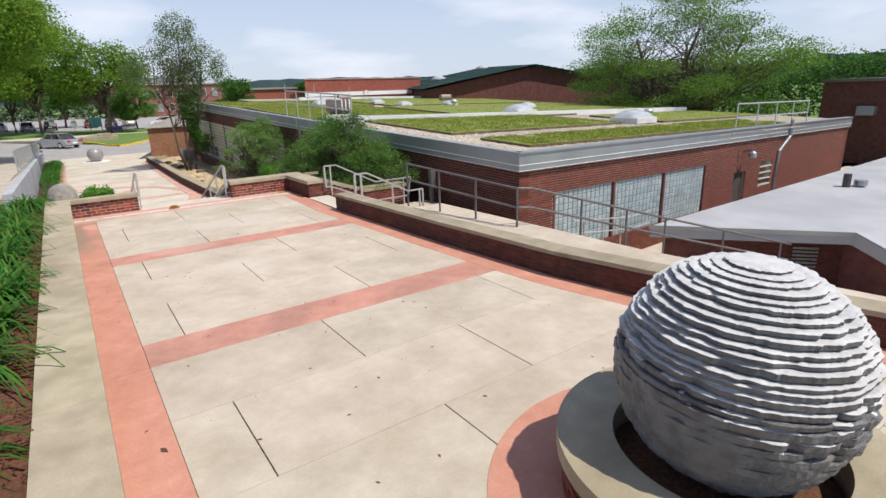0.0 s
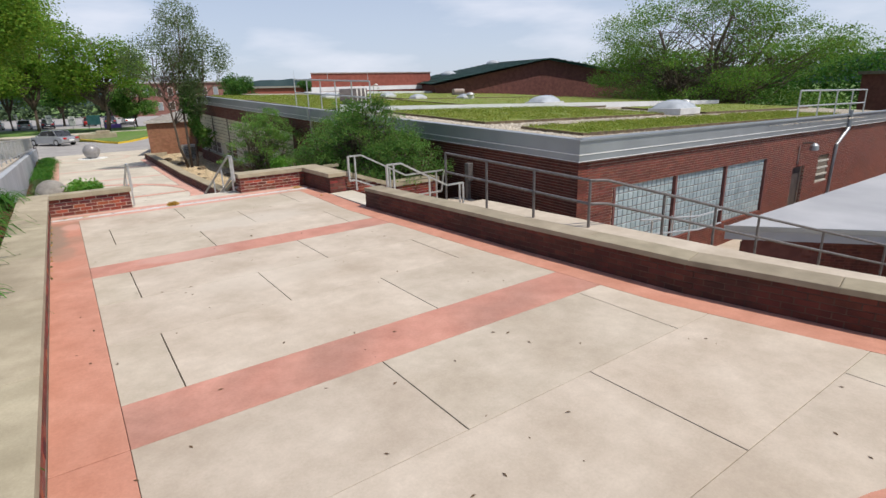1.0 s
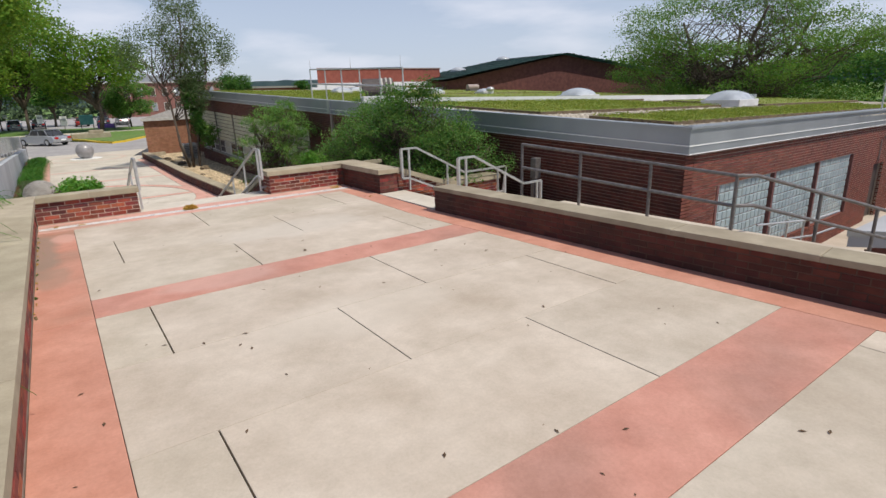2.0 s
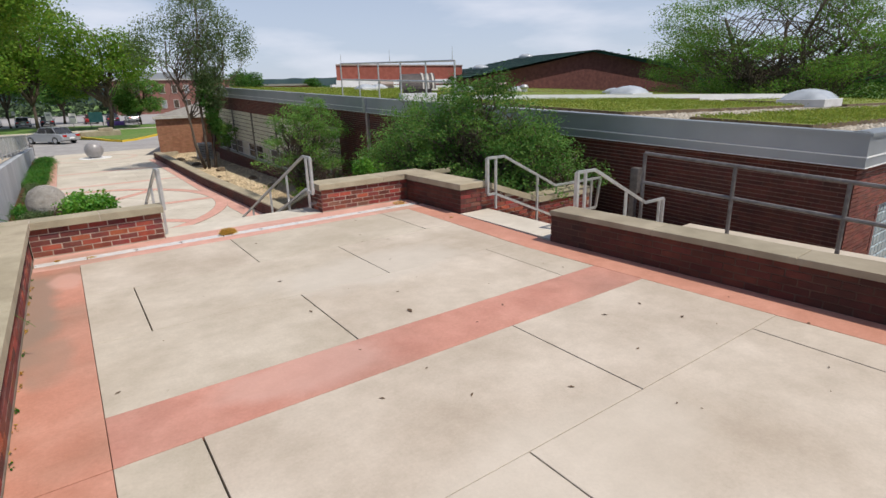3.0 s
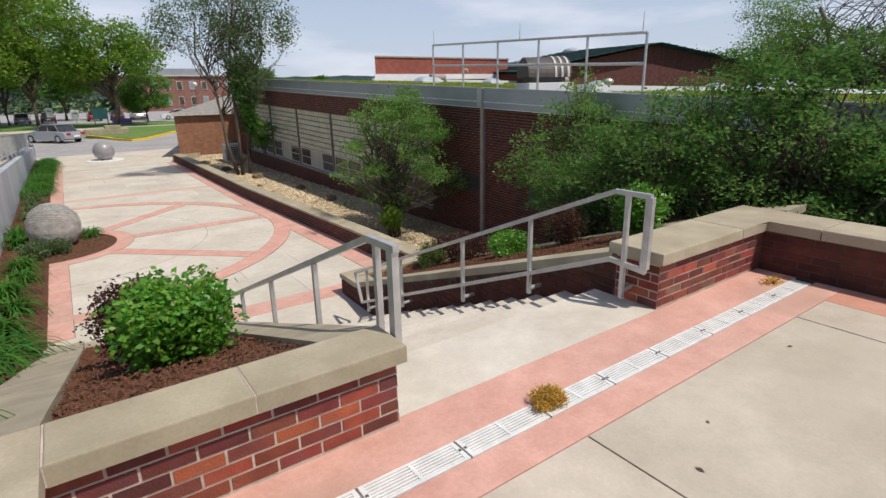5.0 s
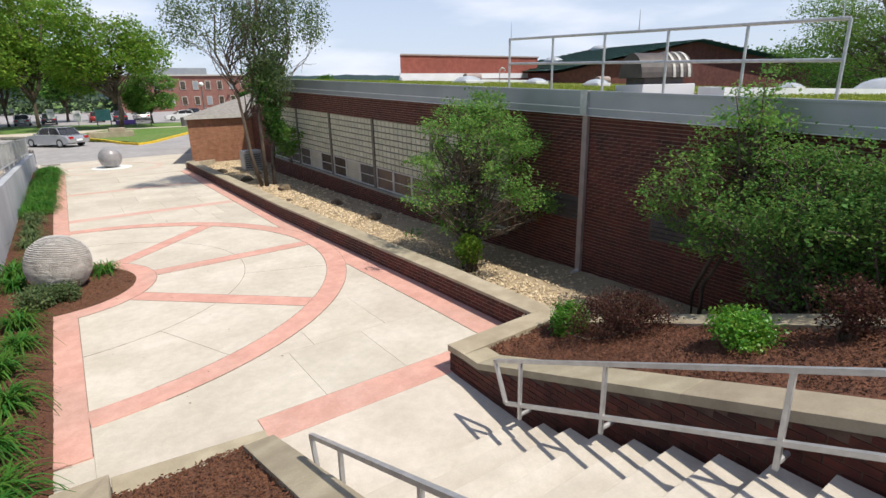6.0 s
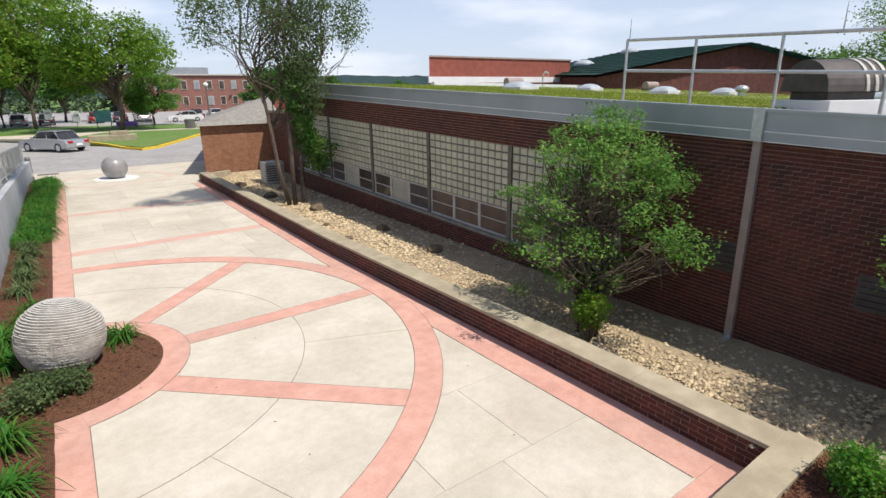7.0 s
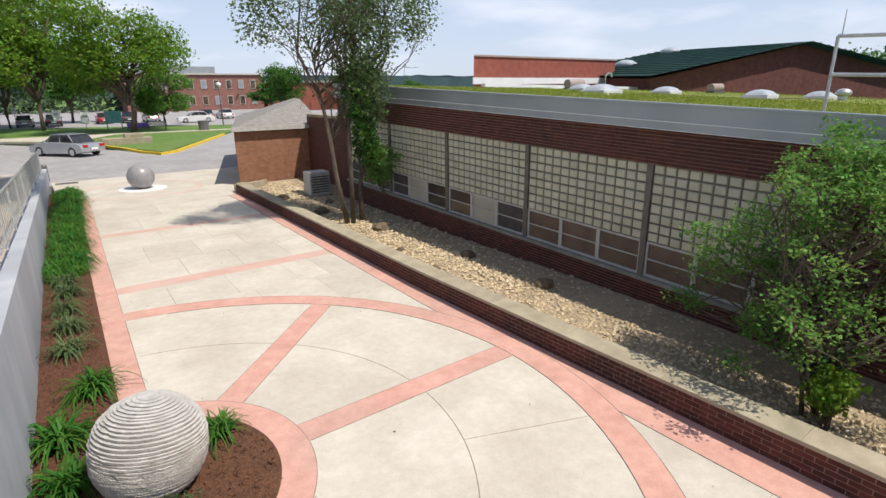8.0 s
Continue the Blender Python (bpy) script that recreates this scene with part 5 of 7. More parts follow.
turbine(22.5, 24.1)
turbine(25.2, 10.6)
hood = thing("exhaust_hood", "large dark ribbed exhaust hood on a white curb", "vent", (10.4, 16.75, 1.5 + S(10.4, 16.75)))
hood.scale = (0.62, 0.60, 0.66)
hood.rotation_euler = (0, 0, radians(-25))
part("curb", box(-0.95, 0.95, -0.95, 0.95, 0, 0.42, 0.02), M_MEMBRANE, hood)
part("neck", box(-0.72, 0.72, -0.62, 0.62, 0.42, 0.62, 0.02), M_DARK, hood)
def vault(x0, x1, r, name, material):
    """A length of half barrel lying along x."""
    bm = bmesh.new()
    arc = [(r * math.cos(radians(a)), 0.62 + 0.95 * r * math.sin(radians(a))) for a in range(0, 181, 12)]
    ends = [[bm.verts.new((x, y, z)) for y, z in arc] for x in (x0, x1)]
    for k in range(len(arc) - 1):
        bm.faces.new((ends[0][k], ends[0][k + 1], ends[1][k + 1], ends[1][k]))
    bm.faces.new(ends[0][::-1])
    bm.faces.new(ends[1])
    bm.faces.new((ends[0][0], ends[1][0], ends[1][-1], ends[0][-1]))
    bmesh.ops.recalc_face_normals(bm, faces=bm.faces[:])
    part(name, bm, material, hood)


vault(-0.92, 0.92, 0.80, "barrel", M_DARK)
for k in range(3):
    vault(0.20 + k * 0.27, 0.29 + k * 0.27, 0.835, "rib", M_FRAME)
curb = thing("roof_parapet", "low white membrane roof curb", "parapet")
for x0, y0, x1, y1 in ((10.5, 15.4, 33, 13.2), (11.0, 15.6, 11.0, 16.0), (16.2, 36.9, 34, 36.6)):
    part("curb", bar([(x0, y0, 1.62 + S(x0, y0)), (x1, y1, 1.62 + S(x1, y1))], 0.3, 0.26), M_MEMBRANE, curb)
gas = thing("roof_pipe", "gooseneck vent pipe on the roof", "pipe")
px, py = 20.0, 32.7
part("pipe", tube([(px, py, 1.4 + S(px, py)), (px, py, 2.25 + S(px, py)), (px + 0.12, py - 0.05, 2.38 + S(px, py)), (px + 0.28, py - 0.1, 2.32 + S(px, py)), (px + 0.3, py - 0.1, 2.2 + S(px, py))], 0.04), M_STEEL, gas)
for x, y in ((18.5, 33.2), (26.9, 31.2)):
    u = thing("roof_unit", "rusty drum-shaped roof unit", "equipment", (x, y, 1.5 + S(x, y)), "roof units")
    part("drum", tube([(-0.5, 0, 0.36), (0.5, 0, 0.36)], 0.2, 12), M_PIPE, u)
    part("stand", box(-0.5, 0.5, -0.25, 0.25, 0, 0.2), M_DSTEEL, u)


def guard(name, label, corners, posts, rails=(1.07, 0.55), base=None, spikes=()):
    g = thing(name, label, "railing")
    z = base or (lambda x, y: 1.5 + S(x, y))
    for h in rails:
        for a, b in zip(corners, corners[1:]):
            part("rail", tube([(a[0], a[1], z(*a) + h), (b[0], b[1], z(*b) + h)], 0.028), M_STEEL, g)
    for x, y in posts:
        part("post", tube([(x, y, z(x, y) + 0.02), (x, y, z(x, y) + rails[0])], 0.026), M_STEEL, g)
    for x, y in spikes:
        part("lightning_rod", tube([(x, y, z(x, y) + rails[0]), (x, y, z(x, y) + rails[0] + 0.38)], [0.012, 0.004], 6), M_STEEL, g)


gx = 9.05
guard("roof_guard_rail", "galvanized guard rail along the roof edge", [(gx, 19.85), (gx + 0.1, 12.9)],
      [(gx + 0.0144 * (19.85 - y), y) for y in (19.85, 18.46, 17.07, 15.68, 14.29, 12.9)], (1.235, 0.68), spikes=((gx, 19.8), (gx + 0.05, 16.3), (gx + 0.1, 13.0)))
guard("roof_guard_rail", "galvanized guard rail round the roof hatch", [(21.0, 3.95), (28.0, 4.2)],
      [(21.0, 3.95), (22.75, 4.0), (24.5, 4.05), (26.25, 4.12), (28.0, 4.2)])

# ---- sculptures ----
def layered_stone(name, label, cx, cy, cz, R, layers, seed, material, lit_top, jag=0.02, sides=180, tilt=(0, 0), split=-0.2, bias=(0, 0), ledge=1.0):
    """A globe of stacked stone courses: steep broken faces, level tops, ledges that run out where the stone has split away."""
    V, F, rings = [], [], []
    rng = np.random.default_rng(seed)
    cut = np.cumsum(rng.uniform(0.7, 1.3, layers))
    us = [0.0] + list(cut / cut[-1])
    zs = [0.45 * (-0.93 + 1.92 * u) + 0.55 * math.sin(radians(-68 + 155 * u)) for u in us]
    def stepped(c, q, z):
        """1 where the courses stand out as ledges, 0 where the stone is split smooth."""
        v = (z - split + 0.30 * noise.noise((c * 1.8 + seed, q * 1.8, z * 1.5)) + bias[0] * c + bias[1] * q) / 0.22 + 0.5
        return min(1.0, max(0.0, v))

    for i in range(layers):
        za, zb = zs[i], zs[i + 1]
        zr = za * 0.75 + zb * 0.25 if za > 0 else za * 0.3 + zb * 0.7
        r0 = math.sqrt(max(1 - zr * zr, 0.008))
        low = max(0.0, -za)
        for z, dr0, j0 in ((za + 0.002, -0.018 - 0.012 * (za > 0), 0.55), (za + 0.3 * (zb - za), 0.0, 1.0), (zb - 0.006, 0.008 - 0.012 * low, 1.15), (zb, -0.022, 1.0)):
            ring = []
            for s in range(sides):
                a = 2 * math.pi * s / sides
                c, q = math.cos(a), math.sin(a)
                n1 = noise.noise((c * 2.2 + seed, q * 2.2, zr * 3.0))
                n2 = noise.noise((c * 6, q * 6, i * 1.7 + seed))
                n3 = noise.noise((c * 17, q * 17, i * 2.9 + seed))
                chip = max(0.0, noise.noise((c * 5 + 3, q * 5, i * 0.8 + seed)) - 0.18) * (1.0 + 1.6 * max(0.0, 1 - abs(za + 0.15) * 2.2))
                k = min(1.0, r0 * 1.6)
                st = stepped(c, q, zr)
                broken = 1.6 * noise.noise((c * 4 + seed, q * 4, zr * 7)) + 0.9 * noise.noise((c * 11, q * 11, zr * 16 + seed)) + 0.5 * noise.noise((c * 26, q * 26, zr * 34))
                dr = dr0 * st * ledge + (1 - st) * jag * 0.55 * broken
                j = j0 * (0.3 + 0.7 * st)
                chip *= st
                rr = (r0 + dr + k * jag * (0.55 * n1 + j * (0.75 * n2 + 0.65 * abs(n3) - 0.2)) - k * 2.2 * jag * chip) * R
                ring.append(len(V))
                V.append((rr * c, rr * q, (z + 0.010 * n1 + 0.008 * n2 * j0 + 0.004 * n3) * R))
            rings.append(ring)
    for a, b in zip(rings, rings[1:]):
        F += [(a[s], a[(s + 1) % sides], b[(s + 1) % sides], b[s]) for s in range(sides)]
    F += [rings[0][::-1], rings[-1]]
    o = raw(name, V, F, material)
    # level tops get the lit colour, the other faces the shaded one
    o.data.materials.append(lit_top)
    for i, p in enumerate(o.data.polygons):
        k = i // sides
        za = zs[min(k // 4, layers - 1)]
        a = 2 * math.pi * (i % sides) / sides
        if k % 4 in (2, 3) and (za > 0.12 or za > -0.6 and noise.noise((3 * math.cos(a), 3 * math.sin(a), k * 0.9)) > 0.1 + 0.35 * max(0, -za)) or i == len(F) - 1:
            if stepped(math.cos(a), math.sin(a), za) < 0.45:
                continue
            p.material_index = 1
    o.location = (cx, cy, cz)
    o.rotation_euler = (radians(tilt[0]), radians(tilt[1]), 0)
    return tagged(o, label, "sculpture")


layered_stone("stone_globe_sculpture", "grey layered stone globe standing in a round brick planter", RING[0] + 0.02, RING[1], 0.97, 0.705, 33, 3, M_SCULPT, M_LITTOP, 0.036, tilt=(3, 2), split=-0.12, bias=(0.05, -0.22))
layered_stone("stone_globe_sculpture", "weathered layered stone globe resting on the mulch", -0.68, 21.80, -1.30, 0.545, 36, 9, M_SCULPT2, M_LITTOP2, 0.017, 150, (-5, 8), -0.02, ledge=0.6)
rp = thing("round_planter", "round brick planter with a cast stone rim", "planter")
part("core", sector(*RING, 0.70, 0.985, 0, 360, -0.1, 0.335, 6), M_MORTAR, rp)
part("rim", sector(*RING, 0.68, 1.05, 0, 360, 0.335, 0.455, 5, 0.014), M_COPING, rp)
circle = [(RING[0] + 0.995 * math.cos(radians(-a)), RING[1] + 0.995 * math.sin(radians(-a))) for a in range(0, 361, 6)]
brick_face(rp, circle[::-1], 0.0, 5, lambda p: p.x < RING[0] + 0.4)
part("mulch", lathe([(0.695, 0.1), (0.695, 0.22), (0.4, 0.27), (0.02, 0.29)], 30, *RING), M_MULCH, rp)
ball = thing("stone_ball", "polished grey stone ball on a pale round plinth", "sculpture", (1.67, 42.5, LOW))
bm = bmesh.new()
bmesh.ops.create_uvsphere(bm, u_segments=40, v_segments=24, radius=0.545, matrix=Matrix.Translation((0, 0, 0.52)))
part("ball", bm, M_BALL, ball, "", True)
part("plinth", lathe([(0.95, -0.05), (0.95, 0.012), (0.90, 0.018)], 32), M_WHITE, ball, "pale flush stone plinth")


# ---- stair rails ----
def rail_frame(name, label, spine, posts, w=0.035, h=0.037, ends=()):
    e = thing(name, label, "railing")
    for s in spine:
        part("rail", bar(s, w, h), M_STEEL, e)
    for a, b in posts:
        part("post", bar([a, b], 0.032, 0.032), M_STEEL, e)
    for a, b in ends:
        part("end_plate", bar([a, b], 0.038, 0.055), M_STEEL, e, "wide flat end plate")
    return e


x = 3.14
rail_frame("stair_rail", "brushed steel stair handrail bracketed to the brick cheek wall",
           [[(x, 8.60, 0.865), (x, 8.90, 0.865), (x, 13.50, -1.04)], [(x, 8.60, 0.31), (x, 8.91, 0.335), (x, 13.33, -1.47)], [(x, 13.51, -1.03), (x, 13.33, -1.47)]],
           [((x, y, z0), (x, y, z1)) for y, z0, z1 in ((8.79, 0.05, 0.86), (9.78, -0.22, 0.48), (10.79, -0.63, 0.07), (12.12, -1.14, -0.47), (13.12, -1.55, -0.88))],
           ends=[((x, 8.61, 0.33), (x, 8.61, 0.86))])
br = thing("rail_bracket", "small steel wall bracket under the handrail", "bracket")
for y, z in ((8.79, 0.12), (9.78, -0.17), (10.79, -0.58), (12.12, -1.09), (13.12, -1.5)):
    part("arm", tube([(x, y, z), (x + 0.15, y, z)], 0.022), M_STEEL, br)
x = 1.045
rail_frame("stair_rail", "brushed steel stair handrail standing on the stone coping",
           [[(x, 8.56, 0.895), (x, 8.84, 0.890), (x, 13.4, -0.98)], [(x, 13.4, -0.98), (x, 13.3, -1.35)]],
           [((x, y, slope_top(0, y) - 0.42), (x, y, 0.88 - 0.41 * max(0, y - 8.82))) for y in (8.76, 9.64, 10.65, 11.7, 12.8)],
           ends=[((x, 8.60, 0.37), (x, 8.60, 0.90))])
y = 6.96
rail_frame("side_stair_rail", "brushed steel handrail beside the short stairs",
           [[(5.30, y, 0.80), (5.64, y, 0.80), (6.82, y, 0.20), (8.0, y, 0.20)], [(5.30, y, 0.24), (5.45, y, 0.24), (6.82, y, -0.34), (7.9, y, -0.34)], [(8.0, y, 0.20), (7.9, y, -0.34)]],
           [((xx, y, z0), (xx, y, z1)) for xx, z0, z1 in ((5.47, 0.0, 0.79), (6.38, -0.46, 0.41), (7.75, -0.6, 0.2))], ends=[((5.30, y, 0.25), (5.30, y, 0.80))])
y = 5.24
rail_frame("side_stair_rail", "brushed steel handrail beside the short stairs",
           [[(5.34, y, 0.76), (5.68, y, 0.76), (6.85, y, 0.16), (7.3, y, 0.16)], [(5.45, y, 0.2), (6.85, y, -0.38), (7.3, y, -0.38)], [(7.3, y, 0.16), (7.3, y, -0.38)]],
           [((xx, y, z0), (xx, y, z1)) for xx, z0, z1 in ((5.5, 0.0, 0.75), (6.38, -0.46, 0.41), (7.2, -0.6, 0.16))], ends=[((5.34, y, 0.0), (5.34, y, 0.76))])

# guard rail above the court, then down beside the court steps
g = thing("court_guard_rail", "dull steel guard rail above the sunken court", "railing")
top = [(6.90, 5.34, 0.86), (7.17, 3.54, 0.73), (7.44, 1.74, 0.60), (7.75, 1.62, 0.58), (11.0, 0.42, -0.40), (14.6, -0.95, -1.45)]
for d in (0.0, 0.42):
    part("rail", tube([(p[0], p[1], p[2] - d) for p in top], 0.026), M_DSTEEL, g)
for px, py, pz in ((6.90, 5.34, 0.86), (7.08, 4.14, 0.77), (7.26, 2.94, 0.69), (7.44, 1.74, 0.60), (8.9, 1.2, 0.23), (10.0, 0.79, -0.10), (11.0, 0.42, -0.40), (12.6, -0.19, -0.87), (14.3, -0.84, -1.36)):
    part("post", tube([(px, py, pz - 1.12), (px, py, pz)], 0.026), M_DSTEEL, g)
flat("court_steps", [(7.5, 1.6), (14.6, -1.1), (14.2, -2.2), (7.4, 0.4)], -0.50, 0.05, M_CONC, "sloping concrete steps into the court", "stairs")
cs = bpy.data.objects["court_steps"]
for v in cs.data.vertices:
    v.co.z -= max(0, (v.co.x - 7.6)) * 0.29
h2 = thing("court_hand_rail", "pale handrail along the court wall", "railing")
for d in (0.0, 0.35):
    part("rail", tube([(10.3, 2.6, -0.75 - d), (12.4, 2.4, -0.95 - d), (13.1, 2.2, -0.85 - d)], 0.022), M_STEEL, h2)
for px in (10.6, 11.4, 12.2):
    part("post", tube([(px, 2.5, -2.7), (px, 2.5, -0.8)], 0.022), M_STEEL, h2)
eb = thing("electric_box", "grey electrical box on a post by the brick wall", "equipment")
part("box", box(8.45, 8.62, 6.50, 6.66, -0.10, 0.36, 0.015), M_DSTEEL, eb)
part("post", box(8.47, 8.57, 6.56, 6.66, -0.6, -0.12), M_DSTEEL, eb)


# ---- plants ----
def straps(rng, n, length, width, lean=1.0):
    """Arching strap leaves from one root."""
    V, F = [], []
    for _ in range(n):
        a, L = rng.uniform(0, 2 * math.pi), length * rng.uniform(0.55, 1.1)
        out, up = rng.uniform(0.3, 0.95) * lean, rng.uniform(0.75, 1.05)
        bx, by = rng.normal(size=2) * 0.06
        d, w = Vector((math.cos(a), math.sin(a), 0)), Vector((-math.sin(a), math.cos(a), 0)) * width
        k = len(V)
        for i in range(7):
            t = i / 6
            p = Vector((bx, by, 0)) + d * (L * out * t ** 1.3) + Vector((0, 0, L * (up * t - (0.25 + 0.75 * out) * t * t * t)))
            s = w * (1 - 0.85 * t) * (0.6 + t if t < 0.4 else 1)
            V += [p - s, p + s]
        F += [(k + 2 * i, k + 2 * i + 1, k + 2 * i + 3, k + 2 * i + 2) for i in range(6)]
    return V, F


def daylily(x, y, z, size, seed, group="daylilies", label="green daylily clump with arching strap leaves", material=None, n=150):
    rng = np.random.default_rng(seed)
    V, F = straps(rng, n, 0.72 * size, 0.024 * size, 1.05)
    o = raw("daylily", V, F, material or M_LILY)
    o.location = (x, y, z)
    return tagged(o, label, "plant", group)


k = 100
for y, xs in ((-7.6, (-1.25, -2.0)), (-6.4, (-1.3, -2.2)), (-4.9, (-1.25, -2.0)), (-3.3, (-1.22, -2.0)), (-2.2, (-1.35,)), (-0.6, (-1.28, -1.9)), (0.6, (-1.35, -2.1)), (1.5, (-1.3, -2.0)), (2.3, (-1.25, -1.9, -2.6)), (3.3, (-1.3, -2.0, -2.7)), (4.2, (-1.25, -1.9, -2.6)), (5.2, (-1.3, -2.0)),
              (6.2, (-1.25, -1.9, -2.6)), (7.2, (-1.3, -2.0)), (8.2, (-1.25, -1.9)), (9.3, (-1.3, -2.1)), (10.4, (-1.3, -2.0)), (11.6, (-1.35, -2.1)), (12.8, (-1.3, -2.0)), (14.0, (-1.35, -2.0))):
    for xx in xs:
        k += 1
        daylily(xx + random.uniform(-0.1, 0.1), y + random.uniform(-0.15, 0.15), left_z(xx, y) - 0.02, random.uniform(1.05, 1.3), k)
for xx, yy, s in ((-1.12, 24.35, 0.75), (-1.5, 23.2, 0.85), (0.04, 22.35, 0.62), (-1.45, 22.3, 0.7), (-1.3, 20.0, 0.75), (-1.25, 19.0, 0.7), (-1.45, 18.2, 0.8), (-1.3, 17.2, 0.75), (-1.4, 16.2, 0.8), (-1.3, 15.3, 0.75)):
    k += 1
    daylily(xx, yy, LOW + 0.02, s * 1.2, k)
for i in range(60):
    k += 1
    daylily(-1.42 + 0.26 * (i % 2) + 0.005 * i + random.uniform(-0.06, 0.06), 30.2 + i * 0.215, LOW + 0.02, random.uniform(0.75, 1.0), k, "daylily row", "green daylily in the row along the ramp wall")
for xx, yy in ((-1.38, 25.9), (-1.3, 26.9), (-1.36, 27.9), (-1.3, 28.9), (-1.34, 29.7)):
    k += 1
    daylily(xx, yy, LOW + 0.02, 0.8, k, "grass clumps", "dark grey-green upright grass clump", M_LEAFGREY, 130)


def shrub(name, label, x, y, z, rx, ry, h, material, seed, leaf=0.05, n=2600, stems=9, group=""):
    rng = np.random.default_rng(seed)
    e = thing(name, label, "shrub", (x, y, z), group)
    blobs = [((rng.uniform(-0.45, 0.45) * rx, rng.uniform(-0.45, 0.45) * ry, h * rng.uniform(0.42, 0.66)), (rx * 0.62, ry * 0.62, h * 0.38), 1.0) for _ in range(6)]
    for _ in range(16):
        a, q = rng.uniform(0, 6.28), rng.uniform(0.3, 0.95)
        blobs.append(((q * rx * 0.95 * math.cos(a), q * ry * 0.95 * math.sin(a), h * (0.5 + 0.36 * math.sqrt(1 - q * q)) + rng.uniform(0, 0.08) * h), (rx * 0.14, ry * 0.14, h * 0.13), 0.07))
    c, spots = clumps(rng, blobs, n // 6, 6, min(0.045, rx * 0.11))
    spots = spots[spots[:, 2] > 0.02]
    bm = bmesh.new()
    for p in c[rng.permutation(len(c))[:stems]]:
        limb(bm, (0, 0, -0.05), p, 0.012, 0.004, rng, 0.2, 3)
    part("stems", bm, M_BARK, e)
    v, f = leaves(spots, leaf, rng, -0.2, 0.6)
    raw("foliage", v, f, material, e)
    return e


def mid_z(y):
    return slope_top(0, y) - 0.07


shrub("boxwood_shrub", "bright green boxwood shrub in the stair planter", 0.25, 10.1, mid_z(10.1) - 0.05, 0.36, 0.36, 0.64, M_BOX, 31, 0.046, 7600)
shrub("barberry_shrub", "dark purple barberry shrub in the stair planter", 0.06, 10.85, mid_z(10.85) - 0.05, 0.32, 0.32, 0.70, M_PURPLE, 32, 0.03, 9000)
shrub("boxwood_shrub", "small bright green boxwood in the mulch", 4.97, 14.10, bed_z(4.97, 14.10), 0.31, 0.29, 0.46, M_BOX, 33, 0.036, 5200)
shrub("barberry_shrub", "wide dark purple barberry in the mulch", 4.95, 13.22, bed_z(4.95, 13.22), 0.66, 0.58, 0.50, M_PURPLE, 34, 0.03, 8200, 60)
shrub("boxwood_shrub", "small bright green boxwood in the mulch", 4.72, 11.80, bed_z(4.72, 11.80), 0.34, 0.31, 0.38, M_BOX, 35, 0.036, 5200)
shrub("boxwood_shrub", "light green leafy shrub behind the handrail", 4.65, 9.68, bed_z(4.65, 9.68), 0.30, 0.30, 0.60, M_BOX, 36, 0.04, 4600)
shrub("barberry_shrub", "dark purple barberry in the mulch", 5.05, 11.1, bed_z(5.05, 11.1), 0.30, 0.30, 0.62, M_PURPLE, 37, 0.03, 2600, 24)
shrub("ground_juniper", "low green shrub at the foot of the building wall", 7.9, 13.25, bed_z(7.9, 13.25), 0.34, 0.30, 0.55, M_LEAFMID, 38, 0.05, 1300)
shrub("lavender_clump", "low grey-green lavender clump beside the stone globe", -1.02, 20.85, LOW, 0.42, 0.40, 0.40, M_LEAFGREY, 39, 0.05, 2400)
shrub("lavender_clump", "low grey-green lavender clump beside the stone globe", -0.62, 21.02, LOW, 0.28, 0.26, 0.36, M_LEAFGREY, 40, 0.045, 1600)
tuft = shrub("moss_tuft", "rusty dry moss tuft growing on the drain", 1.70, 8.17, -0.02, 0.125, 0.09, 0.085, M_TUFT, 41, 0.013, 7000, 0)
shrub("weed_tuft", "small dry weed in the drain", 0.12, 8.13, -0.02, 0.06, 0.035, 0.035, M_TUFT, 42, 0.014, 200, 3)
shrub("weed_tuft", "small dry weed at the foot of the wall", 4.50, 8.30, -0.02, 0.12, 0.08, 0.06, M_TUFT, 43, 0.02, 300, 3)


rng = np.random.default_rng(47)
for q in range(16):
    y = 3.9 + q * 0.25 + rng.uniform(-0.1, 0.1)
    shrub("weed_tuft", "small dry weed at the foot of the brick wall", -0.425, y, -0.012, 0.018, rng.uniform(0.04, 0.09), rng.uniform(0.018, 0.035), M_TUFT if q % 3 else M_LILY, 600 + q, 0.012, 130, 2, "weeds along the wall")
for q, (x, y) in enumerate(((-0.2, 8.2), (4.55, 6.9))):
    shrub("weed_tuft", "small dry weed in the joint", x, y, -0.012, 0.045, 0.025, 0.03, M_TUFT, 640 + q, 0.014, 140, 2, "weeds in the joints")


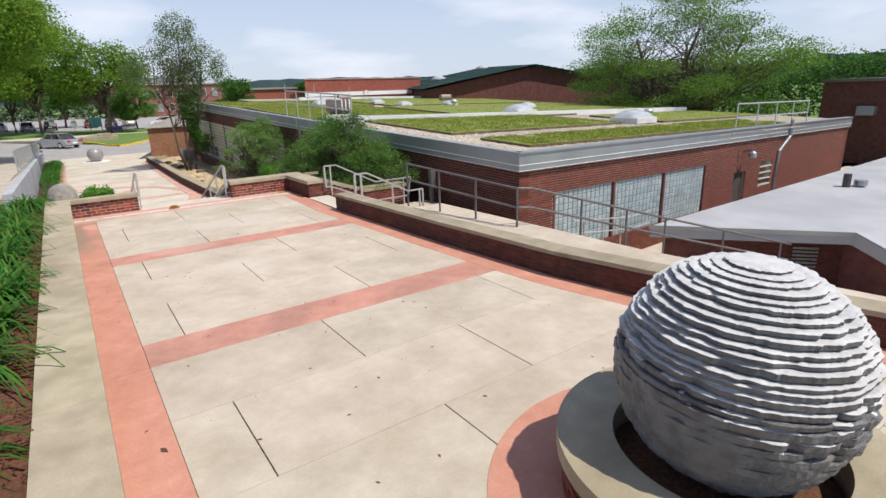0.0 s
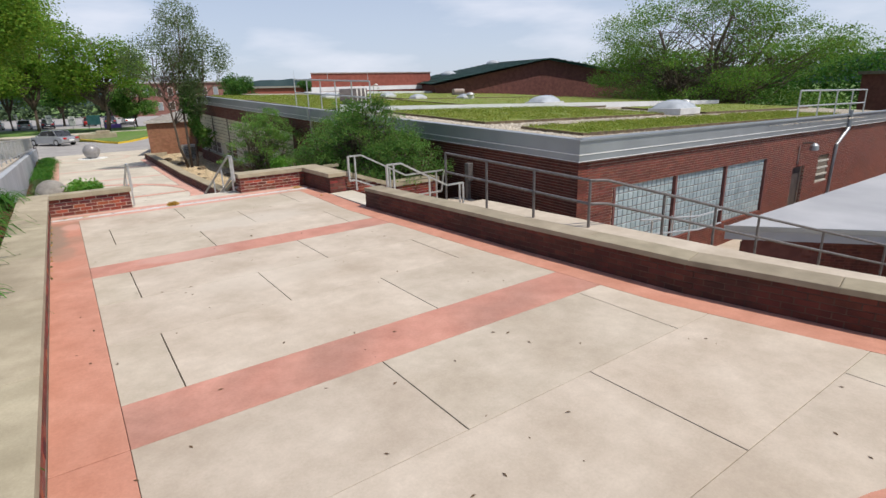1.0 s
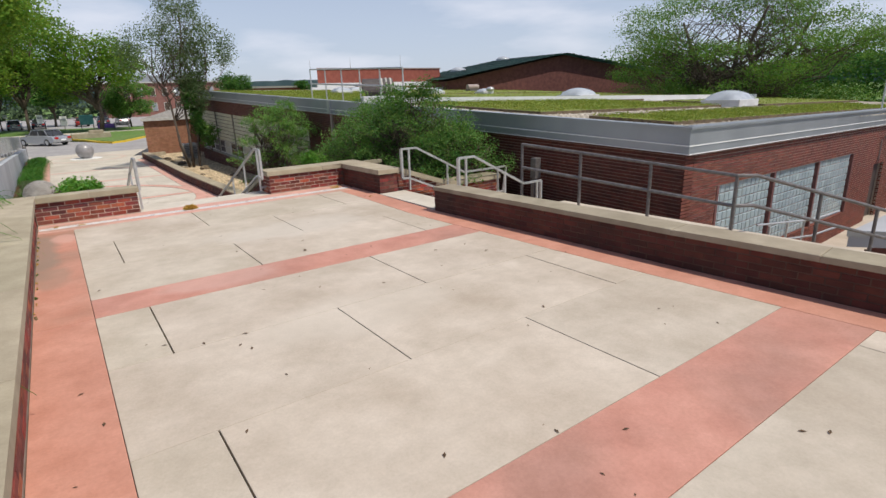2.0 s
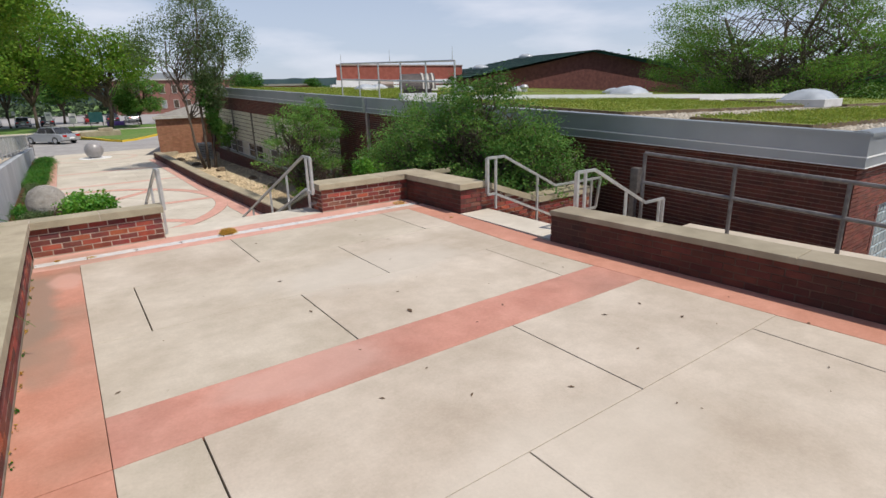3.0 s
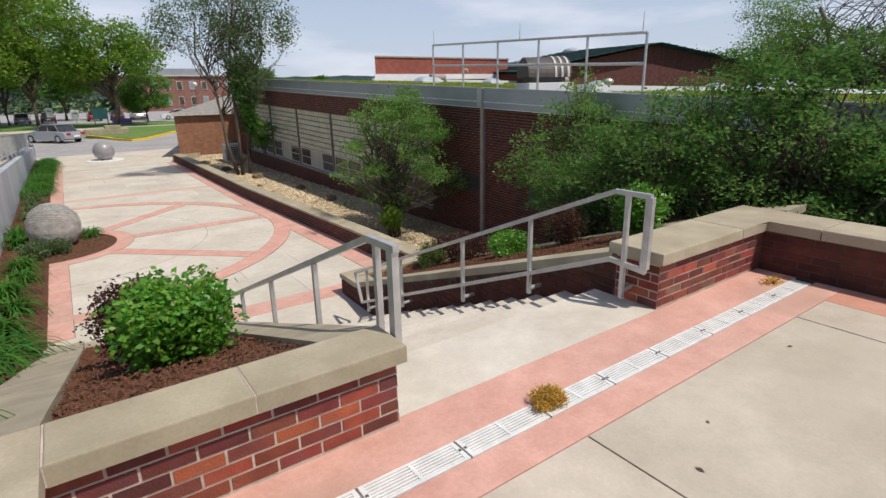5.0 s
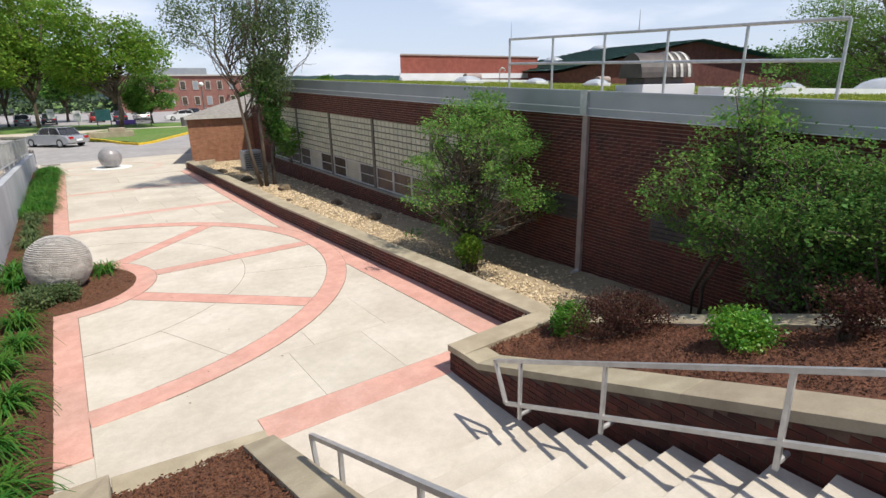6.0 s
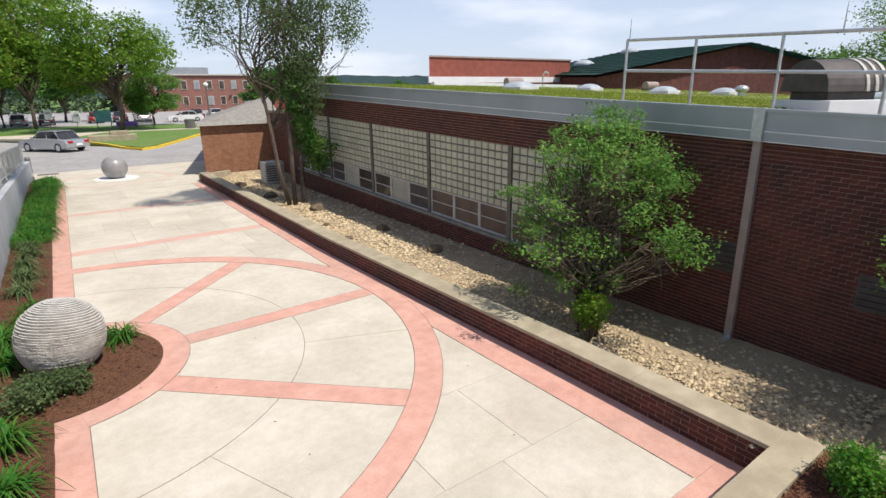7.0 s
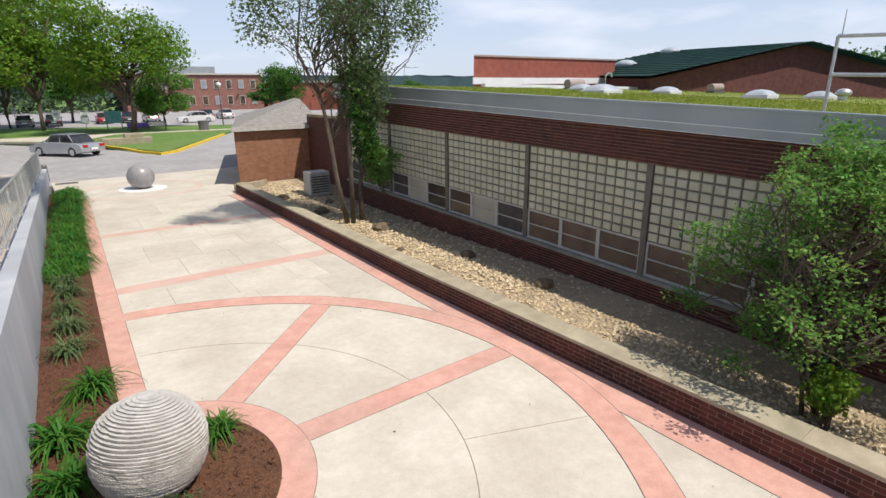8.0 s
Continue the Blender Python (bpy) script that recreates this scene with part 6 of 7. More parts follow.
def bush_tree(x, y, h, r, seed, n=5200, leaf=0.085, lean=(0, 0), material=None, low=0.25, stems=7, thick=0.032):
    rng = np.random.default_rng(seed + 500)
    z = bed_z(x, y)
    blobs = []
    while len(blobs) < 120:
        a, q, t = rng.uniform(0, 6.28), rng.uniform(0.02, 1.25) ** 0.6, rng.uniform(0, 1) ** 0.9
        wide = (0.35 + 0.65 * math.sin(math.pi * min(1, 0.18 + 0.95 * t)))
        if q * r * wide < 0.35 * r * (1 - t) and rng.uniform() < 0.6:
            continue
        s = rng.uniform(0.08, 0.25) * (1.1 if t < 0.8 else 0.7)
        blobs.append(((q * r * wide * math.cos(a) + lean[0], q * r * wide * math.sin(a) + lean[1], h * (low + 0.06 + (0.92 - low) * t) + rng.normal() * 0.08), (s * 1.6, s * 1.6, 0.5 * s + 0.05), 0.02 + s * s))
    trunks = [((rng.normal() * 0.1, rng.normal() * 0.1, -0.1), (rng.normal() * r * 0.22 + lean[0], rng.normal() * r * 0.22 + lean[1], h * rng.uniform(0.6, 0.85))) for _ in range(stems)]
    return tree("serviceberry_tree", "multi-stemmed small tree with fine green leaves beside the brick wall", (x, y, z), trunks, blobs, n, leaf, material or M_LEAFMID, seed, 11, 0.085, thick, 22 if stems > 3 else 34, 0.25 if stems > 3 else 0.45, "small trees along the wall", flat=0.6, level=0.35)


bush_tree(6.72, 18.45, 3.8, 1.75, 201, 21500, 0.06, (0.35, 0.35), low=0.13)
bush_tree(8.0, 13.95, 3.95, 1.15, 202, 10500, 0.058, (0.1, -0.4), low=0.28, stems=2, thick=0.045)
bush_tree(7.1, 12.1, 3.2, 1.2, 203, 12500, 0.052, material=M_LEAFBUSH, low=0.40)
bush_tree(7.0, 10.6, 3.75, 1.35, 204, 18000, 0.052, material=M_LEAFBUSH, low=0.40)
bush_tree(7.1, 9.3, 4.25, 1.35, 205, 21000, 0.052, material=M_LEAFBUSH, low=0.40)
bush_tree(7.5, 8.45, 3.35, 1.2, 207, 17000, 0.052, (-0.1, -0.25), M_LEAFBUSH, low=0.50)
shrub("young_sucker", "bright green leafy suckers at the foot of the small tree", 6.45, 18.25, bed_z(6.45, 18.25), 0.38, 0.38, 0.9, M_LEAFSPRING, 45, 0.08, 900)

tree("slender_tree", "tall slender tree with drooping twigs and sparse grey-green leaves", (6.3, 31.4, -1.87),
     [((0, 0, -0.1), (0.5, 0, 8.6)), ((0.35, 0.1, -0.1), (1.6, 0.3, 6.8)), ((-0.2, 0, 0), (-1.1, 0.2, 6.4))],
     [((0.4, 0, 7.2), (1.7, 1.6, 1.7), 2.0), ((-1.3, 0, 6.3), (1.5, 1.3, 1.3), 1.0), ((1.7, 0, 6.6), (1.4, 1.3, 1.3), 1.0), ((0.5, 0, 8.7), (1.1, 1.0, 0.8), 0.6), ((0.5, 0, 5.4), (1.1, 1.0, 1.2), 1.5), ((0.6, 0, 4.0), (0.75, 0.7, 1.2), 1.5), ((2.6, 0, 6.1), (0.6, 0.6, 0.9), 0.3), ((-2.4, 0, 6.0), (0.6, 0.6, 0.9), 0.3)],
     24000, 0.09, M_LEAFGREY, 301, 10, 0.13, 0.085, 32, 0.40, droop=0.6, level=1.0, flat=1.0)
for dx, dz, rr, hh, ss in ((0.45, 1.5, 0.5, 1.8, 46), (1.1, 0.8, 0.62, 1.6, 47), (0.35, 2.9, 0.6, 1.9, 48)):
    shrub("young_sucker", "leafy green shoots growing up the slender tree", 6.3 + dx, 31.3, -1.87 + dz, rr, rr, hh, M_LEAFMID if ss == 47 else M_LEAFDARK, ss, 0.10, 2300)


def park_tree(x, y, h, r, seed, material, n=6500, leaf=0.42, trunk=0.22, base=LOW, lowest=0.25):
    rng = np.random.default_rng(seed + 900)
    blobs = [((rng.uniform(-0.65, 0.65) * r, rng.uniform(-0.65, 0.65) * r, h * rng.uniform(lowest + 0.15, 0.86)), (r * 0.45, r * 0.45, h * 0.14), 1.0) for _ in range(11)]
    tree("shade_tree", "broad leafy shade tree in spring green on the lawn", (x, y, base), [((0, 0, -0.2), (0.2, 0.1, h * 0.8)), ((0, 0, h * 0.2), (r * 0.4, 0, h * 0.75)), ((0, 0, h * 0.2), (-r * 0.4, 0.2, h * 0.75))],
         blobs, n, leaf, material, seed, 14, r * 0.085, trunk, 26, 0.3, "campus shade trees")


park_tree(5.4, 80.5, 14.0, 5.8, 401, M_LEAFSPRING, 21600, 0.299, 0.28)
park_tree(-2.2, 90.0, 16.0, 6.4, 402, M_LEAFSPRING, 26400, 0.35)
park_tree(-8.0, 82.0, 17.5, 7.0, 403, M_LEAFSPRING, 28800, 0.35)
park_tree(-5.6, 101.0, 13.0, 5.5, 404, M_LEAFMID, 14400, 0.374)
park_tree(9.8, 89.0, 7.2, 3.4, 405, M_LEAFMID, 12480, 0.267, 0.16, LOW, 0.1)
park_tree(-15.0, 88.0, 18.0, 7.5, 406, M_LEAFMID, 16800, 0.374)
park_tree(-22.0, 84.0, 15.0, 7.0, 407, M_LEAFSPRING, 16800, 0.374)
park_tree(1.0, 110.0, 11.0, 5.0, 408, M_LEAFDARK, 12000, 0.374)
park_tree(-13.0, 118.0, 13.0, 6.0, 409, M_LEAFDARK, 12000, 0.416)
park_tree(-30.0, 100.0, 15.0, 7.0, 410, M_LEAFMID, 14400, 0.416)
park_tree(-4.7, 37.2, 12.5, 5.3, 411, M_LEAFSPRING, 90000, 0.16, 0.26, LOW, 0.44)
park_tree(-10.0, 62.0, 15.5, 6.0, 412, M_LEAFSPRING, 52000, 0.24, 0.28, LOW, 0.3)
park_tree(27.0, 96.0, 8.5, 3.4, 413, M_LEAFDARK, 8400, 0.283)

rng = np.random.default_rng(51)
blobs = []
while len(blobs) < 110:
    p = (rng.uniform(-7.0, 7.0), rng.uniform(-9.0, 9.0), rng.uniform(4.0, 12.6))
    e = (p[0] / 7.0) ** 2 + (p[1] / 9.0) ** 2 + ((p[2] - 6.8) / 5.9) ** 2
    if 0.2 < e < 1.0:
        blobs.append((p, (1.5, 1.5, 0.55), 1.0))
tree("spreading_tree", "large spreading multi-trunk tree with fresh thin leaves behind the planted roof", (38.5, 17.3, -3.4),
     [((rng.normal() * 0.3, rng.normal() * 0.3, 0), (3.6 * math.cos(a), 5.0 * math.sin(a), rng.uniform(7.0, 9.5))) for a in (0.3, 1.2, 2.0, 2.9, 3.8, 4.6, 5.5)], blobs, 92000, 0.12, M_LEAFTREE, 501, 24, 0.34, 0.26, 46, 0.2)
woods = thing("far_woods", "dark belt of distant trees behind the court buildings", "trees", kind="stuff")
V, F = [], []
for i in range(60000):
    a = rng.uniform(0, 1)
    x0, y0 = 60 + 50 * a, 44 - 75 * a
    hgt = 7.0 + 1.2 * math.sin(a * 23) + 0.6 * math.sin(a * 71) + rng.normal() * 0.25
    p = np.array((x0 + rng.normal() * 2, y0 + rng.normal() * 2, -3 + rng.uniform(0, 1) ** 0.55 * hgt))
    v, f = leaves([p], 0.40, rng)
    F.append(tuple(j + len(V) for j in f[0]))
    V += v
raw("foliage", V, F, M_LEAFDARK, woods)
V, F = [], []
for i in range(9000):
    a = rng.uniform(0, 1)
    x0, y0 = -70 + 160 * a, 175 - 20 * a
    hgt = 5.2 + 1.2 * math.sin(a * 31) + rng.normal() * 0.5
    p = np.array((x0 + rng.normal() * 4, y0 + rng.normal() * 4, -3 + rng.uniform(0, 1) ** 0.7 * hgt))
    v, f = leaves([p], 1.2, rng)
    F.append(tuple(j + len(V) for j in f[0]))
    V += v
woods2 = thing("far_woods", "green belt of distant trees beyond the parking lot", "trees", kind="stuff")
raw("foliage", V, F, M_FARTREE, woods2)
for k, (x, y, h) in enumerate(((62, 150, 8.5), (33, 120, 6.0), (70, 128, 6.5))):
    park_tree(x, y, h, 4.0, 420 + k, M_LEAFDARK, 2600, 0.5)

# ---- gravel, rocks and litter ----
rng = np.random.default_rng(61)
V, F = [], []
for _ in range(15000):
    y = 14.6 + 25.5 * rng.uniform() ** 1.7
    x = rng.uniform(4.97, 7.2 if rng.uniform() < 0.7 else 8.3)
    if y < 14.95 and x < 5.2:
        continue
    s = rng.uniform(0.018, 0.045) * (1 + 0.3 * (y > 24))
    z = bed_z(x, y) + s * 0.35
    a = rng.uniform(0, 3.14)
    c, q = math.cos(a), math.sin(a)
    k = len(V)
    for dx, dy, dz in ((1.3, 0, 0), (0, 0.9, 0), (-1.2, 0, 0.1), (0, -1, 0), (0.1, 0.1, 0.75), (0, 0, -0.6)):
        V.append((x + s * (dx * c - dy * q), y + s * (dx * q + dy * c), z + s * dz))
    F += [(k, k + 1, k + 4), (k + 1, k + 2, k + 4), (k + 2, k + 3, k + 4), (k + 3, k, k + 4), (k + 1, k, k + 5), (k + 2, k + 1, k + 5), (k + 3, k + 2, k + 5), (k, k + 3, k + 5)]
tagged(raw("gravel_stones", V, F, M_GRAVEL), "loose tan river stones in the planter bed", "gravel", kind="stuff")


def chips(name, label, n, region, zf, seed, keep=lambda x, y: True):
    r = np.random.default_rng(seed)
    V, F = [], []
    for _ in range(n):
        x, y = r.uniform(region[0], region[1]), r.uniform(region[2], region[3])
        if not keep(x, y):
            continue
        a, L, w = r.uniform(0, 6.28), r.uniform(0.014, 0.045), r.uniform(0.003, 0.008)
        d, s = Vector((math.cos(a), math.sin(a), r.uniform(-0.4, 0.4))) * L / 2, Vector((-math.sin(a), math.cos(a), r.uniform(-0.5, 0.5))) * w
        c = Vector((x, y, zf(x, y) + r.uniform(0.005, 0.035)))
        k = len(V)
        V += [c - d - s, c + d - s, c + d + s, c - d + s, c + Vector((0, 0, 0.012))]
        F += [(k, k + 1, k + 4), (k + 1, k + 2, k + 4), (k + 2, k + 3, k + 4), (k + 3, k, k + 4)]
    tagged(raw(name, V, F, M_MULCH), label, "mulch", kind="stuff")


chips("mulch_chips", "loose bark chips on the stair planter", 5200, (-0.42, 0.72, 8.74, 14.6), lambda x, y: slope_top(x, y) - 0.06, 62)
chips("mulch_chips", "loose bark chips beside the stairs", 8000, (3.80, 5.34, 9.0, 14.5), lambda x, y: bed_z(x, y) + 0.04, 63)
chips("mulch_chips", "loose bark chips under the daylilies", 9000, (-2.6, -0.88, -8, 14.8), left_z, 64)
chips("mulch_chips", "bark chips spilled on the edge of the walk", 1500, (-1.0, 0.75, 15.6, 34), lambda x, y: LOW - 0.006, 66, lambda x, y: (-0.93 < x < -0.93 + 0.12 * abs(noise.noise((y * 1.7, 0, 2))) * 1.6 and not 20.3 < y < 23.4) or 1.41 < math.hypot(x - ARC[0], y - ARC[1]) < 1.41 + 0.16 * abs(noise.noise((x * 3, y * 3, 5))))
chips("mulch_chips", "loose bark chips round the stone globe", 8000, (-1.75, 0.5, 15, 30), lambda x, y: LOW + 0.04, 65, lambda x, y: x < -0.93 or math.hypot(x - ARC[0], y - ARC[1]) < 1.38)


def rock(x, y, r, seed, tall=0.7):
    bm = bmesh.new()
    bmesh.ops.create_icosphere(bm, subdivisions=3, radius=r)
    for v in bm.verts:
        v.co *= 1 + 0.28 * noise.noise(v.co * (1.6 / r) + Vector((seed * 7, 0, 0)))
        v.co.z *= tall
        v.co.z = max(v.co.z, -r * 0.3)
    o = obj("field_rock", bm, M_ROCK)
    o.location = (x, y, bed_z(x, y) + r * 0.2)
    tagged(o, "rough brown field rock in the gravel bed", "rock", "rocks in the gravel")


for k, (x, y, r) in enumerate(((6.63, 30.2, 0.26), (6.05, 33.3, 0.24), (5.75, 36.4, 0.26), (7.2, 26.6, 0.19), (7.3, 24.0, 0.2), (5.9, 26.2, 0.13), (6.9, 34.6, 0.16), (6.0, 28.0, 0.12))):
    rock(x, y, r * 1.0, k)
rng = np.random.default_rng(71)
V, F = [], []
for _ in range(110):
    x, y = rng.uniform(-0.4, 4.6), rng.uniform(-4.2, 8.0)
    s, a = rng.uniform(0.006, 0.022), rng.uniform(0, 6.28)
    if rng.uniform() < 0.05:
        s *= 2.0
    c, q = math.cos(a), math.sin(a)
    k = len(V)
    for dx, dy, dz in ((1.3, 0, 0.15), (0, 0.5, 0.4), (-1.2, 0.1, 0.1), (0, -0.5, 0.3)):
        V.append((x + s * (dx * c - dy * q), y + s * (dx * q + dy * c), 0.003 + s * dz * 0.6))
    F += [(k, k + 1, k + 2), (k, k + 2, k + 3)]
for _ in range(40):
    x, y = rng.uniform(-0.4, 4.2), rng.uniform(15.5, 33)
    s, a = rng.uniform(0.01, 0.022), rng.uniform(0, 6.28)
    c, q = math.cos(a), math.sin(a)
    k = len(V)
    for dx, dy, dz in ((1.3, 0, 0.15), (0, 0.5, 0.4), (-1.2, 0.1, 0.1), (0, -0.5, 0.3)):
        V.append((x + s * (dx * c - dy * q), y + s * (dx * q + dy * c), LOW + 0.012 + s * dz * 0.6))
    F += [(k, k + 1, k + 2), (k, k + 2, k + 3)]
tagged(raw("leaf_litter", V, F, M_DEBRIS), "scattered dry leaf bits on the paving", "litter", kind="stuff")
ac = thing("condenser_unit", "grey air-conditioning condenser by the annex wall", "equipment", (7.15, 36.3, bed_z(7.15, 36.3)))
part("case", box(-0.42, 0.42, -0.35, 0.35, 0.05, 0.95, 0.02), M_FRAME, ac)
part("foot", box(-0.45, 0.45, -0.4, 0.4, -0.05, 0.05), M_SILL, ac)
for i in range(7):
    part("grille", box(-0.36, 0.36, -0.37, -0.352, 0.15 + i * 0.1, 0.19 + i * 0.1), M_DARK, ac)


# ---- vehicles and street things ----
def sedan(label, x, y, z, turn, paint, group=""):
    e = thing("sedan_car", label, "car", (x, y, z), group)
    e.rotation_euler = (0, 0, radians(turn))
    prof = [(-2.35, 0.34), (-2.38, 0.62), (-2.2, 0.86), (-1.55, 0.93), (-0.6, 0.95), (0.75, 0.95), (1.7, 0.84), (2.25, 0.70), (2.38, 0.50), (2.3, 0.26), (1.75, 0.22), (-1.75, 0.22)]
    def loft(profile, half, tuck):
        bm = bmesh.new()
        secs = []
        for t in (-1, -0.9, 0.9, 1):
            s = 1 - (tuck if abs(t) == 1 else 0)
            secs.append([bm.verts.new((px * (1 - 0.03 * (abs(t) == 1)), t * half, 0.22 + (pz - 0.22) * s)) for px, pz in profile])
        for a, b in zip(secs, secs[1:]):
            for i in range(len(profile)):
                bm.faces.new((a[i], a[(i + 1) % len(profile)], b[(i + 1) % len(profile)], b[i]))
        bm.faces.new(secs[0])
        bm.faces.new(secs[-1][::-1])
        bmesh.ops.recalc_face_normals(bm, faces=bm.faces[:])
        return bm
    part("body", loft(prof, 0.90, 0.06), paint, e)
    cab = [(-1.75, 0.92), (-1.15, 1.36), (-0.35, 1.44), (0.35, 1.38), (1.15, 0.94)]
    part("glasshouse", loft(cab, 0.74, 0.05), M_CARGLASS, e, "dark tinted windows")
    part("roof_panel", box(-1.12, 0.34, -0.64, 0.64, 1.40, 1.455, 0.03), paint, e)
    for px in (-1.5, -0.4, 0.75):
        for s in (-0.73, 0.73):
            part("pillar", bar([(px, s * 1.02, 0.93), (px + (0.35 if px < -1 else 0 if px < 0 else -0.42), s * 0.95, 1.42)], 0.04, 0.06), paint, e)
    for px in (-1.45, 1.42):
        for s in (-1, 1):
            w = part("wheel", tube([(px, s * 0.70, 0.32), (px, s * 0.91, 0.32)], 0.32, 20), M_RUBBER, e)
            part("rim", tube([(px, s * 0.90, 0.32), (px, s * 0.922, 0.32)], 0.20, 14), M_STEEL, w)
    for s in (-0.62, 0.62):
        part("tail_lamp", box(-2.39, -2.25, s - 0.17, s + 0.17, 0.62, 0.80, 0.02), M_RED, e)
        part("headlight", box(2.16, 2.33, s - 0.18, s + 0.18, 0.56, 0.70, 0.02), M_DOME, e)
        part("mirror", box(0.72, 0.86, s * 1.5 - 0.08, s * 1.5 + 0.08, 0.92, 1.05, 0.03), paint, e)
    part("number_plate", box(-2.41, -2.385, -0.24, 0.24, 0.46, 0.60), M_WHITE, e, "plain white plate")
    return e


sedan("silver four-door sedan on the street", -0.6, 60.6, LOW - 0.01, 128, M_CAR)
M_CARW = mat("white_car_paint", (0.62, 0.62, 0.61), (0.68, 0.68, 0.67), 2, 0.25, bump=0)
M_CARD = mat("dark_car_paint", (0.03, 0.035, 0.05), (0.05, 0.055, 0.07), 2, 0.25, bump=0)
M_CARR = mat("red_car_paint", (0.20, 0.02, 0.02), (0.25, 0.03, 0.03), 2, 0.25, bump=0)
for x, y, tn, paint, word in ((14.9, 97.5, 178, M_CARW, "white"), (18.0, 106.0, 90, M_CARD, "dark blue"), (21.0, 106.5, 90, M_CARW, "white"), (7.5, 105.0, 88, M_CARD, "black"), (10.4, 105.3, 92, M_CAR, "grey"), (4.5, 105.0, 90, M_CARR, "red"), (-1.2, 104.0, 90, M_CARD, "dark"), (-4.2, 104.0, 90, M_CAR, "silver"), (-8.0, 108.0, 90, M_CARW, "white")):
    sedan(word + " sedan parked in the lot", x, y, LOW + 0.03, tn, paint, "parked cars")


def sign(x, y, w, h, z, label):
    s = thing("sign_post", label, "sign", (x, y, LOW + 0.12), "street signs")
    part("post", tube([(0, 0, 0), (0, 0, z + h)], 0.03, 6), M_DSTEEL, s)
    part("panel", box(-w / 2, w / 2, -0.05, -0.03, z, z + h, 0.01), M_WHITE, s)
    part("bar", box(-w * 0.35, w * 0.35, -0.056, -0.051, z + h * 0.55, z + h * 0.75), M_ALU, s)


sign(-5.2, 106.0, 0.5, 0.6, 1.6, "small white parking sign on a steel post")
sign(-0.8, 88.5, 0.7, 1.1, 1.1, "white campus sign on a steel post")
sign(1.8, 90.0, 0.8, 1.3, 0.6, "white campus sign on a steel post")
lp = thing("street_lamp", "dark post lamp with a white globe head", "lamp", (15.6, 85.5, LOW))
part("post", tube([(0, 0, 0), (0, 0, 4.6)], [0.09, 0.06], 10), M_DSTEEL, lp)
part("globe", lathe([(0.1, 4.6), (0.28, 4.75), (0.30, 4.95), (0.12, 5.12)], 14), M_WHITE, lp, "", True)
tb = thing("trash_bin", "dark round litter bin by the sidewalk", "bin", (11.9, 78.6, LOW + 0.12))
part("drum", lathe([(0.50, 0), (0.54, 0.85), (0.56, 0.95), (0.42, 1.0)], 18), M_DSTEEL, tb)
bl = thing("bollard", "short dark bollard beside the ramp", "bollard", (-1.75, 47.6, LOW))
part("post", lathe([(0.12, 0), (0.12, 0.75), (0.08, 0.82)], 12), M_DSTEEL, bl)
sp = thing("stone_planter", "low pale stone planter wall on the lawn corner", "planter", (3.6, 66.2, LOW + 0.05))
part("wall", box(-1.9, 1.6, -0.7, 0.7, 0, 0.55, 0.05), M_COPING, sp)
part("cap", box(-0.3, 1.0, -0.5, 0.5, 0.55, 0.85, 0.05), M_COPING, sp)
bt = thing("park_bench", "dark park bench under the trees", "bench", (8.0, 82.6, LOW + 0.13))
for i in range(4):
    part("slat", box(-0.9, 0.9, -0.24 + i * 0.13, -0.14 + i * 0.13, 0.42, 0.46), M_DSTEEL, bt)
for i in range(3):
    part("slat", box(-0.9, 0.9, 0.26, 0.30, 0.52 + i * 0.14, 0.62 + i * 0.14), M_DSTEEL, bt)
for s in (-0.8, 0.8):
    part("leg", box(s - 0.03, s + 0.03, -0.22, 0.3, 0, 0.5), M_DSTEEL, bt)
M_VIOLET = mat("violet_cloth", (0.16, 0.08, 0.36), (0.22, 0.12, 0.44), 3, 0.8, bump=0.1)
vt = thing("folding_table", "folding table with a violet cloth on the lawn", "table", (6.3, 84.0, LOW + 0.13))
part("cloth", box(-1.0, 1.0, -0.4, 0.4, 0.25, 0.76, 0.03), M_VIOLET, vt)
for s in (-0.85, 0.85):
    part("leg", tube([(s, 0, 0), (s, 0, 0.3)], 0.025, 6), M_DSTEEL, vt)
M_TEAL = mat("teal_panel", (0.10, 0.34, 0.32), (0.16, 0.42, 0.40), 3, 0.6, bump=0.05)
kb = thing("notice_board", "teal notice board under the trees", "sign", (4.3, 86.5, LOW + 0.13))
part("panel", box(-0.8, 0.8, -0.05, 0.05, 0.7, 2.0, 0.02), M_TEAL, kb)
for s in (-0.7, 0.7):
    part("post", tube([(s, 0, 0), (s, 0, 2.1)], 0.05, 8), M_DSTEEL, kb)
dg = thing("drain_cover", "dark cast iron drain cover in the apron", "drain", (-1.0, 46.4, LOW - 0.003))
part("plate", box(-0.45, 0.45, -0.25, 0.25, 0.0, 0.012), M_DSTEEL, dg)

# ---- other buildings ----
gym = thing("gymnasium", "broad brick gymnasium with a low green metal gable roof", "building")
GA, GB, GC = (26.3, 31.0, 2.75), (37.7, 31.0, 4.72), (49.1, 31.0, 2.8)
DEP = 14.0
gym.matrix_basis = Matrix.Translation((37.7, 31.3, 0)) @ Matrix.Rotation(radians(-19.1), 4, "Z") @ Matrix.Translation((-37.7, -31.0, 0))
bm = bmesh.new()
vs = [bm.verts.new(p) for p in ((GA[0] + 0.5, 31.6, -3), (GC[0] - 0.5, 31.6, -3), (GC[0] - 0.5, 31.6, GC[2] - 0.15), (GB[0], 31.6, GB[2] - 0.15), (GA[0] + 0.5, 31.6, GA[2] - 0.15))]
bm.faces.new(vs)
ex = bmesh.ops.extrude_face_region(bm, geom=bm.faces[:])
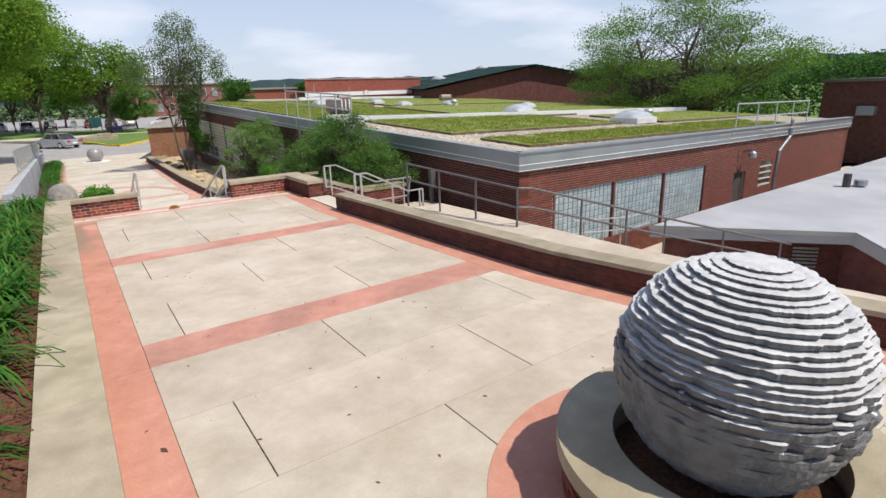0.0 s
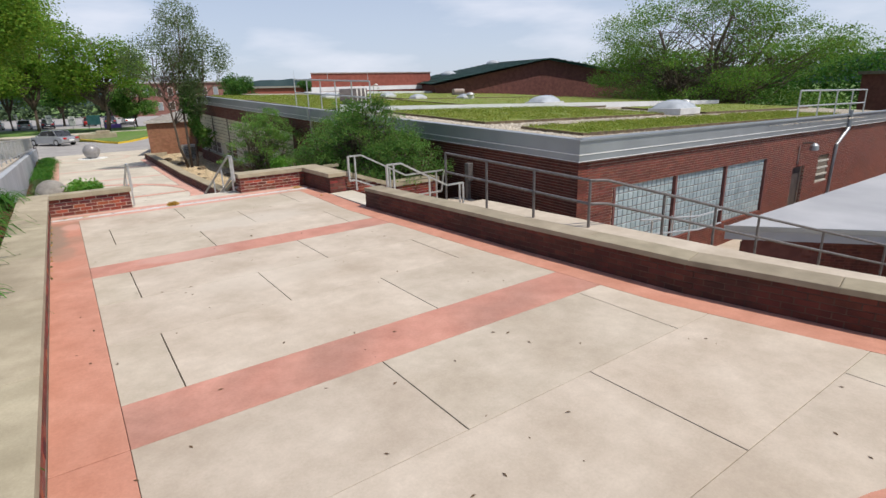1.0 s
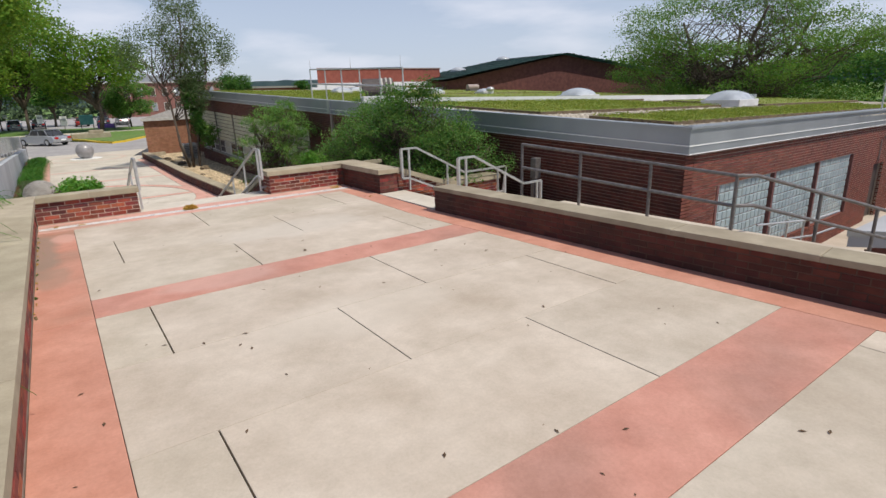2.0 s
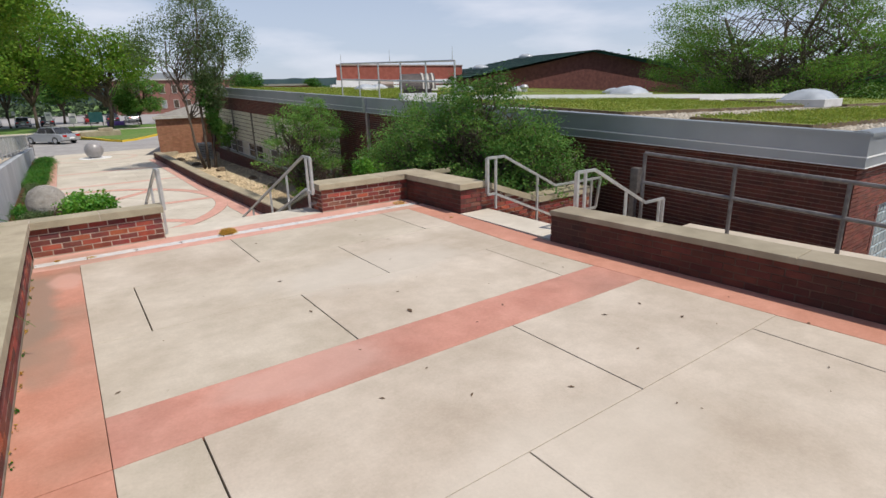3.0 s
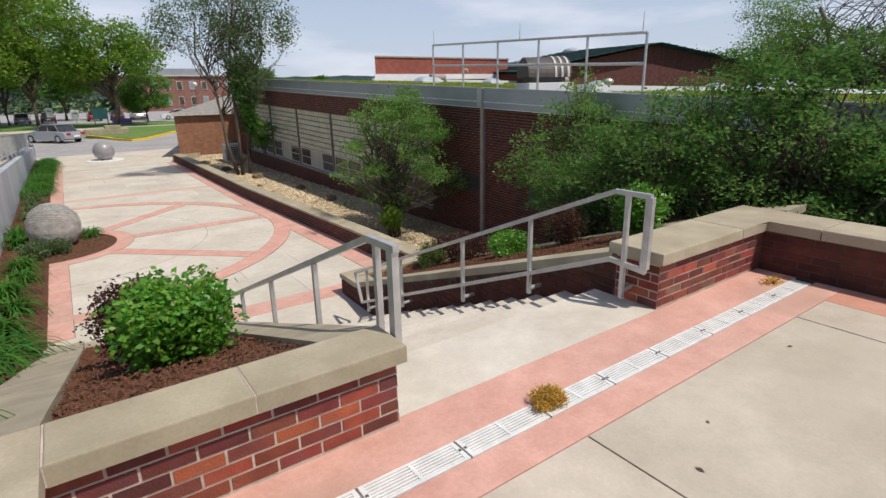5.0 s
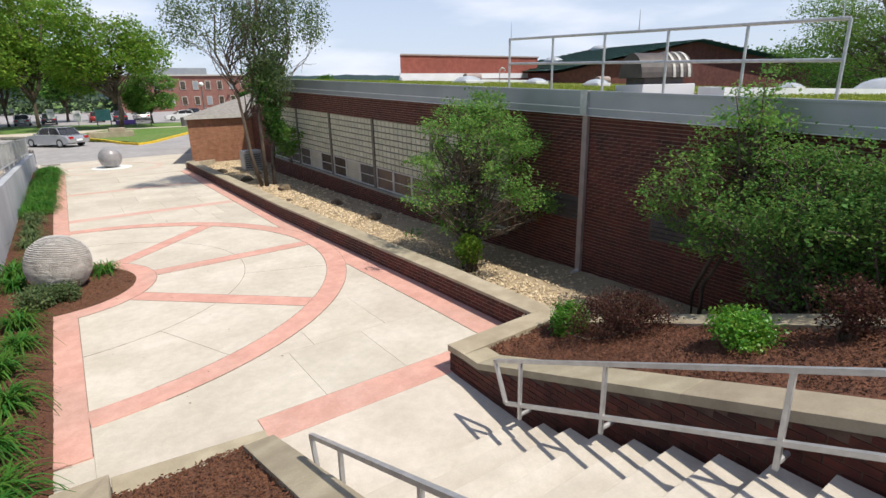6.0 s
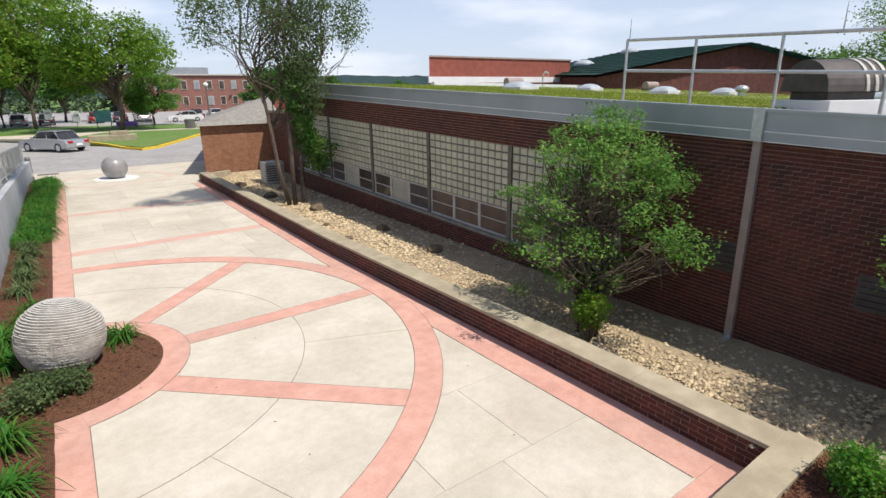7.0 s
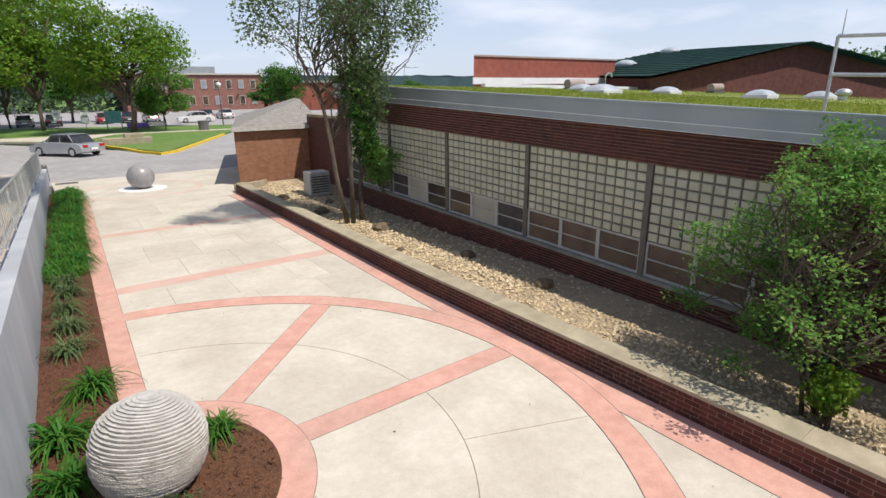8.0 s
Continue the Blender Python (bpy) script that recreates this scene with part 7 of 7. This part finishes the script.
bmesh.ops.translate(bm, verts=[v for v in ex["geom"] if isinstance(v, bmesh.types.BMVert)], vec=(0, DEP - 1, 0.35))
bmesh.ops.recalc_face_normals(bm, faces=bm.faces[:])
part("wall", bm, M_DARKWALL, gym)
for a, b in ((GA, GB), (GB, GC)):
    bm = bmesh.new()
    vs = [bm.verts.new(p) for p in (a, b, (b[0], b[1] + DEP, b[2] + 0.35), (a[0], a[1] + DEP, a[2] + 0.35))]
    bm.faces.new(vs)
    bmesh.ops.solidify(bm, geom=bm.faces[:], thickness=0.3)
    part("roof", bm, M_GREENROOF, gym)
    for k in range(1, 16):
        t = k / 16
        p = [a[i] + (b[i] - a[i]) * t for i in range(3)]
        part("seam", bar([(p[0], p[1], p[2] + 0.03), (p[0], p[1] + DEP, p[2] + 0.38)], 0.05, 0.06), M_GREENROOF, gym)
for x, y in ((36.6, 42.5), (30.5, 39.5)):
    z = GA[2] + (GB[2] - GA[2]) * (x - GA[0]) / (GB[0] - GA[0]) + 0.35 * (y - 31) / DEP
    part("ridge_vent", lathe([(0.8, z - 0.1), (0.75, z + 0.15), (0.4, z + 0.33), (0.05, z + 0.38)], 14, x, y), M_DOME, gym, "pale domed roof vent", True)
red = thing("brick_block", "flat-topped red brick block above the planted roof", "building")
part("wall", prism([(18.1, 40.0), (30.2, 40.0), (30.2, 45.0), (22.9, 45.0)], 0, 3.84), M_REDWALL, red)
part("coping", prism([(18.05, 39.93), (30.25, 39.93), (30.25, 45.05), (22.9, 45.05)], 3.84, 3.93), M_PIPE, red)
part("flashing", prism([(18.0, 39.9), (30.2, 39.9), (30.2, 39.99), (18.0, 39.99)], 2.4, 2.75), M_MEMBRANE, red)

garage = thing("brick_annex", "low brick annex with a grey hipped roof", "building")
part("wall", prism([(5.30, 40.6), (9.2, 40.6), (12.5, 52), (8.6, 52)], LOW - 0.3, 0.52), M_TAN, garage)
brick_face(garage, [(5.29, 40.59), (8.6, 40.59)], LOW, 34, singles=False, material=M_TAN)
link = thing("link_wall", "tall red brick wall joining the building and the annex", "wall", kind="structure")
part("core", prism([(8.62, 35.4), (8.95, 35.4), (8.95, 40.58), (8.62, 40.58)], LOW - 0.5, 1.05), M_MORTAR2, link)
brick_face(link, [(8.615, 40.57), (8.615, 35.4)], LOW, 42, singles=False)
part("coping_stone", prism([(8.56, 35.4), (9.0, 35.4), (9.0, 40.38), (8.56, 40.38)], 1.05, 1.14, 0.008), M_COPING, link)
bm = bmesh.new()
q = [bm.verts.new(p) for p in ((5.15, 40.4, 0.52), (9.3, 40.4, 0.52), (12.7, 52.2, 0.52), (8.5, 52.2, 0.52), (5.15, 40.4, 0.66), (9.3, 40.4, 0.66), (12.7, 52.2, 0.66), (8.5, 52.2, 0.66), (10.2, 45.4, 1.75), (11.4, 49.5, 1.75))]
for f in ((3, 2, 1, 0), (0, 1, 5, 4), (1, 2, 6, 5), (2, 3, 7, 6), (3, 0, 4, 7), (4, 5, 8), (4, 8, 9, 7), (6, 7, 9), (5, 6, 9, 8)):
    bm.faces.new([q[i] for i in f])
part("roof", bm, M_SHINGLE, garage)
part("fascia", box(5.13, 9.32, 40.36, 40.42, 0.50, 0.68), M_FRAME, garage)

low = thing("low_building", "low brick building with a wide grey membrane roof", "building")
bm = bmesh.new()
pl = [(12.55, 1.80, -1.12), (15.6, -1.95, -1.12), (14.3, -4.2, -1.62), (30, -9, -1.4), (33, 1.2, -0.75), (29.6, 1.35, -0.80)]
top = [bm.verts.new(p) for p in pl]
bot = [bm.verts.new((p[0], p[1], p[2] - 0.32)) for p in pl]
bm.faces.new(top)
bm.faces.new(bot[::-1])
for i in range(6):
    bm.faces.new((bot[i], bot[(i + 1) % 6], top[(i + 1) % 6], top[i]))
bmesh.ops.recalc_face_normals(bm, faces=bm.faces[:])
bmesh.ops.triangulate(bm, faces=[f for f in bm.faces if len(f.verts) > 4])
part("roof", bm, M_GREYROOF, low)
part("wall", prism([(12.9, 1.55), (15.75, -1.75), (14.7, -3.9), (29, -8), (32, 0.8)], -2.75, -1.46), M_DARKWALL, low)
brick_face(low, [(12.9, 1.56), (15.75, -1.77), (14.7, -3.92)][::1][:2], -2.75, 18, singles=False)
part("edge_metal", bar([(12.52, 1.82, -1.16), (15.6, -1.99, -1.16), (14.28, -4.24, -1.66)], 0.03, 0.12), M_ALU, low)
ven = thing("roof_stub", "short vent stub on the grey roof", "vent", (21.5, 0.2, -0.92))
part("pipe", tube([(0, 0, -0.05), (0, 0, 0.4)], 0.12, 10), M_DARK, ven)
part("cap", tube([(0.35, -0.3, 0.0), (0.35, -0.3, 0.18)], 0.2, 10), M_ALU, ven)
lv = thing("gable_louvre", "pale louvre in the low brick wall", "vent")
mm = Matrix.Translation((15.15, -1.10, -1.95)) @ Matrix.Rotation(math.atan2(-3.3, 2.85), 4, "Z")
for k in range(6):
    part("slat", box(-0.3, 0.3, -0.05, -0.01, -0.2 + k * 0.1, -0.14 + k * 0.1, 0, mm), M_DSTEEL, lv)

hall = thing("far_hall", "dark brown brick hall beyond the court", "building")
part("wall", box(43.5, 75, -14, 9.3, -3, 2.35), M_DARKWALL, hall)
part("coping", box(43.3, 75.2, -14.2, 9.5, 2.35, 2.55), M_POST, hall)
u = thing("wall_unit", "grey unit on the hall wall", "equipment")
part("box", box(42.9, 43.5, 6.0, 7.0, 0.2, 0.8, 0.05), M_ALU, u)

brickhall = thing("campus_building", "two-storey red brick campus building with rows of windows", "building")
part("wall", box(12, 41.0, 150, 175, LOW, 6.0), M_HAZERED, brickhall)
part("roof", box(11.6, 41.4, 149.6, 175.4, 6.0, 6.3), M_FRAME, brickhall)
part("penthouse", box(16, 32, 156, 170, 6.3, 8.0), M_ALU, brickhall)
for j in range(2):
    for i in range(10):
        x = 14.0 + i * 2.75
        wd = new("window")
        wd.parent = brickhall
        part("frame", box(x - 0.62, x + 0.62, 149.88, 150.0, -0.6 + j * 3.5, 1.4 + j * 3.5), M_FRAME, wd)
        part("pane", box(x - 0.5, x + 0.5, 149.84, 149.9, -0.48 + j * 3.5, 1.28 + j * 3.5), M_PANE if (i * 7 + j) % 3 else M_ALU, wd)
far2 = thing("distant_house", "distant low brick building", "building")
part("wall", box(42, 62, 150, 160, -4, 4.2), M_REDWALL, far2)
part("roof", box(41.5, 62.5, 149.5, 160.5, 4.2, 4.7), M_SHINGLE, far2)

# ---- street, lawns and kerbs ----
flat("street", [(-80, 62), (-30, 56.2), (-1.6, 46.0), (7.0, 46.0), (16, 52), (60, 95), (60, 130), (40, 130), (12.2, 71.3), (4.4, 56.4), (2.5, 62), (-6.3, 76), (-40, 96), (-80, 108)], LOW - 0.012, 0.5, M_ASPHALT, "grey asphalt street crossing beyond the walk", "road")
flat("lawn", [(4.75, 57.2), (12.0, 71.3), (15, 77), (3.6, 78), (0.0, 71.5), (2.8, 62.6)], LOW + 0.12, 0.5, M_GRASS, "green lawn corner inside the yellow kerb", "grass")
flat("lawn", [(-80, 101), (-6, 80), (3.6, 79.8), (15.5, 78.6), (17, 86), (-10, 100), (-80, 130)], LOW + 0.14, 0.5, M_GRASS, "mown campus lawn under the trees", "grass")
flat("sidewalk", [(-80, 97.6), (-6.3, 77.2), (-0.1, 71.6), (3.5, 78.1), (15.2, 77.1), (15.6, 78.5), (3.6, 79.7), (-6, 79.9), (-80, 100.9)], LOW + 0.13, 0.5, M_WALK, "pale concrete sidewalk beside the street", "pavement")
flat("parking_lot", [(-60, 130), (-10, 100.2), (17, 86.2), (40, 130), (40, 170), (-60, 190)], LOW + 0.02, 0.4, M_ASPHALT, "grey asphalt parking lot", "road")
kerb = thing("kerb", "yellow painted street kerb", "kerb", kind="structure")
part("painted_kerb", bar([(-0.1, 71.4, LOW + 0.06), (2.75, 62.4, LOW + 0.06), (3.6, 58.6, LOW + 0.06), (4.5, 56.6, LOW + 0.06), (5.6, 57.6, LOW + 0.06), (12.1, 71.2, LOW + 0.06)], 0.22, 0.18), M_YELLOW, kerb)
part("kerb_stone", bar([(-80, 97.4, LOW + 0.05), (-6.3, 77.0, LOW + 0.05), (-0.1, 71.5, LOW + 0.05)], 0.22, 0.18), M_WALK, kerb)
rng = np.random.default_rng(77)
for k, (c, h, s) in enumerate((((-300, 700), 27, 0), ((250, 640), 27, 1), ((620, 420), 30, 2), ((760, -60), 44, 3))):
    n = 60
    d = Vector((c[1], -c[0], 0)).normalized()
    V = []
    for i in range(n + 1):
        u = (i / n - 0.5) * 700
        zt = h * (0.70 + 0.07 * math.sin(i * 0.21 + s) + 0.06 * noise.noise((i * 0.7, s, 0))) + rng.uniform(-0.5, 0.5)
        V += [(c[0] + d.x * u, c[1] + d.y * u, -6), (c[0] + d.x * u, c[1] + d.y * u, zt), (c[0] * 1.1 + d.x * u, c[1] * 1.1 + d.y * u, zt * 0.9)]
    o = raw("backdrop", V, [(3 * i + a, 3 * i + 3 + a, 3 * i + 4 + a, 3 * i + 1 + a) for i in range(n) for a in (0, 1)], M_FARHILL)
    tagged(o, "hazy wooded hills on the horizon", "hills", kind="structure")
